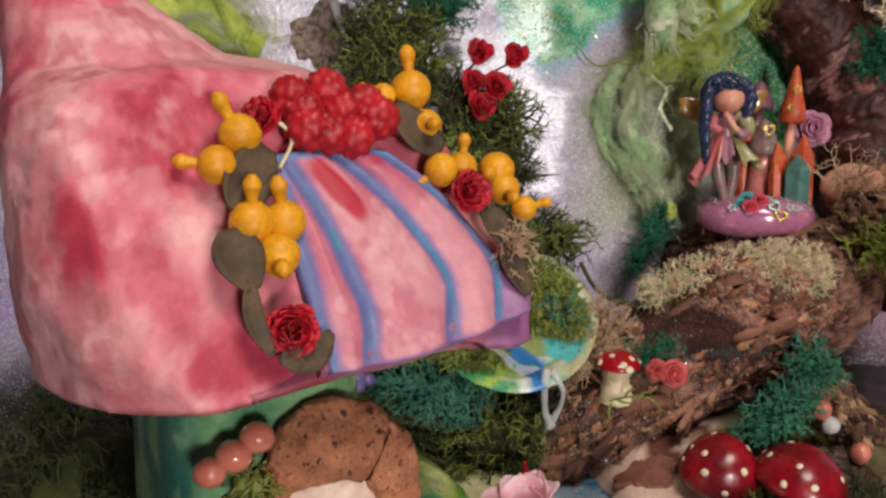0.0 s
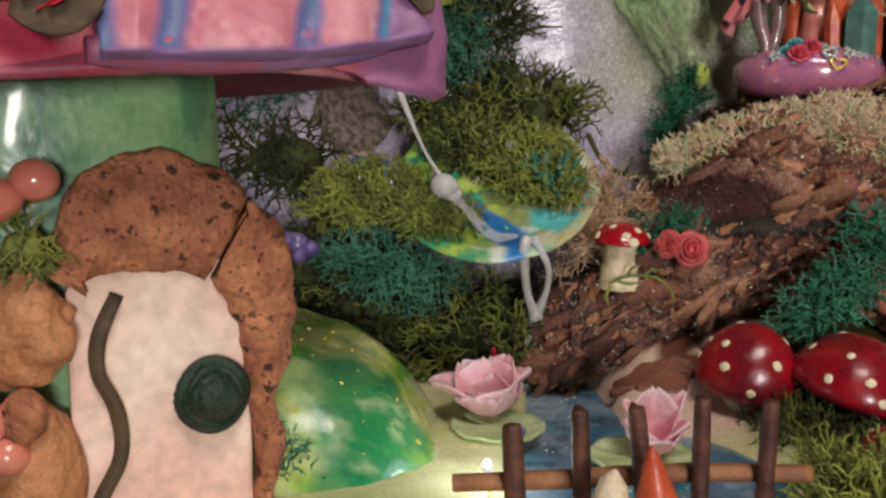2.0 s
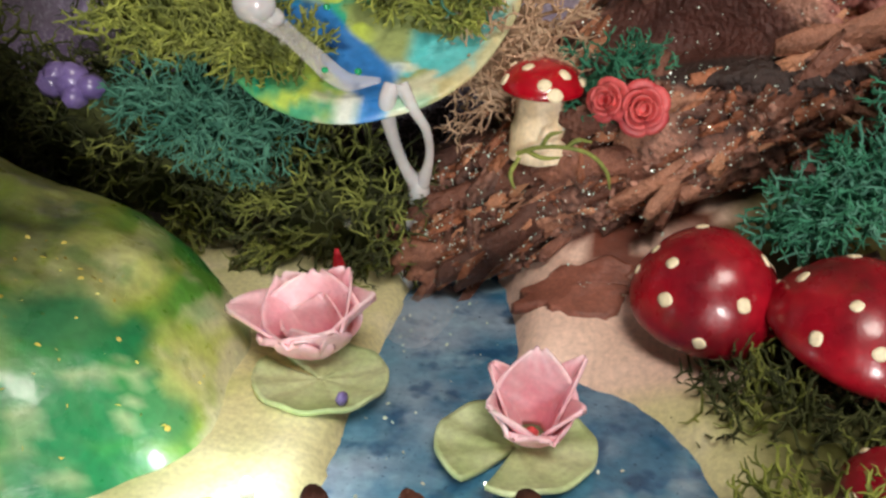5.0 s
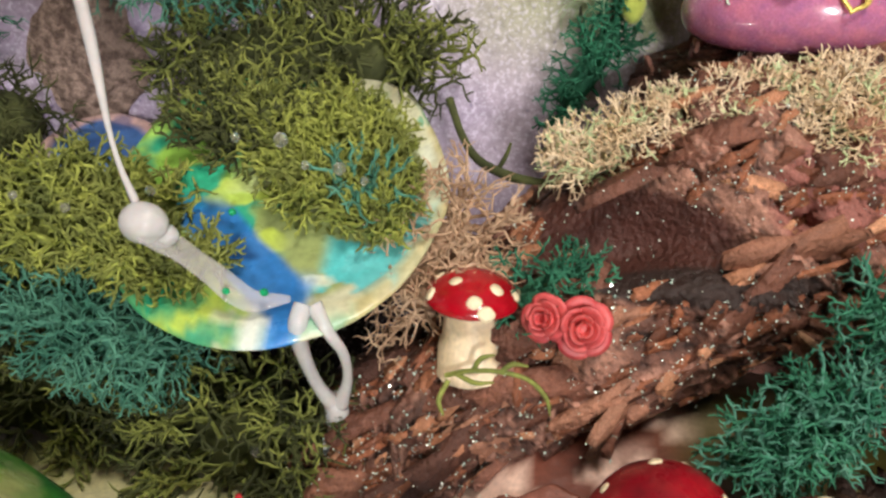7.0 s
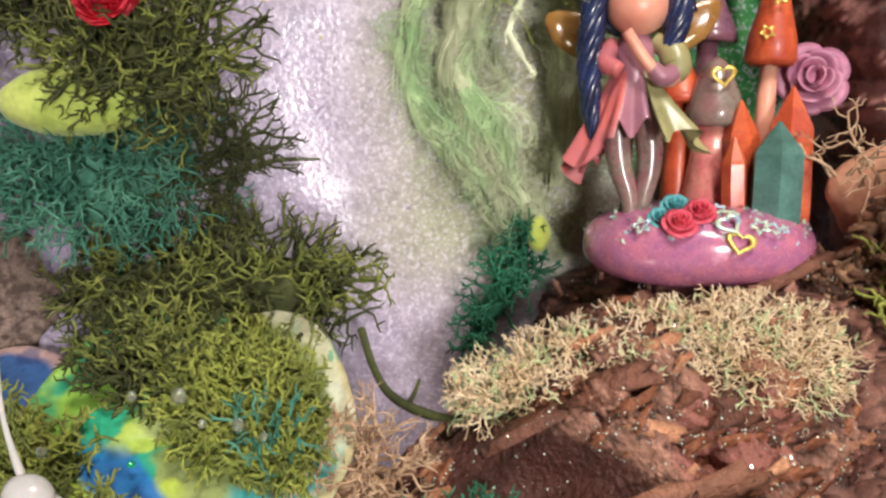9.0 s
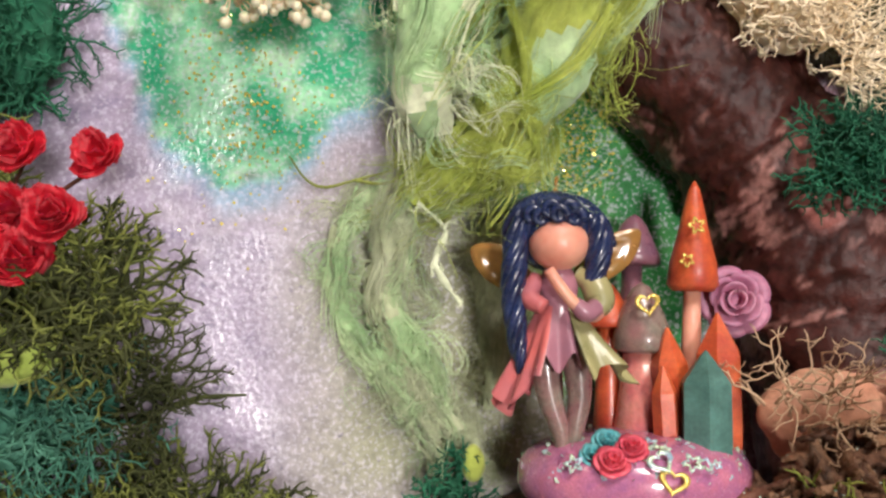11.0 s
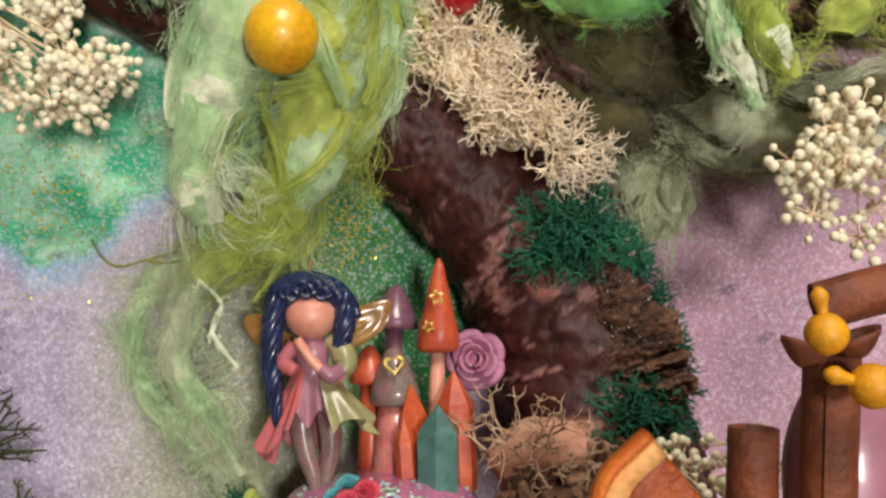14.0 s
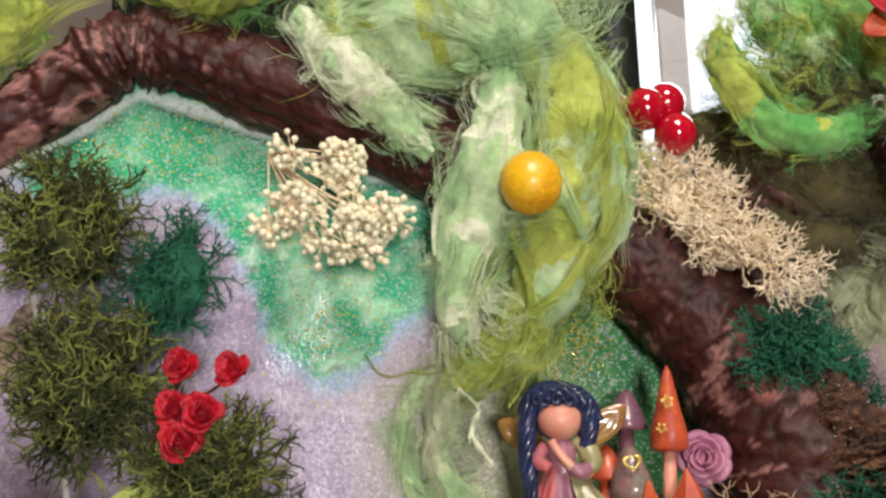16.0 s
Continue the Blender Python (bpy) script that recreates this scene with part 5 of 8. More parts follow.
over(ease(n1, 0.02, 0.2), "7fae7a", 0.85)
over(ease(-n1, 0.02, 0.2), "2a6a58", 0.85)
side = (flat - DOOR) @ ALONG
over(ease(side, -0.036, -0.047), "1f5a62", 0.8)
over(ease(n2, 0.25, 0.5), "3f7a4a", 0.6)
brush = fbm(flat * (1, 1, 0.35), 150, 4, 9)
over(ease(brush, 0.08, 0.28), "9cc08c", 0.55)
over(ease(-brush, 0.10, 0.30), "2c6a50", 0.6)
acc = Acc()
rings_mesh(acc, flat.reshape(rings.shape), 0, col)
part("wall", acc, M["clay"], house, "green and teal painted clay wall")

HAT = np.array([  # height, centre x, centre y, radius
    (0.120, -0.045, 0.235, 0.0610), (0.132, -0.046, 0.235, 0.0620), (0.148, -0.049, 0.236, 0.0605), (0.162, -0.053, 0.237, 0.0580),
    (0.174, -0.057, 0.238, 0.0550), (0.183, -0.062, 0.239, 0.0500), (0.1885, -0.072, 0.240, 0.0400), (0.194, -0.085, 0.241, 0.0280),
    (0.208, -0.0965, 0.243, 0.0190), (0.230, -0.108, 0.245, 0.0125), (0.255, -0.120, 0.247, 0.0070), (0.268, -0.126, 0.248, 0.0025)])


def hat_point(u, th, grow=0.0):
    """Places on the roof: u from the rim to the tip, th the turn round it."""
    k = np.clip(u, 0, 1) * (len(HAT) - 1)
    row = np.stack([np.interp(k, np.arange(len(HAT)), HAT[:, j]) for j in range(4)], -1)
    r = row[..., 3] + grow + 0.0075 * np.exp((np.cos(th + 0.02) - 1) / 0.05) * (1 - ease(row[..., 0], 0.135, 0.165))
    x, y = row[..., 1] + r * np.cos(th), row[..., 2] + r * np.sin(th)
    z = row[..., 0] + 0.07 * (x + 0.07) * (1 - ease(row[..., 0], 0.125, 0.18))
    z = z - 0.0060 * np.exp((np.cos(th + 0.02) - 1) / 0.06) * (1 - ease(row[..., 0], 0.122, 0.145))
    p = np.stack([x, y, z], -1)
    over_by = p @ OUT - (-0.1800 - 0.55 * (z - 0.134))
    pull = np.where(over_by > 0, over_by - 0.0025 * (1 - np.exp(-np.clip(over_by, 0, 1) / 0.0025)), 0.0)
    return p - pull[..., None] * OUT


uu, tt = np.meshgrid(np.linspace(0, 1, 110), np.arange(160) * 2 * np.pi / 160, indexing="ij")
p = hat_point(uu, tt)
fl = p.reshape(-1, 3)
centre = np.array([-0.06, 0.238, 0.15])
fl = fl + unit(fl - centre) * (0.0036 * fbm(fl, 42, 4, 61) + 0.0007 * fbm(fl, 150, 3, 62))[:, None]
under = [hat_point(np.full(160, u0), tt[0], g) + (0, 0, dz) for u0, g, dz in ((0.0, -0.002, -0.0012), (0.0, -0.006, 0.001), (0.0, -0.016, 0.004), (0.0, -0.030, 0.006))]
rings = np.concatenate([np.array(under)[::-1], fl.reshape(p.shape)])
flat = rings.reshape(-1, 3)
n1, n2 = fbm(flat, 46, 5, 64), fbm(flat, 120, 4, 66)
col = np.outer(np.ones(len(flat)), lin("cf6072"))
over(ease(n1, -0.05, 0.12), "e18c94", 0.9)
over(ease(n1 + 0.5 * n2, 0.12, 0.3), "efb0b2", 0.85)
over(ease(-n1 + 0.3 * n2, 0.06, 0.22), "b22c46", 0.85)
over(ease(n2, 0.12, 0.3), "b83a50", 0.6)
brush = fbm(flat * (1, 1, 0.5), 120, 4, 67)
over(ease(brush, 0.12, 0.34), "eeb4b6", 0.3)
over(ease(-brush, 0.16, 0.36), "b03450", 0.3)
over(ease(flat @ ALONG, 0.128, 0.136) * ease(flat[:, 2], 0.146, 0.138), "95628f", 0.9)
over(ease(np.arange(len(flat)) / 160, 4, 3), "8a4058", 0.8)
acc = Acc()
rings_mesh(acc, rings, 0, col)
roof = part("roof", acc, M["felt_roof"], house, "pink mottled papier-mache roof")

def on_awning(a, z, out=0.0):
    """A place on the sloping roof front: metres along it, height, metres out of it."""
    return np.asarray(a)[..., None] * ALONG + (-0.1725 - 0.55 * (np.asarray(z) - 0.134) + out)[..., None] * OUT + np.asarray(z)[..., None] * np.array([0, 0, 1.0])


left_rim = spline([(0.0868, 0.1248, 0), (0.0868, 0.1327, 0), (0.0858, 0.1468, 0), (0.0860, 0.1622, 0), (0.0862, 0.1717, 0)], 90)
right_rim = spline([(0.1478, 0.1305, 0), (0.1450, 0.1400, 0), (0.1372, 0.1520, 0), (0.1295, 0.1625, 0), (0.1190, 0.1708, 0)], 90)
w = np.linspace(0, 1, 150)[None]
v = np.linspace(0, 1, 90)[:, None]
aa = left_rim[:, :1] + (right_rim[:, :1] - left_rim[:, :1]) * w
zz = left_rim[:, 1:2] + (right_rim[:, 1:2] - left_rim[:, 1:2]) * w + np.sin(np.pi * w) * (0.0018 * v - 0.0022 * (1 - v))
flat = np.stack([aa.ravel(), zz.ravel(), 0 * aa.ravel()], 1)
n1, n2 = fbm(flat, 60, 4, 71), fbm(flat, 170, 3, 72)
seams = []
for pts in (((0.0870, 0.1265), (0.0868, 0.140), (0.0862, 0.155), (0.0862, 0.172)), ((0.0966, 0.1265), (0.0992, 0.1359), (0.0976, 0.1454), (0.0939, 0.1594), (0.0880, 0.1712)),
            ((0.1197, 0.1279), (0.1232, 0.1402), (0.1189, 0.1509), (0.1100, 0.1635), (0.0985, 0.1735)), ((0.1351, 0.1305), (0.1385, 0.1424), (0.1342, 0.1519), (0.1255, 0.1624), (0.1150, 0.1715))):
    k = spline([(a, b, 0) for a, b in pts], 60)
    seams.append(np.interp(zz, k[:, 1], k[:, 0]))
gaps = [np.abs(aa - k) for k in seams]
near = np.minimum.reduce(gaps)
rim_gap = np.minimum.reduce([v / 0.07 + 0 * w, (1 - v) / 0.05 + 0 * w, (1 - w) / 0.05 + 0 * v, w / 0.03 + 0 * v])
puff = 0.0030 * (1 - np.exp(-(near / 0.0042) ** 2)) + 0.0016 * np.exp(-(v / 0.05) ** 2)
out = 0.0006 + puff * np.clip(rim_gap, 0, 1) ** 0.5 - 0.0035 * ease(w, 0.93, 1.0) - 0.0025 * (1 - ease(v + 0 * w, 0.0, 0.05)) + 0.0006 * n1.reshape(aa.shape)
p = on_awning(aa, zz, out)
col = np.outer(np.ones(len(flat)), lin("cc7888"))
over(ease(n1, 0.0, 0.2), "d995a0", 0.85)
over(ease(-n1, 0.08, 0.28), "c4647e", 0.7)
over(ease(n2, 0.15, 0.35), "e6b0b6", 0.45)
over(ease(np.hypot((aa - 0.0985 - 0.55 * (0.165 - zz)) / 0.0042, (zz - 0.1635) / 0.0085).ravel() + 0.35 * n1, 1.05, 0.7), "b41c36", 0.95)
over(ease(np.hypot((aa - 0.1085) / 0.010, (zz - 0.1715) / 0.0030).ravel() + 0.4 * n1, 1.1, 0.7), "b83a5a", 0.8)
for k, gap in enumerate(gaps):
    line = gap.ravel() + 0.0010 * n1 + 0.0006 * n2
    over(ease(line, 0.0036, 0.0020), "8a6aa0", 0.8)
    over(ease(line, 0.0025, 0.0012), "5a6c9e", 0.9)
    over(ease(line, 0.0016, 0.0005) * ease(n1 + n2, 0.0, 0.35), "3a86a4", 0.85)
over(ease((aa - seams[3]).ravel() + 0.0012 * n1, 0.0010, 0.0022), "8d5f92", 0.9)
over(ease((v + 0 * w).ravel() + 0.02 * n1, 0.085, 0.045), "8c659a", 0.95)
over(ease((v + 0 * w).ravel() + 0.02 * n1, 0.935, 0.97), "5a7fae", 0.9)
acc = Acc()
slab(acc, p, -OUT * 0.0045 + np.array([0, 0, -0.0005]), col)
part("awning", acc, M["felt_roof"], house, "striped pink, blue and purple roof panel over the door")
k = np.linspace(0, 1, 60)
hem = on_awning(0.0850 + 0.0590 * k, 0.1262 + 0.0068 * k - 0.0022 * np.sin(np.pi * k), np.full(60, -0.0035))
rings, _ = path_rings(hem[::6], [0.0022, 0.0030, 0.0034, 0.0036, 0.0036, 0.0038, 0.0040, 0.0042, 0.0042, 0.0030], 80, 22)
flat = rings.reshape(-1, 3)
n1 = fbm(flat, 70, 4, 75)
flat = flat + np.outer(0.0010 * n1, OUT)
col = np.outer(np.ones(len(flat)), lin("96668f"))
over(ease(n1, 0.0, 0.2), "a4526e", 0.85)
over(ease(-n1, 0.05, 0.25), "7a6aa4", 0.8)
acc = Acc()
rings_mesh(acc, flat.reshape(rings.shape), 0, col)
part("awning_hem", acc, M["felt_roof"], house, "thick rounded purple-pink hem of the roof panel")

# door and its arch
frame_outer = spline([(a, b, 0) for a, b in ((-0.029, 0.0877), (-0.0268, 0.098), (-0.0214, 0.1068), (-0.0085, 0.1099), (0.0037, 0.1045), (0.0101, 0.0988),
                                             (0.0167, 0.0889), (0.0165, 0.0742), (0.0125, 0.058), (0.015, 0.050), (0.0112, 0.036), (0.010, 0.018))], 120)
frame_inner = spline([(a, b, 0) for a, b in ((-0.0225, 0.083), (-0.0235, 0.0852), (-0.020, 0.0866), (-0.012, 0.0868), (-0.004, 0.0862), (0.001, 0.0825),
                                             (0.0049, 0.0761), (0.006, 0.068), (0.007, 0.060), (0.008, 0.0508), (0.0075, 0.036), (0.0075, 0.018))], 120)
for a, b, seed in ((0, 50, 81), (51, 120, 82)):
    rings = []
    for k in range(a, b):
        c, w = (frame_outer[k] + frame_inner[k]) / 2, (frame_outer[k] - frame_inner[k]) / 2
        pinch = 0.55 + 0.45 * min(1, (k - a + 1) / 4, (b - k) / 4)
        rings.append([on_door(*(c + w * math.cos(t) * (0.9 + 0.1 * pinch))[:2], 0.0015 + 0.0048 * pinch * max(math.sin(t), -0.4)) for t in np.arange(28) * 2 * np.pi / 28])
    rings = np.array(rings)
    fl = rings.reshape(-1, 3)
    fl = fl + np.outer(0.0016 * fbm(fl, 190, 4, seed), OUT) + 0.0014 * np.stack([fbm(fl, 240, 3, seed + 3), fbm(fl, 240, 3, seed + 4), fbm(fl, 240, 3, seed + 5)], 1)
    acc = Acc()
    rings_mesh(acc, fl.reshape(rings.shape))
    part("door_arch", acc, M["clay_brown"], house, "rough speckled brown clay arch")
nd = 46
sg, zg = np.meshgrid(np.linspace(0, 1, 30), np.linspace(0.018, 0.0885, nd))
half = 0.0168 - 0.003 * ease(zg, 0.084, 0.0885)
sd = -0.0095 + (sg - 0.5) * 2 * half
grid = np.array([on_door(a, b, 0.0022) for a, b in zip(sd.ravel(), zg.ravel())])
grid = (grid + np.outer(0.0007 * fbm(grid, 80, 4, 88), OUT)).reshape(nd, 30, 3)
acc = Acc()
slab(acc, grid, -OUT * 0.003)
door = part("door", acc, M["door"], house, "cream and pink painted wavy door")
acc = Acc()
line = np.array([on_door(a, b, 0.0034) for a, b in ((-0.0177, 0.0835), (-0.0212, 0.0757), (-0.0216, 0.0690), (-0.0186, 0.0610), (-0.0184, 0.052), (-0.0235, 0.041), (-0.0232, 0.028))])
rings, c = path_rings(line, [0.0014, 0.0016, 0.0015, 0.0016, 0.0015, 0.0015, 0.001], 60, 12, 0.6)
rings_mesh(acc, rings)
part("door_strip", acc, M["leaf_brown"], door, "wavy brown clay strip")
acc = Acc()
for k in range(5):
    th = np.linspace(0, 2 * np.pi, 30)
    rr = 0.0064 - 0.0013 * k
    ringp = np.array([on_door(-0.0008 + rr * math.cos(t), 0.062 + rr * 1.02 * math.sin(t), 0.0042 + 0.0006 * k + 0.0007 * math.sin(3 * t + k)) for t in th])
    tubes(acc, ringp[None], np.full((1, 30), 0.0013), 8)
ball(acc, on_door(-0.0008, 0.062, 0.0034), (0.0058, 0.0058, 0.0056), 18, 12, rough=0.06)
part("door_knob", acc, M["knob"], door, "dark green coiled clay knob")
acc = Acc()
ball(acc, on_door(-0.0345, 0.0780, 0.0010), (0.0108, 0.0062, 0.0104), 48, 34, rough=0.34, seed=5)
part("clay_block", acc, M["clay_tan"], house, "rough tan clay lump beside the door")
acc = Acc()
ball(acc, on_door(-0.0330, 0.050, 0.0015), (0.0085, 0.0070, 0.0150), 34, 22, rough=0.2, seed=8)
part("clay_block", acc, M["clay_tan"], house, "rough tan clay lump beside the door")
acc = Acc()
ball(acc, on_door(-0.0345, 0.0640, 0.0075), (0.0040, 0.0035, 0.0052), 24, 16, rough=0.12, seed=9)
part("clay_knot", acc, M["clay_brown"], house, "dark brown clay knot")
moss("moss", on_door(-0.0325, 0.0925, 0.003), (0.006, 0.005, 0.006), 46, 0.0022, "moss_olive", "small olive moss tuft beside the door arch", OUT, 0, 0.0004, 3, 90)


bead_spots = [(on_door(-0.0305, 0.1050, 0.0045), 0.0040), (on_door(-0.0365, 0.1018, 0.0045), 0.0041), (on_door(-0.0425, 0.0992, 0.0045), 0.0037),
              (on_door(-0.0440, 0.0693, 0.0045), 0.0038), (on_door(-0.0405, 0.0632, 0.0055), 0.0039), (on_door(-0.0375, 0.0570, 0.0060), 0.0039)]
for at, r in bead_spots:
    acc = Acc()
    ball(acc, at, (r * 1.08, r, r * 0.96), 24, 16)
    solo("bead", acc, M["peach"], "shiny peach pearl bead beside the door", "bead", "peach beads")


# ---- garland on the roof ----
garland = thing("roof_garland", (-0.030, 0.185, 0.134), "garland of yellow berries, red flowers and brown leaves on the roof", "garland")


def onto_front(at, lift):
    """Slides a place towards the sloping roof front, to lie lift metres out of it; also gives the change of size."""
    eye = np.array([0, 0, 0.19])
    d = np.array(at, float) - eye
    k = (-0.1725 + lift - 0.55 * (eye[2] - 0.134)) / (d @ OUT + 0.55 * d[2])
    return eye + d * k, k


def berry(parent, at, r, nub, mat="bead_y"):
    """A round berry with a drop-shaped nub pointing along nub."""
    acc = Acc()
    ball(acc, at, r, 22, 14, rough=0.03, seed=int(abs(at[0]) * 9e4) % 90)
    b = part("berry", acc, M[mat], parent)
    nub = unit(np.array(nub, float))
    a = np.array(at)
    pts = [a + nub * r * 0.8, a + nub * r * 1.3, a + nub * r * 1.8, a + nub * r * 2.2]
    rings, _ = path_rings(pts, [r * 0.24, r * 0.30, r * 0.42, r * 0.16], 14, 12)
    acc = Acc()
    rings_mesh(acc, rings)
    part("nub", acc, M[mat], b)
    return b


def blossom(parent, at, r, facing, mat="petal_red", petals=14, seed=0, name="flower"):
    """A ragged dried flower head of many folded petals."""
    g = np.random.default_rng(seed)
    f = unit(np.array(facing, float))
    a = unit(np.cross(f, (0.2, 0.3, 1)))
    b = np.cross(f, a)
    acc = Acc()
    for k in range(petals):
        ring = k % 3
        th = 2 * np.pi * (k / petals * 3) + g.normal(0, 0.2)
        lean = (0.25, 0.65, 1.0)[ring] + g.normal(0, 0.08)
        out = math.cos(th) * a + math.sin(th) * b
        side = np.cross(f, out)
        n, m = 6, 5
        vs = []
        for i in range(n):
            v = i / (n - 1)
            for j in range(m):
                w = (j / (m - 1) - 0.5) * 2
                wid = 0.42 * r * math.sin(math.pi * (0.12 + 0.74 * v)) * (1 + 0.15 * g.normal())
                pos = np.array(at) + out * r * v * math.sin(lean) + f * r * (0.25 * v * math.cos(lean) + 0.5 * v * v * math.cos(lean) + 0.14 * w * w)
                vs.append(pos + side * wid * w)
        front = np.array(vs).reshape(n, m, 3)
        slab(acc, front, -f * 0.00025)
    ball(acc, at, r * 0.30, 10, 8, rough=0.2, seed=seed)
    return part(name, acc, M[mat], parent)


def leaf(parent, pts, width, mat="leaf_brown", facing=(0, -1, 0.4)):
    c = spline(pts, 12)
    tan = unit(np.gradient(c, axis=0))
    f = unit(np.array(facing, float))
    side = unit(np.cross(tan, f))
    rows = []
    for k in range(12):
        w = width * math.sin(math.pi * (0.08 + 0.86 * k / 11)) ** 0.8
        rows.append([c[k] + side[k] * w * s + f * 0.25 * w * s * s for s in np.linspace(-1, 1, 7)])
    acc = Acc()
    slab(acc, np.array(rows), -f * 0.0006)
    return part("leaf", acc, M[mat], parent)


def stick(parent, pts, radii, mat, name="stem", n=14, sides=8, label=""):
    rings, _ = path_rings(pts, radii, n, sides)
    acc = Acc()
    rings_mesh(acc, rings)
    return part(name, acc, M[mat], parent, label)


for at, r, nub in (((-0.0385, 0.177, 0.161), 0.0046, (0.1, -0.2, 1)), ((-0.0318, 0.177, 0.1612), 0.0044, (-0.1, -0.2, 1)), ((-0.033, 0.176, 0.1545), 0.0044, (0.3, -1, -0.2)),
                   ((-0.0415, 0.1835, 0.1780), 0.0045, (-0.5, -0.2, 1)), ((-0.0465, 0.1835, 0.1720), 0.0041, (-1, -0.1, 0.1)),
                   ((-0.008, 0.226, 0.1865), 0.0050, (-0.1, 0, 1)), ((-0.0042, 0.2170, 0.1782), 0.0040, (0.3, -1, 0.1)), ((-0.015, 0.227, 0.185), 0.0032, (-1, 0, 0.4)),
                   ((-0.0005, 0.211, 0.1680), 0.0041, (-0.9, -0.3, -0.5)), ((0.0045, 0.214, 0.1685), 0.0037, (0.1, 0, 1)),
                   ((0.0138, 0.229, 0.1662), 0.0047, (-0.3, -1, 0)), ((0.0155, 0.228, 0.1615), 0.0042, (0.3, -1, -0.2)), ((0.021, 0.230, 0.156), 0.0034, (1, 0, 0.3))):
    at, k = onto_front(at, 0.6 * r)
    berry(garland, at, r * k, nub)
blossom(garland, onto_front((-0.030, 0.1725, 0.140), 0.0030)[0], 0.0071, (0.1, -1, 0.2), seed=3, petals=30)
blossom(garland, onto_front((0.006, 0.2125, 0.1625), 0.0030)[0], 0.0067, (0.4, -1, 0.2), seed=4, petals=30)
blossom(garland, onto_front((-0.0385, 0.194, 0.1805), 0.0030)[0], 0.0059, (-0.3, -1, 0.4), seed=5, petals=30)
for pts, w in (([(-0.036, 0.184, 0.1755), (-0.040, 0.183, 0.169), (-0.043, 0.181, 0.163)], 0.0046), ([(-0.0445, 0.180, 0.159), (-0.042, 0.1785, 0.154), (-0.0385, 0.177, 0.147)], 0.0044),
               ([(-0.0395, 0.178, 0.149), (-0.0385, 0.176, 0.141), (-0.0345, 0.174, 0.134)], 0.0018), ([(-0.033, 0.1735, 0.1335), (-0.027, 0.1745, 0.1335), (-0.023, 0.178, 0.138)], 0.0026),
               ([(-0.012, 0.225, 0.183), (-0.006, 0.222, 0.176), (0.0, 0.220, 0.172)], 0.0040), ([(0.010, 0.225, 0.158), (0.014, 0.226, 0.152), (0.018, 0.228, 0.146)], 0.0030),
               ([(0.015, 0.226, 0.146), (0.019, 0.227, 0.140), (0.0225, 0.229, 0.133)], 0.0026)):
    leaf(garland, [onto_front(q, 0.0042)[0] for q in pts], w * 1.3, facing=(0.5, -0.8, 0.35))
for pts in ([(-0.043, 0.187, 0.176), (-0.042, 0.184, 0.171), (-0.0415, 0.183, 0.166)], [(-0.0055, 0.222, 0.182), (-0.004, 0.220, 0.176), (0.001, 0.216, 0.170)],
            [(-0.036, 0.188, 0.182), (-0.032, 0.190, 0.177), (-0.034, 0.186, 0.171)]):
    stick(garland, [onto_front(q, 0.0020)[0] for q in pts], [0.0006, 0.0005, 0.0005], "stem")
g = np.random.default_rng(12)
for at in ((-0.033, 0.2045, 0.188), (-0.025, 0.2055, 0.1895), (-0.0285, 0.200, 0.181), (-0.0215, 0.203, 0.185), (-0.0165, 0.206, 0.186), (-0.019, 0.2025, 0.179), (-0.030, 0.2035, 0.185), (-0.024, 0.2005, 0.180), (-0.0135, 0.208, 0.183)):
    at, k = onto_front((at[0] - 0.0014, at[1] - 0.001, at[2] - 0.0026), 0.0030)
    rr = g.uniform(0.0047, 0.0054) * k
    lat, ang = np.linspace(-1.55, 1.55, 26), np.arange(40) * 2 * np.pi / 40
    v = np.stack([np.cos(lat)[:, None] * np.cos(ang), np.cos(lat)[:, None] * np.sin(ang), np.sin(lat)[:, None] + 0 * ang], -1)
    bump = 0.88 + 0.16 * np.abs(np.sin(4.5 * lat)[:, None] * np.sin(4 * ang + 0.8 * np.floor(lat * 1.43)[:, None]))
    spin = np.array(Euler(tuple(g.uniform(0, 3, 3))).to_matrix())
    acc = Acc()
    rings_mesh(acc, (v * bump[..., None] * rr) @ spin.T + at)
    part("raspberry", acc, M["bead_red"], garland, "dull red raspberry bead")
moss("moss", tuple(onto_front((0.0175, 0.2245, 0.1455), 0.0015)[0]), (0.0052, 0.003, 0.005), 40, 0.0026, "lichen_tan", "pale tan lichen tuft on the roof edge", (0.5, -1, 0.1), 0, 0.0003, 3, 91)


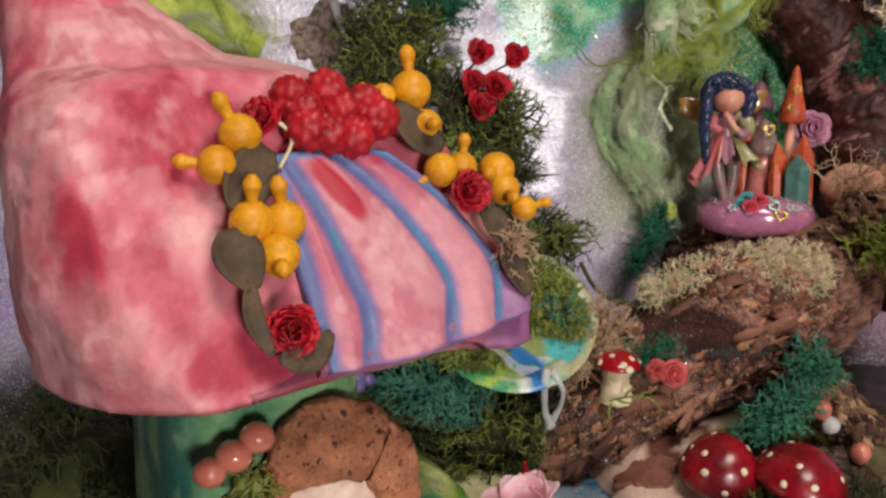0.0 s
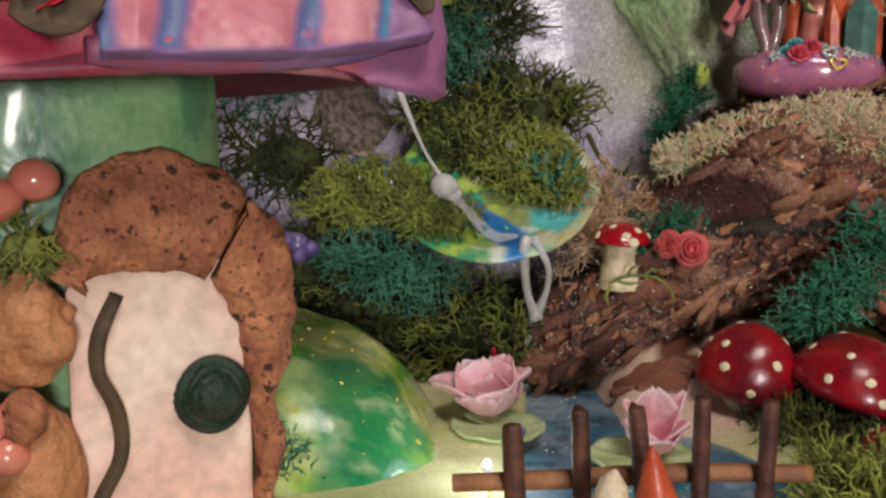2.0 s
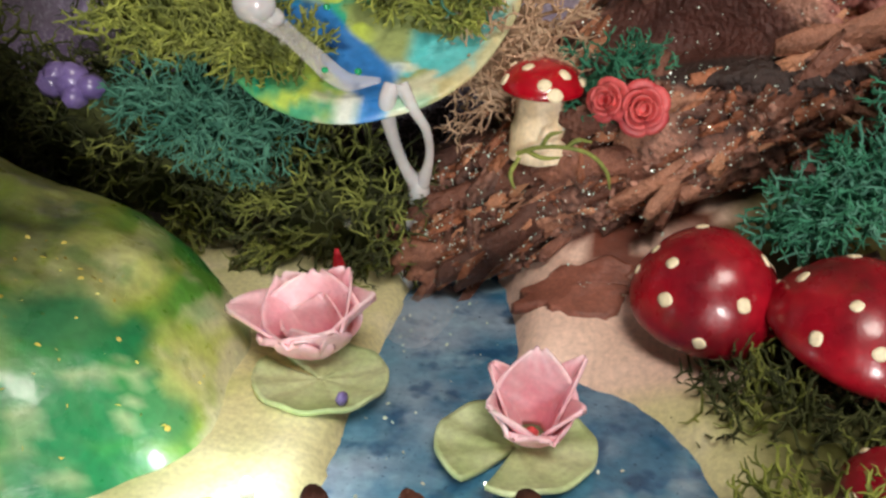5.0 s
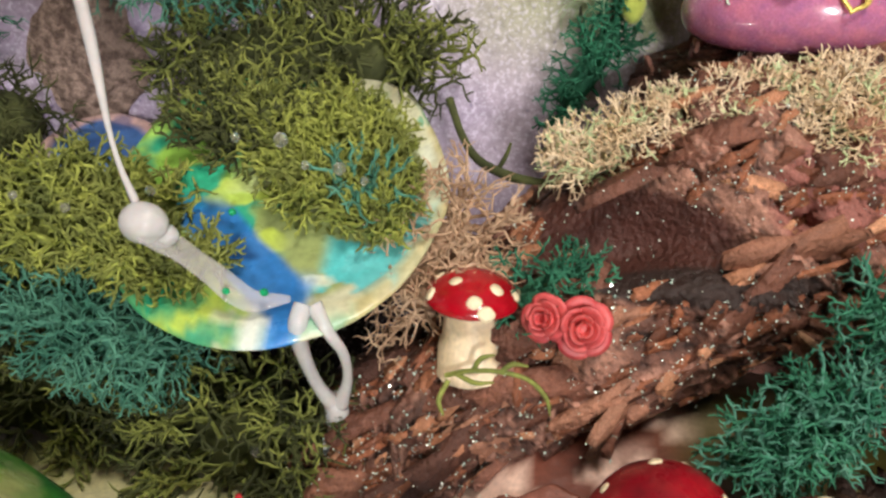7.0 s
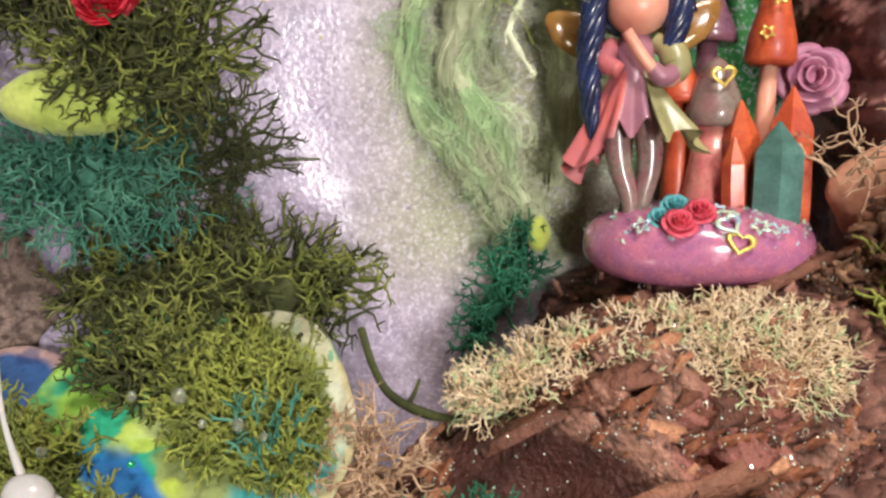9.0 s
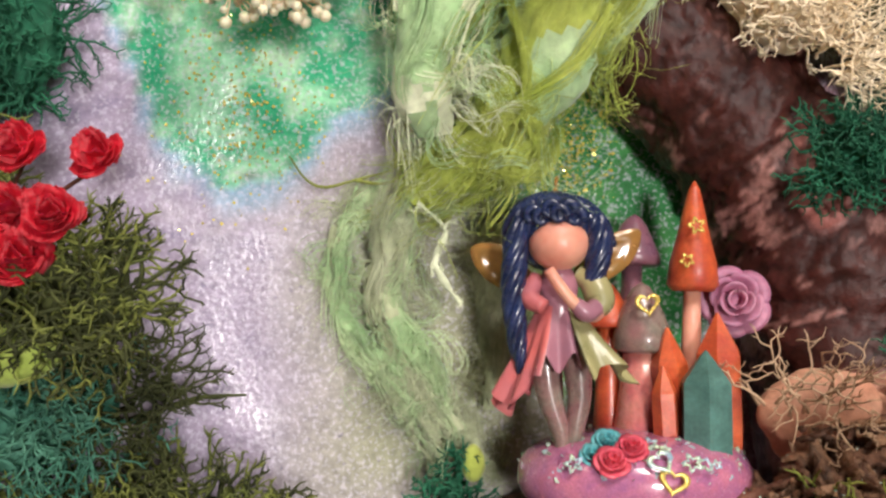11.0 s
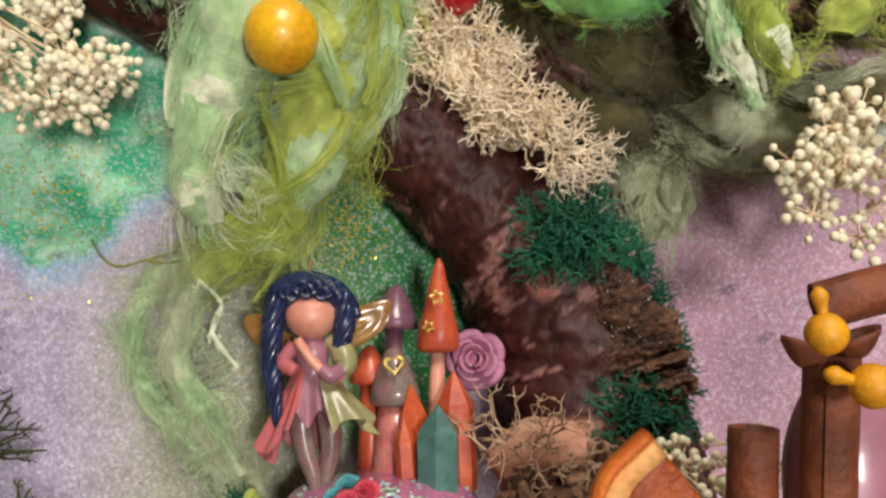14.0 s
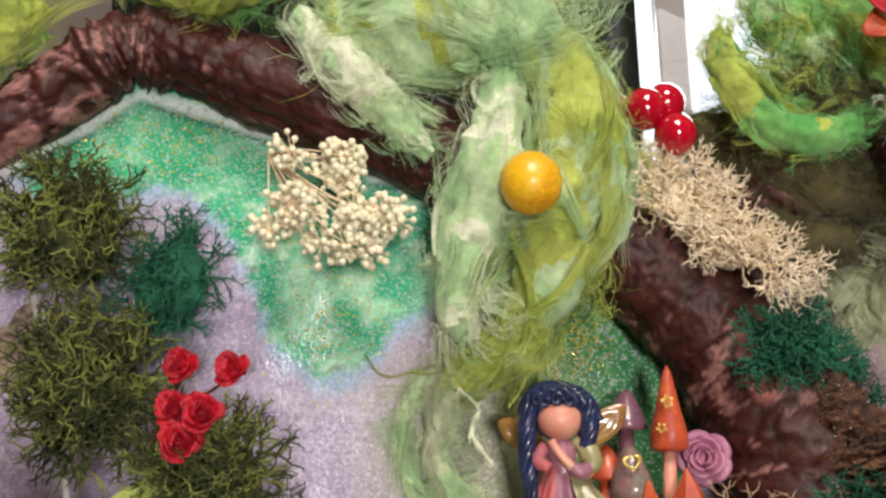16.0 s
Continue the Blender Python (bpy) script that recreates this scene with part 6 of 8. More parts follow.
# ---- toadstools ----
def toadstool(name, at, r, cap_h, stem_r, stem_h, tilt, label, cap_mat="red_cap", dots=11, seed=0, dot_r=0.085):
    """A toadstool with its foot at at: stem, cap and raised dots."""
    g = np.random.default_rng(seed)
    t = thing(name, at, label, "toadstool", "red toadstools")
    at = np.array(at, float)
    prof = [(stem_r * 1.25, -0.006), (stem_r * 1.22, stem_h * 0.08), (stem_r * 1.05, stem_h * 0.3), (stem_r, stem_h * 0.6), (stem_r * 0.92, stem_h * 0.85), (stem_r * 0.9, stem_h + cap_h * 0.2)]
    acc = Acc()
    rings_mesh(acc, lathe_rings(prof, 28, at, wobble=0.08, seed=seed))
    part("stem", acc, M["stem"], t)
    rot = np.array(Euler([radians(a) for a in tilt]).to_matrix())
    top = at + (0, 0, stem_h)
    prof = [(stem_r * 0.7, 0.10), (r * 0.62, 0.03), (r * 0.86, -0.02), (r * 0.96, 0.02), (r * 1.0, 0.12), (r * 0.975, 0.28), (r * 0.90, 0.46), (r * 0.77, 0.65), (r * 0.58, 0.82), (r * 0.36, 0.94), (r * 0.15, 0.99), (0.0004, 1.0)]
    prof = np.array([(a, b * cap_h) for a, b in prof])
    fine_p = spline(np.c_[prof, 0 * prof[:, 0]], 40)
    rings = lathe_rings([(max(a, 0.0003), b) for a, b, _ in fine_p], 48, wobble=0.05, seed=seed + 2)
    acc = Acc()
    rings_mesh(acc, rings @ rot.T + top)
    cap = part("cap", acc, M[cap_mat], t)
    for k in range(dots):
        hgt = 0.10 + 0.80 * (k + 0.5) / dots
        th = k * 2.399 + g.normal(0, 0.2)
        row = int(np.argmin(np.abs(fine_p[14:, 1] / cap_h - hgt))) + 14
        ring = rings[row]
        p = ring[int(th / (2 * np.pi) * 48) % 48]
        col_k = int(th / (2 * np.pi) * 48) % 48
        nrm = unit(np.cross(rings[row][(col_k + 1) % 48] - rings[row][col_k - 1], rings[min(row + 1, 39)][col_k] - rings[row - 1][col_k]))
        a = unit(np.cross(nrm, (0.1, 0.2, 1)))
        b = np.cross(nrm, a)
        dr = r * dot_r * g.uniform(0.8, 1.25)
        pts = []
        for q, lift in ((1.0, -0.0006), (0.95, 0.0001), (0.55, 0.0003), (0.02, 0.00035)):
            pts.append([p + nrm * lift + dr * q * (math.cos(v) * a * (1 + 0.15 * math.sin(2 * v + k)) + math.sin(v) * b) for v in np.arange(14) * 2 * np.pi / 14])
        acc = Acc()
        rings_mesh(acc, np.array(pts) @ rot.T + top)
        part("dot", acc, M["dot"], cap)
    return t


toadstool("toadstool", (0.1045, 0.317, 0.020), 0.0148, 0.0180, 0.0058, 0.0195, (14, 6, 0), "glossy dark red toadstool with cream dots beside the pond", seed=3, dots=15)
toadstool("toadstool", (0.1305, 0.306, 0.016), 0.0168, 0.0165, 0.0072, 0.0245, (10, 10, 30), "broad dark red toadstool with a thick pale stem", seed=8, dots=15)
toadstool("toadstool", (0.1290, 0.268, 0.014), 0.0085, 0.0085, 0.0034, 0.0215, (8, 4, 60), "small dark red toadstool in lime moss", seed=12, dots=10, dot_r=0.11)
toadstool("toadstool", (0.0690, 0.3370, 0.0685), 0.0090, 0.0060, 0.0052, 0.0092, (4, 0, 20), "small bright red toadstool standing on the bark log", "red_small", 13, 21, 0.14)
toadstool("toadstool", (-0.0740, 0.204, 0.016), 0.0115, 0.0110, 0.0045, 0.049, (8, 0, 20), "red dotted toadstool beside the house front", "red_cap", 10, 25, 0.11)

tw = thing("moss_tendril", (0.070, 0.327, 0.066), "curling olive moss tendrils at the small toadstool's foot", "moss")
for pts in ([(0.0650, 0.3300, 0.0655), (0.0690, 0.3270, 0.0680), (0.0745, 0.3255, 0.0690), (0.0800, 0.3255, 0.0678), (0.0835, 0.3265, 0.0640), (0.0845, 0.3275, 0.0600)],
            [(0.0668, 0.3285, 0.0668), (0.0705, 0.3262, 0.0662), (0.0740, 0.3255, 0.0668)], [(0.0700, 0.3268, 0.0682), (0.0715, 0.3258, 0.0712), (0.0740, 0.3255, 0.0722)],
            [(0.0750, 0.3256, 0.0688), (0.0772, 0.3250, 0.0708), (0.0800, 0.3250, 0.0706)], [(0.0655, 0.3290, 0.0650), (0.0640, 0.3270, 0.0620), (0.0650, 0.3265, 0.0590)]):
    stick(tw, pts, [0.0005, 0.0005] + [0.00045] * (len(pts) - 3) + [0.0002], "moss_olive", "branch", 26, 7)


# ---- roses, lilies, pads ----
def rose(name, at, r, facing, mat, label, group="", parent=None):
    """A clay rose: rings of overlapping cupped petals round a tight bud."""
    f = unit(np.array(facing, float))
    a = unit(np.cross(f, (0.15, 0.1, 1)))
    b = np.cross(f, a)
    acc = Acc()
    ball(acc, np.array(at) - f * r * 0.1, (r * 0.42, r * 0.42, r * 0.42), 14, 8)
    if parent:
        heart = part(name, acc, M[mat], parent, label)
    else:
        heart = thing(name, tuple(at), label, "rose", group)
        part("flower_heart", acc, M[mat], heart)
    g = np.random.default_rng(int(abs(at[0]) * 1e5) % 997)
    layers = ((2, 0.20, 0.92, 0.30, 2.6), (3, 0.40, 0.90, 0.44, 1.25), (4, 0.64, 0.72, 0.62, 1.0), (5, 0.90, 0.42, 0.90, 0.86))
    for row, (count, wide, tall, lean, span) in enumerate(layers):
        for k in range(count):
            mid = 2 * np.pi * (k + 0.37 * row) / count + g.normal(0, 0.10)
            n, m = 8, 11
            v, w = np.meshgrid(np.linspace(0, 1, n), np.linspace(-1, 1, m), indexing="ij")
            shape = np.sqrt(np.clip(1 - 0.55 * np.abs(w) ** 2.5, 0, 1))
            rad = r * (0.10 + (wide - 0.10) * v ** 0.7 * shape + 0.10 * lean * np.clip(v - 0.75, 0, 1) * 4 + 0.05 * (1 + w) / 2)
            high = r * (tall * 1.05 * v * shape - 0.16 * lean * np.clip(v - 0.75, 0, 1) * 4 - 0.22)
            ang = mid + span * w
            front = np.array(at) + rad[..., None] * (np.cos(ang)[..., None] * a + np.sin(ang)[..., None] * b) + high[..., None] * f
            acc = Acc()
            slab(acc, front, -f * r * 0.05 - unit(np.cos(mid) * a + np.sin(mid) * b) * r * 0.05)
            part("petal", acc, M[mat], heart)
    return heart


rose("clay_rose", (0.0892, 0.3295, 0.0768), 0.0058, (0.05, -1, 0.25), "rose", "coral pink rolled clay rose on the bark log", "coral roses")
rose("clay_rose", (0.0826, 0.3300, 0.0780), 0.0046, (-0.4, -1, 0.3), "rose", "smaller coral pink clay rose bud on the log", "coral roses")
rose("clay_rose", (0.1590, 0.3870, 0.1675), 0.0082, (-0.2, -1, 0.15), "rose_purple", "large mauve clay rose against the tree trunk")
acc = Acc()
ball(acc, (0.1770, 0.3800, 0.1425), (0.0160, 0.0080, 0.0105), 40, 26, rough=0.18, seed=31)
solo("clay_lump", acc, M["peach_clay"], "pale peach clay lump in the crook of the tree", "clay")


def lily(at, r, seed, tilt, label, petals):
    """A clay water lily; each petal as its turn, lean from upright, length and width."""
    g = np.random.default_rng(seed)
    t = thing("water_lily", at, label, "flower", "water lilies")
    rot = np.array(Euler([radians(a) for a in tilt]).to_matrix())
    deep, pale = np.array(lin("e28a9c")), np.array(lin("fbe2e4"))
    for turn, lean, long, wide in petals:
        th = radians(turn)
        out, side = np.array([math.cos(th), math.sin(th), 0]), np.array([-math.sin(th), math.cos(th), 0])
        v, w = np.meshgrid(np.linspace(0, 1, 14), np.linspace(-1, 1, 11), indexing="ij")
        arc = lean * (0.55 + 0.75 * v)
        rad = r * (0.16 + long * np.cumsum(np.sin(arc), 0) / 14)
        high = r * long * np.cumsum(np.cos(arc), 0) / 14
        half = r * 1.22 * wide * np.clip(np.sin(np.pi * (0.18 + 0.79 * v ** 0.95)), 0, 1) ** 0.75 * (1 + 0.06 * g.normal())
        cup = 0.42 * half * w * w
        lift = 0.04 * r * np.sin(5 * w + turn) * v
        fr = out * (rad - cup * np.cos(lean))[..., None] + side * (half * w)[..., None] + np.array([0, 0, 1.0]) * (high + cup * math.sin(lean) + lift)[..., None]
        fr = fr @ rot.T + np.array(at)
        back = (np.array([math.cos(th) * math.cos(lean), math.sin(th) * math.cos(lean), -math.sin(lean)]) @ rot.T) * 0.0007
        k = np.clip(0.18 + 0.22 * np.abs(w) ** 4 + 0.35 * v ** 3 + 0.45 * fbm(fr.reshape(-1, 3), 160, 3, seed).reshape(v.shape) + 0.08 * g.normal(size=v.shape), 0, 1).reshape(-1, 1)
        acc = Acc()
        slab(acc, fr, back, deep + (pale - deep) * k)
        acc.c[1] = deep + (pale - deep) * np.clip(0.28 + 0.4 * k, 0, 1)
        part("petal", acc, M["pink_petal"], t)
    acc = Acc()
    ball(acc, np.array(at) + (0, 0, r * 0.08), (r * 0.12, r * 0.12, r * 0.08), 12, 8, rough=0.15)
    part("flower_heart", acc, M["rose"], t, "deep pink flower heart")
    return t


def pad(at, r, notch, label):
    acc = Acc()
    rho, th = np.meshgrid(np.linspace(0.02, 1, 16), np.linspace(notch + 0.16, notch + 2 * np.pi - 0.16, 60), indexing="ij")
    p = np.stack([at[0] + r * rho * np.cos(th), at[1] + r * 0.92 * rho * np.sin(th), at[2] + 0.0012 * rho ** 4 + 0.0003 * np.sin(th * 9) * rho], -1)
    slab(acc, p, (0, 0, -0.0011))
    return solo("lily_pad", acc, M["pad"], label, "lily pad", "lily pads")


pad((0.0330, 0.2900, 0.0318), 0.0130, radians(150), "pale green clay lily pad at the pond's edge")
pad((0.0710, 0.2795, 0.0292), 0.0142, radians(-115), "pale green clay lily pad floating on the pond")
lily((0.0300, 0.2965, 0.0335), 0.0142, 5, (4, -4, 0), "pale pink clay water lily on a pad by the rock",
     [(95, 0.42, 1.05, 0.62), (52, 0.55, 1.15, 0.46), (138, 0.62, 1.08, 0.50), (12, 0.78, 1.12, 0.46), (184, 0.98, 1.25, 0.42), (222, 0.90, 0.80, 0.52), (262, 0.80, 0.80, 0.56), (318, 0.74, 0.92, 0.56), (75, 0.30, 0.72, 0.42), (235, 0.45, 0.62, 0.44)])
lily((0.0735, 0.2810, 0.0305), 0.0116, 9, (6, 2, 0), "deeper pink half-closed clay water lily on its pad",
     [(95, 0.20, 1.38, 0.56), (30, 0.44, 1.45, 0.26), (158, 0.54, 1.22, 0.30), (350, 0.66, 0.98, 0.40), (208, 0.66, 0.98, 0.44), (246, 0.80, 0.72, 0.44), (300, 0.84, 0.74, 0.46)])
acc = Acc()
rings, _ = path_rings([(0.0315, 0.3125, 0.034), (0.0310, 0.3125, 0.042), (0.0305, 0.312, 0.0485)], [0.0012, 0.0017, 0.0005], 12, 10)
rings_mesh(acc, rings)
solo("red_bud", acc, M["petal_red"], "tiny pointed red bud behind the water lily", "bud")
acc = Acc()
ball(acc, (0.0395, 0.2815, 0.0338), (0.0013, 0.0011, 0.0019), 6, 5, turn=(20, 0, 30))
solo("gem", acc, M["purple"], "tiny lilac gem lying on the lily pad", "gem")
acc = Acc()
for dx, dy, dz, rr, tn in ((0, 0, 0, 0.0050, 10), (0.0048, -0.0008, -0.0010, 0.0036, 50), (-0.0046, -0.0006, -0.0006, 0.0038, 120), (0.0016, -0.0022, -0.0028, 0.0034, 200), (-0.0022, -0.0020, 0.0024, 0.0032, 260)):
    ball(acc, (-0.034 + dx, 0.331 + dy, 0.0750 + dz), (rr, rr * 0.8, rr * 0.9), 6, 5, rough=0.2, seed=tn, turn=(tn, tn * 0.7, tn * 1.3))
solo("pebble", acc, M["purple"], "faceted purple stone in the moss", "stone")


# ---- waterfalls ----
fall = thing("upper_waterfall", (0.012, 0.318, 0.092), "thin milky strand of glue falling into the upper pool", "waterfall")
stick(fall, [(-0.047, 0.384, 0.225), (-0.040, 0.380, 0.203), (-0.022, 0.362, 0.160), (-0.004, 0.340, 0.128), (0.0070, 0.324, 0.108), (0.0138, 0.3170, 0.0985)], [0.0024, 0.0012, 0.0010, 0.0013, 0.0005, 0.0008], "glue", "strand", 60, 12)
acc = Acc()
rings, _ = path_rings([(0.0135, 0.3170, 0.0985), (0.0155, 0.3165, 0.0950), (0.0200, 0.3195, 0.0905), (0.0240, 0.3235, 0.0850), (0.0300, 0.3250, 0.0800), (0.0370, 0.3262, 0.0800)], [0.0008, 0.0034, 0.0028, 0.0030, 0.0030, 0.0008], 46, 18, 0.25)
fl = rings.reshape(-1, 3)
rings_mesh(acc, (fl + 0.0004 * np.stack([fbm(fl, 160, 2, 1), fbm(fl, 160, 2, 2), fbm(fl, 160, 2, 3)], 1)).reshape(rings.shape))
part("glue_trail", acc, M["glue_thin"], fall, "thin clear trail of glue over the shelf")
acc = Acc()
ball(acc, (0.0150, 0.3162, 0.0960), (0.0042, 0.0032, 0.0036), 20, 14, rough=0.08)
ball(acc, (0.0172, 0.3180, 0.0935), (0.0030, 0.0022, 0.0022), 16, 10, rough=0.1)
part("glue_pool", acc, M["glue"], fall, "milky rounded blob of glue")
fall = thing("lower_waterfall", (0.041, 0.320, 0.027), "milky looped strand of glue falling into the pond", "waterfall")
for pts, rad in (([(0.0396, 0.3248, 0.0800), (0.0388, 0.3232, 0.0760), (0.0391, 0.3265, 0.0690), (0.0402, 0.3325, 0.0605), (0.0420, 0.3370, 0.0545)], [0.0018, 0.0018, 0.0014, 0.0013, 0.0018]),
                 ([(0.0414, 0.3248, 0.0800), (0.0442, 0.3236, 0.0755), (0.0463, 0.3268, 0.0700), (0.0460, 0.3320, 0.0625), (0.0436, 0.3370, 0.0545)], [0.0016, 0.0012, 0.0010, 0.0010, 0.0017]),
                 ([(0.0420, 0.3370, 0.0560), (0.0427, 0.3378, 0.0520), (0.0412, 0.3390, 0.0465), (0.0394, 0.3398, 0.0410), (0.0384, 0.3410, 0.0340), (0.0378, 0.3420, 0.0268)], [0.0021, 0.0025, 0.0012, 0.0012, 0.0024, 0.0052])):
    stick(fall, pts, rad, "glue", "strand", 40, 14)


# ---- fence ----
fence = thing("twig_fence", (0.065, 0.229, 0.020), "little fence of dark twigs with a pale rail", "fence")
for x, top, lean, r in ((0.0383, 0.0545, -0.0012, 0.0021), (0.0518, 0.0580, -0.0012, 0.0018), (0.0630, 0.0590, -0.0030, 0.0018), (0.0755, 0.0612, -0.0006, 0.0017), (0.0885, 0.0612, 0.0002, 0.0017)):
    pts = [(x - lean * 1.6, 0.229, 0.017), (x - lean, 0.2285, 0.033), (x, 0.228, top - 0.0015), (x + lean * 0.1, 0.228, top)]
    stick(fence, pts, [r * 1.1, r * 1.05, r, r * 0.45], "wood", "post", 22, 12)
stick(fence, [(0.026, 0.2315, 0.0405), (0.050, 0.2318, 0.0425), (0.075, 0.2318, 0.0452), (0.098, 0.2315, 0.0462)], [0.0019, 0.0021, 0.0020, 0.0018], "rail", "rail", 40, 12)
acc = Acc()
rings_mesh(acc, lathe_rings([(0.0058, 0.0), (0.0060, 0.010), (0.0052, 0.020), (0.0036, 0.028), (0.0018, 0.034), (0.0004, 0.0375)], 24, (0.0695, 0.2180, 0.019), (4, -8, 0), 0.08, 4))
solo("clay_ornament", acc, M["crystal_o"], "small orange clay ornament standing before the fence", "ornament")
acc = Acc()
rings_mesh(acc, lathe_rings([(0.0050, 0.0), (0.0052, 0.012), (0.0044, 0.024), (0.0026, 0.031), (0.0004, 0.034)], 24, (0.0555, 0.2175, 0.017), (2, 4, 0), 0.10, 7))
solo("clay_ornament", acc, M["stem"], "small cream clay ornament standing before the fence", "ornament")


# ---- figurine group ----
baseT = thing("resin_base", (0.1340, 0.3785, 0.1225), "glossy pink glitter resin base with crystals and toadstools", "ornament")
lat = np.linspace(-1.5, 1.5, 30)
ang = np.arange(72) * 2 * np.pi / 72
pr = np.sign(np.cos(lat)) * np.abs(np.cos(lat)) ** 0.62
v = np.stack([0.0248 * pr[:, None] * np.cos(ang), 0.0190 * pr[:, None] * np.sin(ang), 0.0088 * np.sign(np.sin(lat))[:, None] * np.abs(np.sin(lat))[:, None] ** 0.85 + 0 * ang], -1)
v = v * (1 + 0.05 * fbm(v.reshape(-1, 3), 60, 3, 5)).reshape(30, 72, 1) + (0.1338, 0.3785, 0.1313)
acc = Acc()
rings_mesh(acc, v)
part("base", acc, M["resin_base"], baseT)


def crystal(at, r, h, mat, tilt, label):
    prof = [(r * 0.92, -0.004), (r, h * 0.1), (r * 0.98, h * 0.68), (r * 0.9, h * 0.72), (0.0003, h)]
    acc = Acc()
    rings_mesh(acc, lathe_rings(prof, 6, at, tilt))
    ob = part("crystal", acc, M[mat], baseT, label)
    for f in ob.data.polygons:
        f.use_smooth = False
    return ob


crystal((0.1480, 0.3725, 0.137), 0.0056, 0.0210, "crystal_g", (0, 0, 20), "teal faceted crystal")
crystal((0.1530, 0.3790, 0.137), 0.0052, 0.0285, "crystal_o", (0, -1, 10), "orange faceted crystal")
crystal((0.1432, 0.3800, 0.137), 0.0040, 0.0255, "crystal_o", (0, -5, 40), "orange faceted crystal")
crystal((0.1405, 0.3750, 0.137), 0.0028, 0.0175, "crystal_o", (0, -3, 0), "orange faceted crystal")


def resin_mushroom(foot, stem_r, stem_h, cap_r, cap_h, stem_mat, cap_mat, label, sharp, tilt=(0, 0, 0)):
    acc = Acc()
    rings_mesh(acc, lathe_rings([(stem_r * 1.3, -0.003), (stem_r * 1.1, stem_h * 0.2), (stem_r * 0.9, stem_h * 0.6), (stem_r * 0.75, stem_h * 1.02)], 18, foot, tilt, 0.06))
    st = part("stem", acc, M[stem_mat], baseT)
    rot = np.array(Euler([radians(a) for a in tilt]).to_matrix())
    top = np.array(foot) + rot @ np.array([0, 0, stem_h])
    prof = [(cap_r * 0.2, 0.06), (cap_r * 0.8, -0.02), (cap_r, 0.04), (cap_r * (0.95 - 0.05 * sharp), 0.25), (cap_r * (0.80 - 0.16 * sharp), 0.5), (cap_r * (0.55 - 0.15 * sharp), 0.78), (cap_r * (0.3 - 0.08 * sharp), 0.93), (0.0003, 1.0)]
    acc = Acc()
    rings_mesh(acc, lathe_rings([(a, b * cap_h) for a, b in prof], 26, top, tilt, 0.05))
    part("mushroom_cap", acc, M[cap_mat], baseT, label)
    return top


resin_mushroom((0.1478, 0.3850, 0.138), 0.0025, 0.0325, 0.0058, 0.0240, "skin", "crystal_o", "tall pointed orange cap", 1.0, (0, 2, 0))
resin_mushroom((0.1376, 0.3850, 0.138), 0.0058, 0.0190, 0.0068, 0.0150, "blush", "grey_resin", "grey and rose rounded cap", 0.2)
resin_mushroom((0.1350, 0.3930, 0.136), 0.0032, 0.0400, 0.0066, 0.0120, "mauve", "mauve", "mauve and blue cap", 0.5, (-3, 4, 0))
resin_mushroom((0.1310, 0.3900, 0.136), 0.0034, 0.0260, 0.0056, 0.0100, "crystal_o", "crystal_o", "small orange cap", 0.5)
for at, r, m, lab in (((0.1262, 0.3622, 0.1372), 0.0038, "rose_pink", "coral resin rose"), ((0.1305, 0.3640, 0.1395), 0.0034, "rose_pink", "red resin rose"),
                      ((0.1262, 0.3670, 0.1402), 0.0033, "aqua", "turquoise resin rose"), ((0.1230, 0.3655, 0.1380), 0.0028, "aqua", "turquoise resin rose")):
    rose("resin_rose", at, r, (-0.05, -0.8, 0.8), m, lab, "", baseT)


def foil(kind, at, size, facing, mat, parent, turn=0.0):
    """A thin foil outline of a star or a heart."""
    f = unit(np.array(facing, float))
    a = unit(np.cross((0, 0, 1), f))
    b = np.cross(f, a)
    th = np.linspace(0, 2 * np.pi, 41)[:-1]
    if kind == "star":
        rr = 0.70 + 0.30 * (1 - 2 * np.abs(((5 * th / (2 * np.pi)) % 1.0) * 2 - 1) + 0.0) * -1
        x, y = rr * np.cos(th + np.pi / 2), rr * np.sin(th + np.pi / 2)
    else:
        x = np.sin(th) ** 3
        y = (13 * np.cos(th) - 5 * np.cos(2 * th) - 2 * np.cos(3 * th) - np.cos(4 * th)) / 16
    c, s = math.cos(turn), math.sin(turn)
    x, y = x * c - y * s, x * s + y * c
    rows = []
    for k, lift in ((1.0, 0.0), (1.0, 0.0004), (0.62, 0.0004), (0.62, 0.0)):
        rows.append(np.array(at) + size * k * (x[:, None] * a + y[:, None] * b) + f * lift)
    rows = np.array(rows)
    acc = Acc()
    acc.add(rows, grid_faces(4, 40, True))
    ob = part("foil_" + kind, acc, M[mat], parent)
    return ob


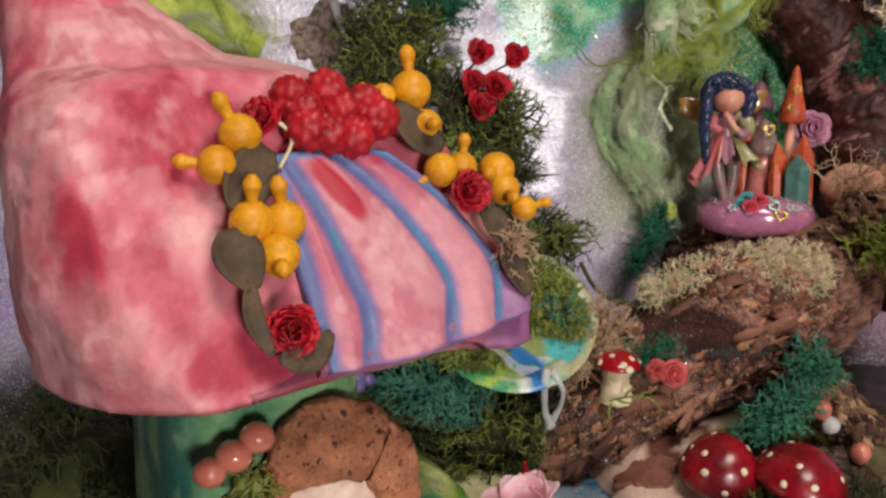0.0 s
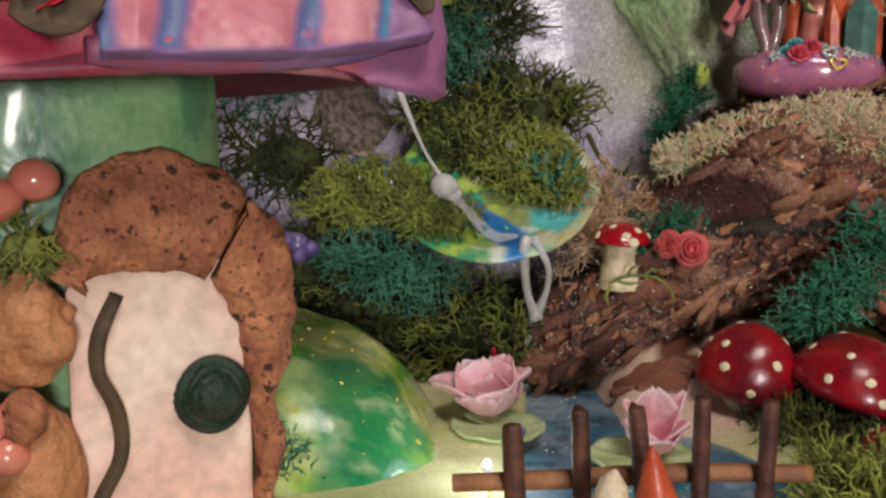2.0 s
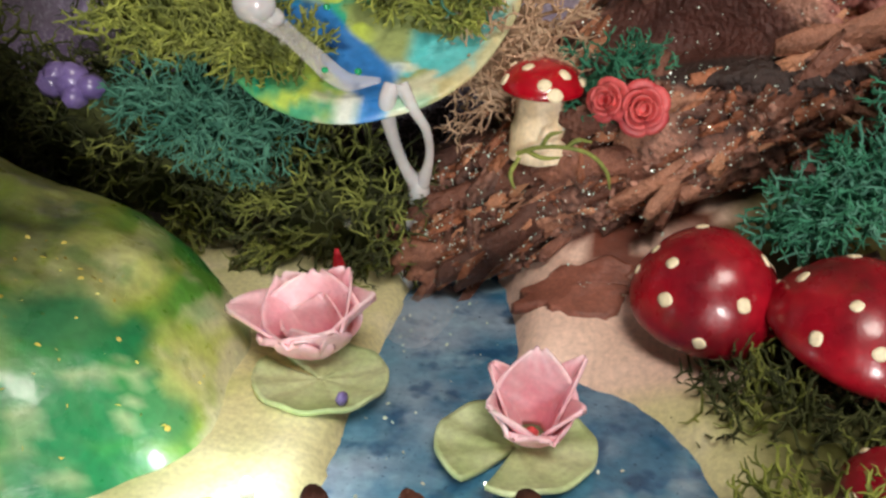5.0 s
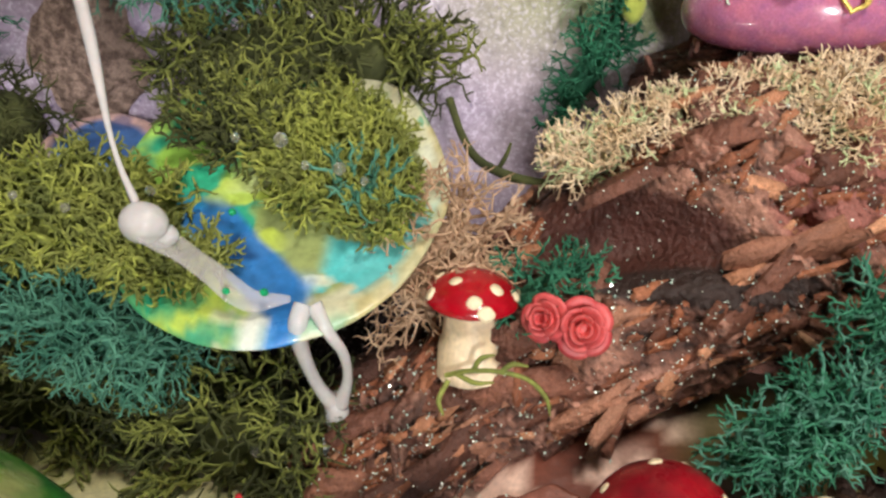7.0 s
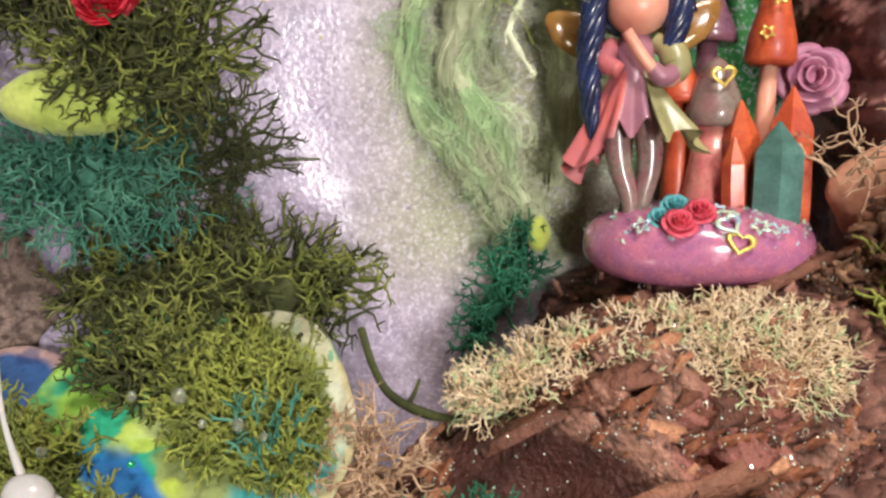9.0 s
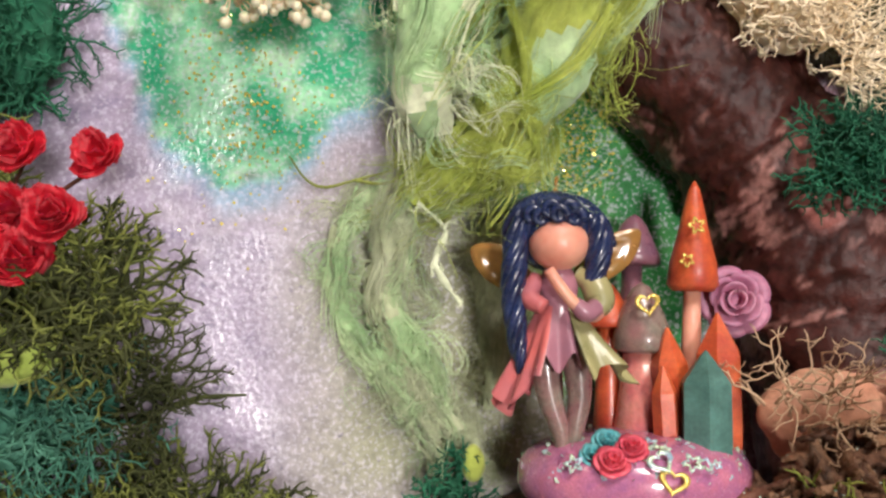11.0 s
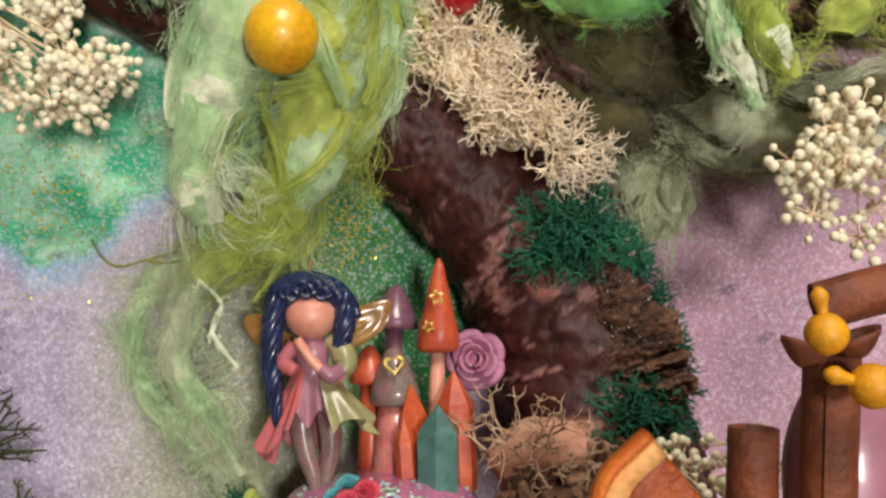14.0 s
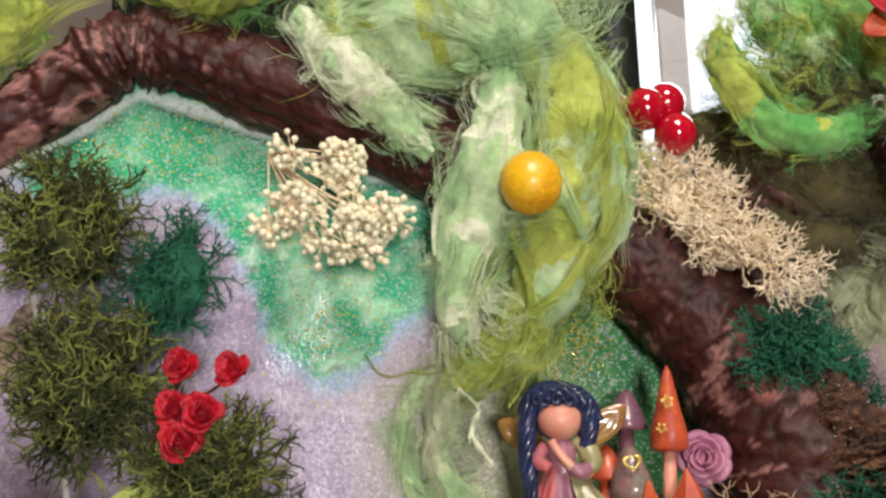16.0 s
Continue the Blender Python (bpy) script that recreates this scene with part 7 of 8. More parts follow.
for kind, at, size, fc, m, tn in (
        ("star", (0.1487, 0.3803, 0.1843), 0.0022, (0, -1, 0.2), "gold", 0.2), ("star", (0.1465, 0.3800, 0.1768), 0.0018, (-0.2, -1, 0.1), "gold", 0.5),
        ("heart", (0.1375, 0.3788, 0.1675), 0.0022, (0, -1, 0.15), "gold", 0.1), ("heart", (0.1355, 0.3605, 0.1375), 0.0022, (0, -1, 0.9), "shine", 0.5),
        ("heart", (0.1375, 0.3590, 0.1340), 0.0024, (0, -1, 0.6), "gold", -0.3), ("star", (0.1415, 0.3605, 0.1372), 0.0023, (0.1, -1, 0.9), "shine", 0.3),
        ("heart", (0.1442, 0.3612, 0.1368), 0.0013, (0.2, -1, 0.9), "shine", 2.6), ("star", (0.1468, 0.3622, 0.1365), 0.0012, (0.3, -1, 0.9), "shine", 0.1),
        ("star", (0.1190, 0.3640, 0.1365), 0.0022, (-0.4, -1, 0.8), "shine", 0.4), ("star", (0.1345, 0.3655, 0.1400), 0.0019, (0, -0.6, 1), "shine", 0.2),
        ("star", (0.1310, 0.3690, 0.1405), 0.0017, (0, -0.4, 1), "shine", 0.7), ("star", (0.1370, 0.3640, 0.1392), 0.0014, (0, -0.5, 1), "shine", 0.9)):
    foil(kind, at, size * (1.25 if kind == "heart" else 1.0), fc, m, baseT, tn)
g = np.random.default_rng(44)
th, k = g.uniform(0, 2 * np.pi, 260), g.uniform(0.1, 1.0, 260)
lo = np.stack([0.1338 + 0.0246 * np.cos(th) * np.cos(k * 1.2) ** 0.62, 0.3785 + 0.0189 * np.sin(th) * np.cos(k * 1.2) ** 0.62, 0.1316 + 0.0088 * np.sin(k * 1.2) ** 0.85], 1)
glitter("glitter", lo, unit(lo - (0.1338, 0.3785, 0.125)), 0.00075, "shine", "iridescent foil flakes in the pink resin base", 44)

# the figurine itself, one plain moulded shape
acc = Acc()
F = np.array([0.1172, 0.3735, 0.0])
ball(acc, F + (0.0003, -0.0012, 0.1806), (0.0064, 0.0062, 0.0058), 28, 20, 0, turn=(0, 8, 0))
for pts in (((-0.0020, 0.0010, 0.163), (-0.0026, 0.0004, 0.1555), (-0.0016, -0.0002, 0.1480), (0.0004, -0.0008, 0.1415), (0.0006, -0.0014, 0.1372)),
            ((0.0024, 0.0010, 0.163), (0.0040, 0.0006, 0.1555), (0.0046, 0.0002, 0.1490), (0.0036, -0.0004, 0.1425), (0.0028, -0.0008, 0.1372))):
    rings, _ = path_rings([F + q for q in pts], [0.0030, 0.0030, 0.0026, 0.0020, 0.0012], 24, 16)
    rings_mesh(acc, rings, 6)
# skirt panels, each from its turn t0 to t1, with folds that deepen to a ragged hem
for slot, t0, t1, flare, drop, folds in ((2, 2.65, 4.35, 0.0092, 0.0205, 13), (4, 4.15, 5.25, 0.0044, 0.0150, 11), (3, 5.05, 7.3, 0.0110, 0.0180, 11), (2, 1.4, 2.9, 0.0060, 0.0190, 9)):
    uu, tt = np.meshgrid(np.linspace(0, 1, 26), np.linspace(t0, t1, 44), indexing="ij")
    mid = (tt - t0) / (t1 - t0)
    rad = 0.0040 + flare * uu ** 1.2 * (1 + 0.16 * uu * np.sin(tt * folds + slot))
    hgt = 0.1690 - drop * uu * (0.86 + 0.14 * np.sin(mid * 9.4 + slot)) - (0.0050 * uu ** 2 * (1 - mid) if slot == 2 else 0.0)
    p = np.stack([F[0] + 0.0004 + rad * np.cos(tt), F[1] + 0.70 * rad * np.sin(tt), hgt], -1)
    f = grid_faces(26, 44)
    acc.add(p, f, slot)
    acc.add(p + np.stack([-0.0007 * np.cos(tt), -0.0007 * np.sin(tt), 0 * tt], -1), f[:, ::-1], slot)
rings, _ = path_rings([F + (0.0004, 0, 0.162), F + (0.0004, -0.0003, 0.168), F + (0.0003, -0.0003, 0.1725), F + (0.0002, 0, 0.177)], [0.0044, 0.0038, 0.0040, 0.0020], 16, 20, 0.8)
rings_mesh(acc, rings, 4)
for pts, rad, slot in (([(0.0072, -0.0010, 0.1722), (0.0078, -0.0040, 0.1668), (0.0052, -0.0062, 0.1660), (0.0010, -0.0072, 0.1700), (-0.0026, -0.0074, 0.1752)], [0.0018, 0.0018, 0.0014, 0.0013, 0.0012], 0),
                       ([(0.0044, 0, 0.1742), (0.0074, -0.0014, 0.1722), (0.0086, -0.0030, 0.1686), (0.0074, -0.0046, 0.1664)], [0.0018, 0.0030, 0.0030, 0.0018], 3),
                       ([(0.0074, -0.0046, 0.1672), (0.0052, -0.0062, 0.1664), (0.0028, -0.0068, 0.1682)], [0.0020, 0.0021, 0.0015], 4),
                       ([(-0.0042, 0, 0.1735), (-0.0060, -0.0030, 0.1695), (-0.0034, -0.0056, 0.1675)], [0.0016, 0.0022, 0.0016], 2)):
    rings, _ = path_rings([F + q for q in pts], rad, 22, 12)
    rings_mesh(acc, rings, slot)
for sgn in (-1, 1):
    rings, _ = path_rings([F + (sgn * 0.0056, 0.0002, 0.1800), F + (sgn * 0.0074, -0.0008, 0.1815), F + (sgn * 0.0084, -0.0008, 0.1836)], [0.0010, 0.0011, 0.0002], 10, 10, 0.5)
    rings_mesh(acc, rings, 0)
ball(acc, F + (0, 0.0024, 0.1826), (0.0088, 0.0066, 0.0080), 28, 20, 1, rough=0.06)
# thick locks over the crown, falling to both sides of the face
for k in range(17):
    a = -1.25 + 2.5 * k / 16
    start = F + (0.0016 * a - 0.0010, -0.0008 + 0.0012 * math.cos(k * 2.3), 0.1906)
    swing = 0.0016 * math.sin(k * 2.1)
    pts = [start, F + (0.0054 * a - 0.0006, -0.0040 + 0.0020 * abs(a), 0.1892 - 0.0008 * a * a), F + (0.0078 * a, -0.0046 + 0.0030 * abs(a) + swing * 0.3, 0.1862 - 0.0016 * abs(a)), F + (0.0086 * a + swing, -0.0034 + 0.0020 * abs(a), 0.1830 - 0.0026 * abs(a))]
    rings, _ = path_rings(pts, [0.0010, 0.0016, 0.0016, 0.0007], 18, 10)
    rings_mesh(acc, rings, 1)
# curls across the forehead
for k in range(7):
    a = -1 + k / 3
    c = F + (0.0052 * a - 0.0002, -0.0062 + 0.0020 * a * a, 0.1868 - 0.0012 * a * a + 0.0006 * (-1) ** k)
    loop = np.array([c + (0.0017 * math.cos(t) * (1 - t / 12), -0.0004 + 0.0001 * t, 0.0018 * math.sin(t) * (1 - t / 12)) for t in np.linspace(0, 8.5, 26)])
    tubes(acc, loop[None], np.linspace(0.0010, 0.0005, 26)[None], 8, 1)
# a long plait on one side, shorter waves on the other
for side, low, strands, inward in ((-1, 0.1545, 6, 0.0004), (1, 0.1700, 8, 0.0020)):
    for k in range(strands):
        v = np.linspace(0, 1, 46)
        sway = 9.5 * v * (0.185 - low) / 0.034 + k * 2 * np.pi / strands
        span = np.sin(np.pi * (0.14 + 0.82 * v)) ** 0.5
        lock = np.stack([side * (0.0082 + 0.0012 * np.sin(np.pi * v)) - side * inward * v + 0.0016 * span * np.sin(sway), -0.0024 + 0.0015 * span * np.cos(sway), 0.1850 + (low - 0.1850) * v + 0.0008 * math.sin(k * 2.7)], 1)
        tubes(acc, (F + lock)[None], (0.00125 * span * (1 - 0.35 * v) + 0.0002)[None], 9, 1)
for sgn, pts in ((-1, ((0.004, 0.006, 0.1735), (0.0100, 0.008, 0.1800), (0.0172, 0.009, 0.1800), (0.0150, 0.009, 0.1740), (0.0085, 0.007, 0.1705))),
                 (1, ((0.004, 0.006, 0.1735), (0.0100, 0.009, 0.1810), (0.0195, 0.010, 0.1835), (0.0175, 0.010, 0.1765), (0.0090, 0.008, 0.1715)))):
    edge = spline([F + (sgn * a, b, c) for a, b, c in pts] + [F + (sgn * 0.004, 0.006, 0.1735)], 48)
    mid = edge.mean(0)
    rows = np.array([mid + (edge - mid) * k + (0, 0.0006 * math.sin(k * 6), 0) for k in (0.02, 0.3, 0.6, 0.85, 1.0)])
    acc.add(rows + (0, -0.0004, 0), grid_faces(5, 48), 5)
    acc.add(rows + (0, 0.0004, 0), grid_faces(5, 48)[:, ::-1], 5)
    tubes(acc, edge[None], np.full((1, 48), 0.0003), 6, 5)
rings, _ = path_rings([F + (0, 0, 0.189), F + (0, 0, 0.1920), F + (0.0003, 0, 0.1945)], [0.0006, 0.0005, 0.0004], 8, 8)
rings_mesh(acc, rings, 5)
solo("figurine", acc, [M["skin"], M["hair"], M["dress_p"], M["dress_o"], M["dress_v"], M["wing"], M["grey_resin"]], "small moulded fairy figurine with navy hair and a pink dress", "figurine")


# ---- tree decorations ----
acc = Acc()
ball(acc, (0.1128, 0.3590, 0.2460), (0.0087, 0.0084, 0.0090), 40, 28, rough=0.03, seed=2)
solo("yellow_ball", acc, M["yellow"], "round yellow painted ball nestled in the wool", "ball")
ch = thing("cherry_cluster", (0.152, 0.388, 0.262), "cluster of shiny red berries at the tree's fork", "berries")
for at, r in (((0.1470, 0.3720, 0.2690), 0.0062), ((0.1535, 0.3760, 0.2715), 0.0059), ((0.1552, 0.3720, 0.2610), 0.0061), ((0.1400, 0.3770, 0.2700), 0.0048)):
    acc = Acc()
    ball(acc, at, (r, r, r * 1.04), 32, 22)
    part("berry", acc, M["cherry"], ch)


def spray(name, root, centre, radii, n, r, label, seed, mat="pearl"):
    """A spray of dried buds on thin forking stems."""
    g = np.random.default_rng(seed)
    t = thing(name, root, label, "dried flowers")
    root, centre = np.array(root, float), np.array(centre, float)
    heads = []
    stems = Acc()
    for k in range(20):
        d = unit(g.normal(size=3) * (1, 0.5, 1))
        hub = centre + d * np.array(radii) * g.uniform(0.2, 1.0)
        mid = root + (hub - root) * 0.5 + g.normal(size=3) * 0.002
        path = spline([root, mid, hub], 10)
        tubes(stems, path[None], np.linspace(0.00034, 0.0002, 10)[None], 5)
        heads.append(hub)
    tagged(part("stem", stems, M["lichen"], t), kind="stuff")
    share = n // 20
    one = Acc()
    ball(one, (0, 0, 0), 1.0, 9, 7)
    bud = one.mesh("bud")
    bud.materials.append(M[mat])
    twigs = Acc()
    for hub in heads:
        for k in range(share):
            d = unit(g.normal(size=3)) * 0.0072 * g.uniform(0.25, 1.0) ** 0.5
            at = hub + d * (1, 0.7, 1)
            o = new("bud", bud)
            o.parent, o.matrix_parent_inverse = t, t.matrix_basis.inverted()
            o.matrix_basis = Matrix.LocRotScale(V(at), None, V((1, 1, 1)) * r * g.uniform(0.7, 1.2))
            tubes(twigs, np.stack([hub, at])[None], np.full((1, 2), 0.0002), 4)
    tagged(part("stalk", twigs, M["lichen"], t), kind="stuff")
    return t


spray("bud_spray", (0.034, 0.371, 0.262), (0.0550, 0.366, 0.2485), (0.027, 0.008, 0.024), 600, 0.00112, "spray of dried cream buds below the bough", 6)
spray("bud_spray", (0.262, 0.380, 0.225), (0.246, 0.360, 0.213), (0.014, 0.010, 0.022), 280, 0.00135, "spray of dried cream buds against the pink backdrop", 8)
spray("bud_spray", (0.222, 0.365, 0.128), (0.210, 0.350, 0.142), (0.016, 0.008, 0.010), 200, 0.0011, "low spray of cream buds behind the orange slice", 9)


def red_sprig(root, label):
    t = thing("red_sprig", root, label, "dried flowers")
    for at, r, sd in (((0.0145, 0.3555, 0.1985), 0.0060, 1), ((0.0285, 0.3560, 0.1970), 0.0058, 2), ((0.0120, 0.3555, 0.1870), 0.0060, 3),
                      ((0.0205, 0.3535, 0.1855), 0.0066, 4), ((0.0140, 0.3530, 0.1775), 0.0068, 5)):
        blossom(t, at, r * 1.08, (0.15 * (sd - 2.5), -1.0, 0.35), "petal_red", 27, sd + 40)
        stick(t, [np.array(at) + (0, 0.001, -0.001), (np.array(at) + root) / 2 + (0.001, 0.002, 0.002), root], [0.0004, 0.0005, 0.0006], "wood", "stem", 12, 6)
    return t


red_sprig((0.000, 0.362, 0.176), "sprig of red dried flowers stuck in dark moss")


def orange_half(centre, r, cut, thick, label):
    """Half a dried orange slice: rind, pith, flesh wedges; cut is the angle of its straight edge."""
    t = thing("orange_slice", (centre[0] - r * 0.7, centre[1], centre[2] - r * 0.7), label, "orange slice")
    c = np.array(centre)

    def at(rad, th, y):
        return c + (rad * math.cos(th), y, rad * math.sin(th))

    for name, r0, r1, mat, puff in (("rind", 0.955, 1.0, "orange_rind", 0.10), ("pith", 0.845, 0.955, "orange_pith", 0.0)):
        rows = []
        for th in np.linspace(cut, cut + np.pi, 80):
            w = 1 + 0.012 * math.sin(th * 13)
            rows.append([at(r * w * a, th, y) for a, y in ((r0, -thick * (0.9 + puff)), (r1, -thick * 0.8), (r1 + 0.01, 0), (r1, thick * 0.8), (r0, thick * (0.9 + puff)), (r0, 0))])
        acc = Acc()
        rings_mesh(acc, rows)
        part(name, acc, M[mat], t)
    n = 5
    for k in range(n):
        a0, a1 = cut + np.pi * k / n + 0.006, cut + np.pi * (k + 1) / n - 0.006
        rho, th = np.meshgrid(np.linspace(0.05, 0.85, 26), np.linspace(a0, a1, 22), indexing="ij")
        q = np.stack([r * rho * np.cos(th), 0 * th, r * rho * np.sin(th)], -1).reshape(-1, 3)
        bulge = np.minimum((th - a0), (a1 - th)).ravel() / (a1 - a0) * 2
        y = -thick * (0.62 + 0.20 * np.sqrt(np.clip(bulge, 0, 1))) + 0.0009 * fbm(q, 160, 3, 50 + k)
        p = (q + np.stack([0 * y, y, 0 * y], 1)).reshape(26, 22, 3) + c
        acc = Acc()
        slab(acc, p, (0, thick * 1.1, 0))
        part("segment", acc, M["orange_flesh"], t)
    return t


orange_half((0.2060, 0.3170, 0.1310), 0.0365, radians(128), 0.0030, "half slice of dried orange with thick pale rind")


def cinnamon(pts, r, seed, label):
    """A rolled bark quill with two scrolls."""
    c = spline(pts, 40)
    tan = unit(np.gradient(c, axis=0))
    a = unit(np.cross(tan, (0, 1, 0.05)))
    b = np.cross(tan, a)
    th = np.linspace(0, 4.2 * np.pi, 64)
    rad = r * (1.0 - 0.018 * th)
    v = c[:, None] + (rad * np.cos(th + seed))[None, :, None] * a[:, None] + (rad * np.sin(th + seed))[None, :, None] * b[:, None]
    fl = v.reshape(-1, 3)
    v = (fl + np.outer(0.0005 * fbm(fl * (1, 1, 0.25), 260, 3, seed), (0, 1, 0))).reshape(v.shape)
    inner = c[:, None] + (v - c[:, None]) * 0.9
    acc = Acc()
    f = grid_faces(40, 64)
    acc.add(v, f)
    acc.add(inner, f[:, ::-1])
    n = 40 * 64
    for row in (0, 39):
        k = np.arange(63) + row * 64
        acc.f.append(np.stack([k, k + 1, k + 1 + n, k + n], 1) + acc.n - 2 * n)
        acc.m.append(np.zeros(63, int))
    return solo("cinnamon_stick", acc, M["cinnamon"], label, "cinnamon stick", "cinnamon sticks")


cinnamon([(0.2090, 0.3120, 0.016), (0.2120, 0.3110, 0.10), (0.2160, 0.3090, 0.1745)], 0.0052, 1, "tall rolled cinnamon stick with yellow berries on top")
cinnamon([(0.1985, 0.3200, 0.016), (0.2020, 0.3190, 0.10), (0.2050, 0.3180, 0.1590)], 0.0050, 4, "shorter cinnamon stick behind the orange slice")
cinnamon([(0.2185, 0.3190, 0.1815), (0.2300, 0.3170, 0.1845), (0.2480, 0.3150, 0.1880)], 0.0050, 7, "cinnamon stick lying across behind the berries")
bw = thing("wooden_cup", (0.2095, 0.3010, 0.171), "small dry seed husk holding yellow berries on the cinnamon", "husk")
for dx, dz, tip in ((-0.0030, 0.0000, -1), (0.0060, 0.0015, 1)):
    uu, tt = np.meshgrid(np.linspace(0.05, 1, 12), np.linspace(0, 2 * np.pi, 30), indexing="ij")
    p = np.stack([0.2105 + dx + 0.0040 * uu * np.cos(tt), 0.3010 + 0.0040 * uu * np.sin(tt), 0.1722 + dz + 0.0036 * uu ** 2.2 * (1 + 0.4 * tip * np.cos(tt))], -1)
    acc = Acc()
    slab(acc, p, (0, 0, -0.0008))
    part("husk_leaf", acc, M["cinnamon"], bw)
yb = thing("berry_sprig", (0.208, 0.295, 0.166), "bright yellow berries with pointed nubs on cinnamon", "berries")
for at, r, nub in (((0.2095, 0.2975, 0.1775), 0.0036, (-0.15, 0, 1)), ((0.2155, 0.2945, 0.1690), 0.0038, (-1, 0, 0.3))):
    berry(yb, at, r, nub)
acc = Acc()
ball(acc, (0.2225, 0.3170, 0.146), (0.0125, 0.010, 0.024), 32, 22, rough=0.06, seed=4)
solo("purple_dome", acc, M["dress_v"], "smooth mauve rounded form behind the cinnamon sticks", "ornament")
orf = thing("orange_flower", (0.214, 0.355, 0.272), "orange and red clay flower in the crown", "flower")
for k in range(6):
    th = 2 * np.pi * k / 6 + 0.3
    leafp = [(0.214 + 0.002 * math.cos(th), 0.3535, 0.283 + 0.002 * math.sin(th)), (0.214 + 0.007 * math.cos(th), 0.349, 0.283 + 0.006 * math.sin(th)), (0.214 + 0.0125 * math.cos(th), 0.350, 0.283 + 0.0105 * math.sin(th))]
    ob = leaf(orf, leafp, 0.0052, "crystal_o" if k % 2 else "petal_red")
    ob.name = "petal"
acc = Acc()
ball(acc, (0.214, 0.351, 0.283), 0.003, 14, 10, rough=0.1)
part("flower_heart", acc, M["bead_y"], orf, "yellow flower heart")

# ---- small things on bark and card ----
for at, r in (((0.1480, 0.3300, 0.0620), 0.0037), ((0.1630, 0.3270, 0.0450), 0.0040)):
    acc = Acc()
    ball(acc, at, (r, r, r * 1.12), 24, 16, turn=(0, 20, 0))
    solo("bead", acc, M["peach"], "shiny peach pearl bead on broken bark", "bead", "peach beads")
acc = Acc()
ball(acc, (0.1515, 0.3290, 0.0560), 0.0036, 22, 14, rough=0.05)
solo("bead", acc, M["glue"], "clear milky bead on broken bark", "bead")
acc = Acc()
ball(acc, (-0.034, 0.389, 0.116), (0.020, 0.0034, 0.017), 70, 50, rough=0.4, seed=14)
solo("grit_patch", acc, M["stone"], "rough patch of pale sandy grit on the backdrop", "stone")
acc = Acc()
ball(acc, (-0.058, 0.386, 0.205), (0.022, 0.0035, 0.018), 60, 40, rough=0.5, seed=15)
solo("grit_patch", acc, M["stone"], "rough patch of pale sandy grit behind the roof", "stone")
acc = Acc()
ball(acc, (0.003, 0.3640, 0.1595), (0.0155, 0.006, 0.0070), 36, 22, rough=0.12, seed=6)
solo("felt_leaf", acc, M["leaf_lime"], "lime green felted leaf on the backdrop", "leaf")
acc = Acc()
ball(acc, (0.1000, 0.3885, 0.1315), (0.0028, 0.0026, 0.0042), 18, 12, rough=0.1, seed=6)
solo("wool_bead", acc, M["wool_lime"], "small yellow-green felted bead in the moss", "bead")
for at, r in (((0.0335, 0.3345, 0.1075), 0.0014), ((0.0445, 0.3330, 0.1030), 0.0012), ((0.0105, 0.3300, 0.0980), 0.0010), ((0.0275, 0.3330, 0.0450), 0.0014), ((0.0260, 0.3320, 0.1080), 0.0009), ((0.0390, 0.3300, 0.1040), 0.0008), ((-0.0020, 0.3230, 0.0960), 0.0009), ((-0.0120, 0.3240, 0.0975), 0.0008), ((0.0490, 0.3330, 0.1010), 0.0008), ((0.0180, 0.3220, 0.0880), 0.0007)):
    acc = Acc()
    ball(acc, at, r, 14, 10)
    solo("droplet", acc, M["drop"], "clear round resin droplet caught in moss", "droplet", "droplets")
for at, r in (((0.0335, 0.3215, 0.0830), 0.0009), ((0.0270, 0.3205, 0.0832), 0.0008), ((0.0215, 0.3420, 0.0915), 0.0009)):
    acc = Acc()
    ball(acc, at, (r, r, r * 0.7), 6, 5, turn=(30, 20, 10))
    solo("gem", acc, M["gem"], "tiny green gem glinting on the clay shelf", "gem")
tw = thing("twig", (0.060, 0.393, 0.200), "thin green twig stuck on the backdrop", "twig")
stick(tw, [(0.0585, 0.3915, 0.2015), (0.0625, 0.389, 0.1960), (0.0670, 0.388, 0.1940), (0.0740, 0.387, 0.1955), (0.0820, 0.387, 0.1975)], [0.0002, 0.0003, 0.0004, 0.0003, 0.0002], "moss_olive", "branch", 24, 6)
stick(tw, [(0.0740, 0.387, 0.1955), (0.0790, 0.386, 0.1945), (0.0830, 0.386, 0.1950)], [0.0005, 0.0004, 0.0003], "moss_olive", "branch", 12, 6)
tw = thing("twig", (0.030, 0.388, 0.150), "stray mossy twigs pointing from the dark moss", "twig")
stick(tw, [(0.020, 0.386, 0.141), (0.030, 0.384, 0.1445), (0.040, 0.384, 0.1475), (0.050, 0.384, 0.1480)], [0.0009, 0.0008, 0.0006, 0.0003], "moss_dark", "branch", 20, 6)
stick(tw, [(0.016, 0.386, 0.164), (0.024, 0.384, 0.160), (0.034, 0.384, 0.1600)], [0.0008, 0.0006, 0.0003], "moss_dark", "branch", 16, 6)
tw = thing("twig", (0.066, 0.372, 0.098), "dark curled moss stem between shelf and lichen", "twig")
stick(tw, [(0.060, 0.380, 0.110), (0.0635, 0.374, 0.103), (0.068, 0.368, 0.0985), (0.076, 0.362, 0.0965), (0.084, 0.358, 0.0968)], [0.0010, 0.0009, 0.0010, 0.0011, 0.0005], "moss_dark", "branch", 24, 8)
stick(tw, [(0.072, 0.365, 0.0975), (0.0735, 0.364, 0.1005), (0.0745, 0.364, 0.1035)], [0.0006, 0.0005, 0.0003], "moss_dark", "branch", 10, 6)


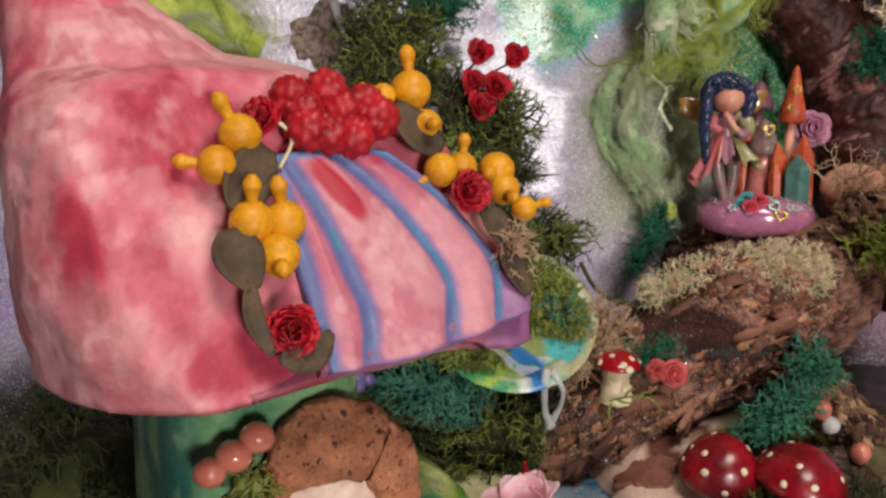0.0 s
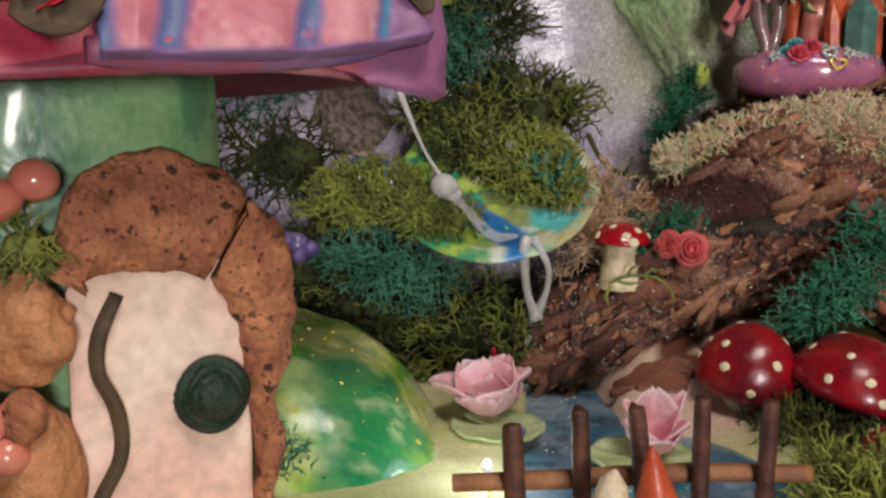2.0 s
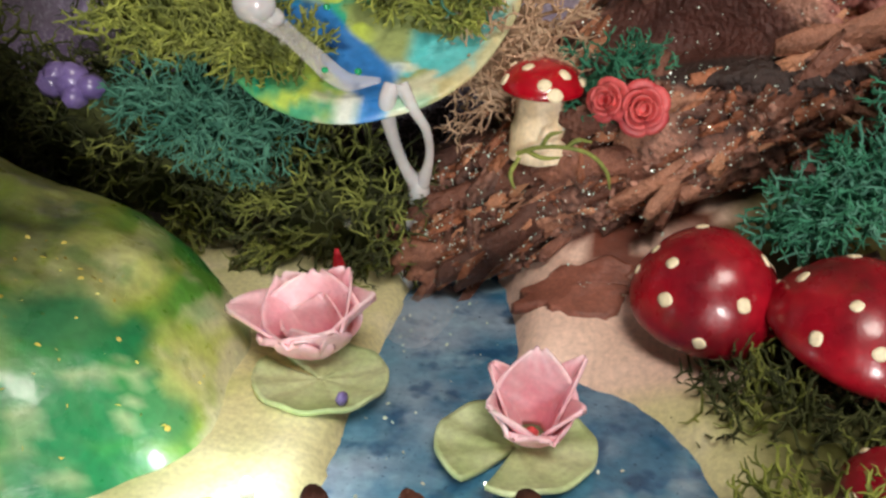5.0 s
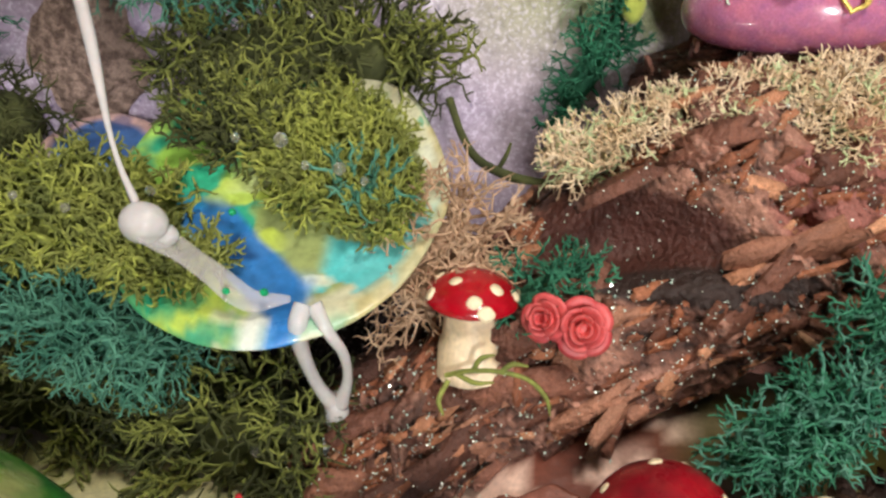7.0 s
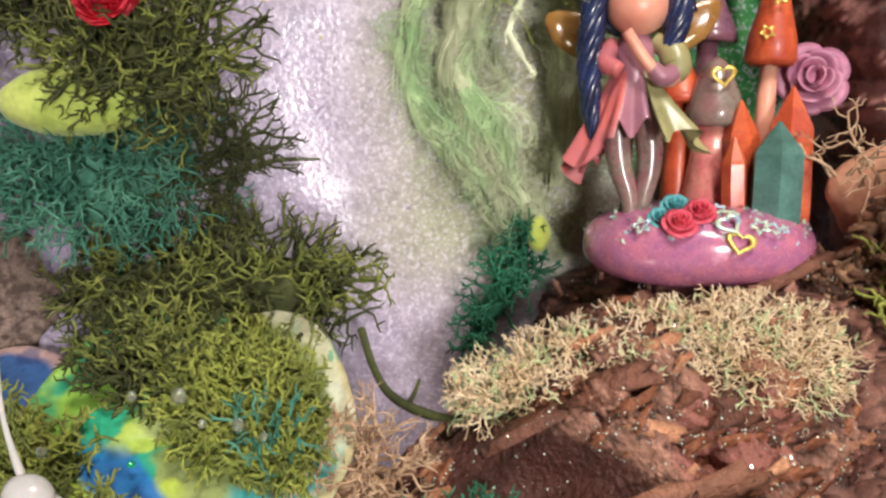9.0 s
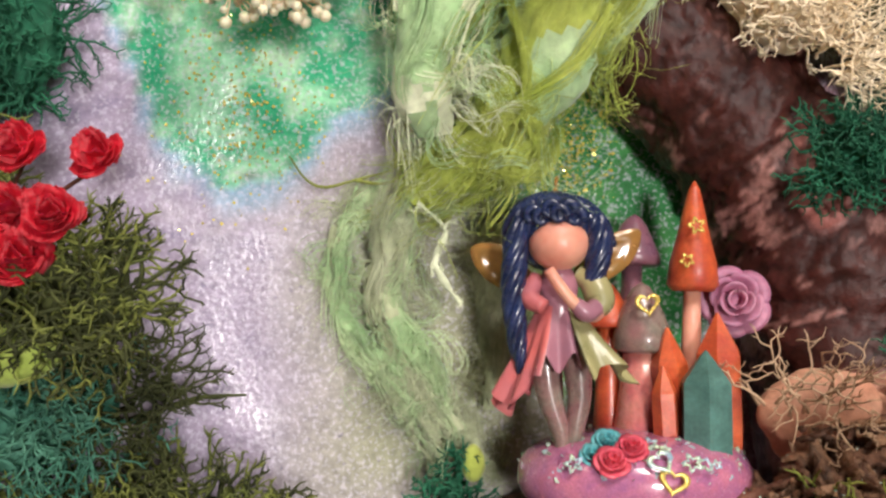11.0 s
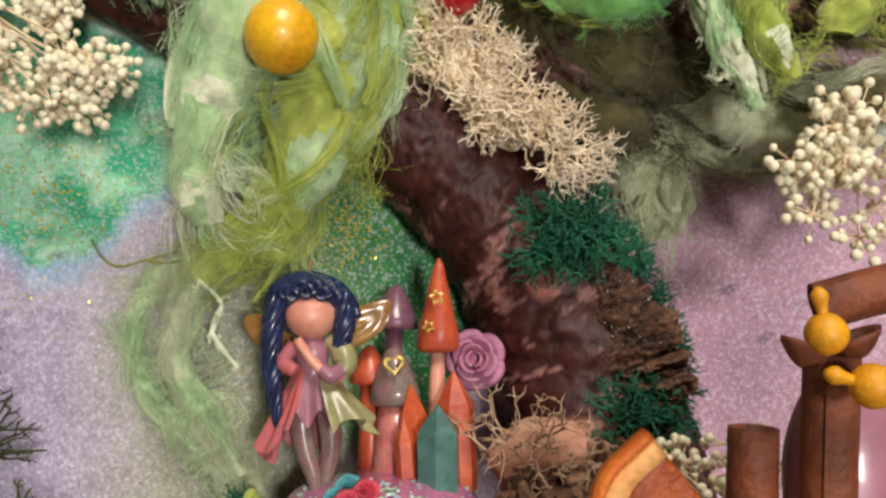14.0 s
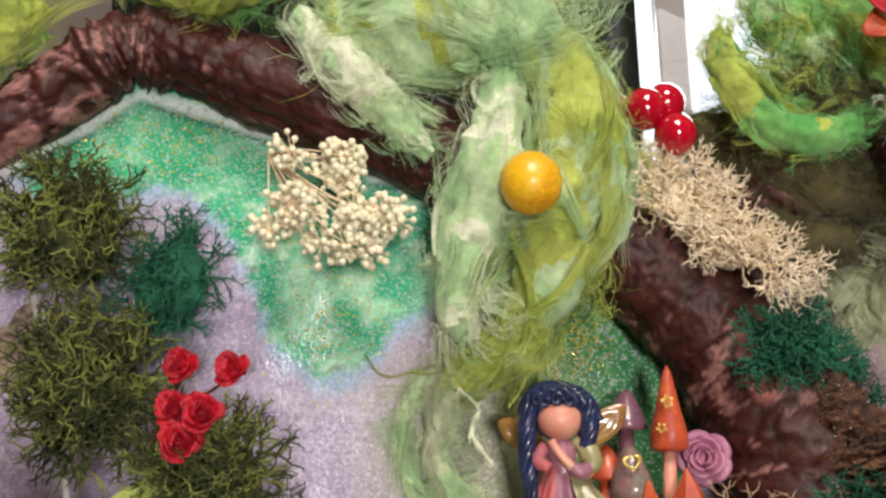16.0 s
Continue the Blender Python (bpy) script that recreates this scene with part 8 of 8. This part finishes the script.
def skin_of(ob, lo, hi, n, seed, front=True):
    """Random places on an object's surface inside a box, with their normals."""
    me = ob.data
    co = np.empty(len(me.vertices) * 3)
    me.vertices.foreach_get("co", co)
    nr = np.array([v.vector for v in me.vertex_normals])
    co = co.reshape(-1, 3)
    ok = np.all((co > lo) & (co < hi), 1) & ((nr[:, 1] < 0.2) | (not front))
    pick = np.random.default_rng(seed).choice(np.flatnonzero(ok), n)
    return co[pick] + nr[pick] * 0.0002, nr[pick]


for ob in [o for o in scene.objects if o.name.startswith(("bark_", "flake"))]:
    n = {"bark_log": 1600, "bark_stump": 300, "flake": 8000}.get(ob.name, 160)
    p, q = skin_of(ob, np.array([0.03, 0.2, 0.0]), np.array([0.25, 0.5, 0.3]), n, 60)
    jit = np.random.default_rng(61).normal(0, 0.0005, p.shape)
    glitter("glitter", p + jit - q * (jit * q).sum(1)[:, None], q, 0.00022, "glit_mix", "fine silver and green glitter on rough bark", 62)
g = np.random.default_rng(71)
rock = bpy.data.objects["painted_rock"]
p, q = skin_of(rock, np.array([-0.02, 0.245, 0.025]), np.array([0.025, 0.285, 0.06]), 160, 72, False)
glitter("glitter", p + 0.0003 * g.normal(size=p.shape), q, 0.0005, "glit_gold", "gold glitter on the green painted rock", 73)
p = np.stack([g.uniform(0.04, 0.10, 90), g.uniform(0.235, 0.34, 90), np.full(90, 0.0276)], 1)
p = p[pond_fill(p[:, 0], p[:, 1]) > 0.15]
glitter("glitter", p, np.tile((0, 0, 1.0), (len(p), 1)), 0.0004, "glit_mix", "scattered glitter in the blue pond", 74)

lt = thing("fairy_light", (0.032, 0.2545, 0.0315), "tiny cool white bulb of a string light beside the rock", "lamp")
acc = Acc()
ball(acc, (0.032, 0.2545, 0.0345), (0.0012, 0.0012, 0.0022), 14, 10)
part("bulb", acc, M["bulb"], lt)
stick(lt, [(0.032, 0.2545, 0.0325), (0.033, 0.246, 0.0325), (0.030, 0.236, 0.032), (0.020, 0.226, 0.030)], [0.0003, 0.0003, 0.0003, 0.0003], "gold", "wire", 16, 6)

acc = Acc()
ring = spline([(0.1685, 0.300, 0.026), (0.1655, 0.300, 0.040), (0.1650, 0.300, 0.054), (0.1680, 0.300, 0.066), (0.1760, 0.302, 0.072), (0.1850, 0.305, 0.066), (0.1880, 0.306, 0.050), (0.1830, 0.304, 0.034), (0.1760, 0.302, 0.026)], 60)
tubes(acc, ring[None], np.full((1, 60), 0.0016), 10)
solo("white_ornament", acc, M["frame"], "white plastic ring ornament near the base's edge", "ornament")
acc = Acc()
rho, th = np.meshgrid(np.linspace(0.02, 1, 10), np.arange(50) * 2 * np.pi / 50, indexing="ij")
p = np.stack([0.0455 + 0.0070 * rho * np.cos(th), 0.3240 + 0.0130 * rho * np.sin(th), 0.0292 - 0.0018 * rho ** 2], -1)
p[..., 0] += 0.0008 * np.sin(th * 3) * rho
acc.add(p, grid_faces(10, 50, True))
solo("foam_patch", acc, M["foam"], "milky glue foam where the waterfall meets the pond", "foam")
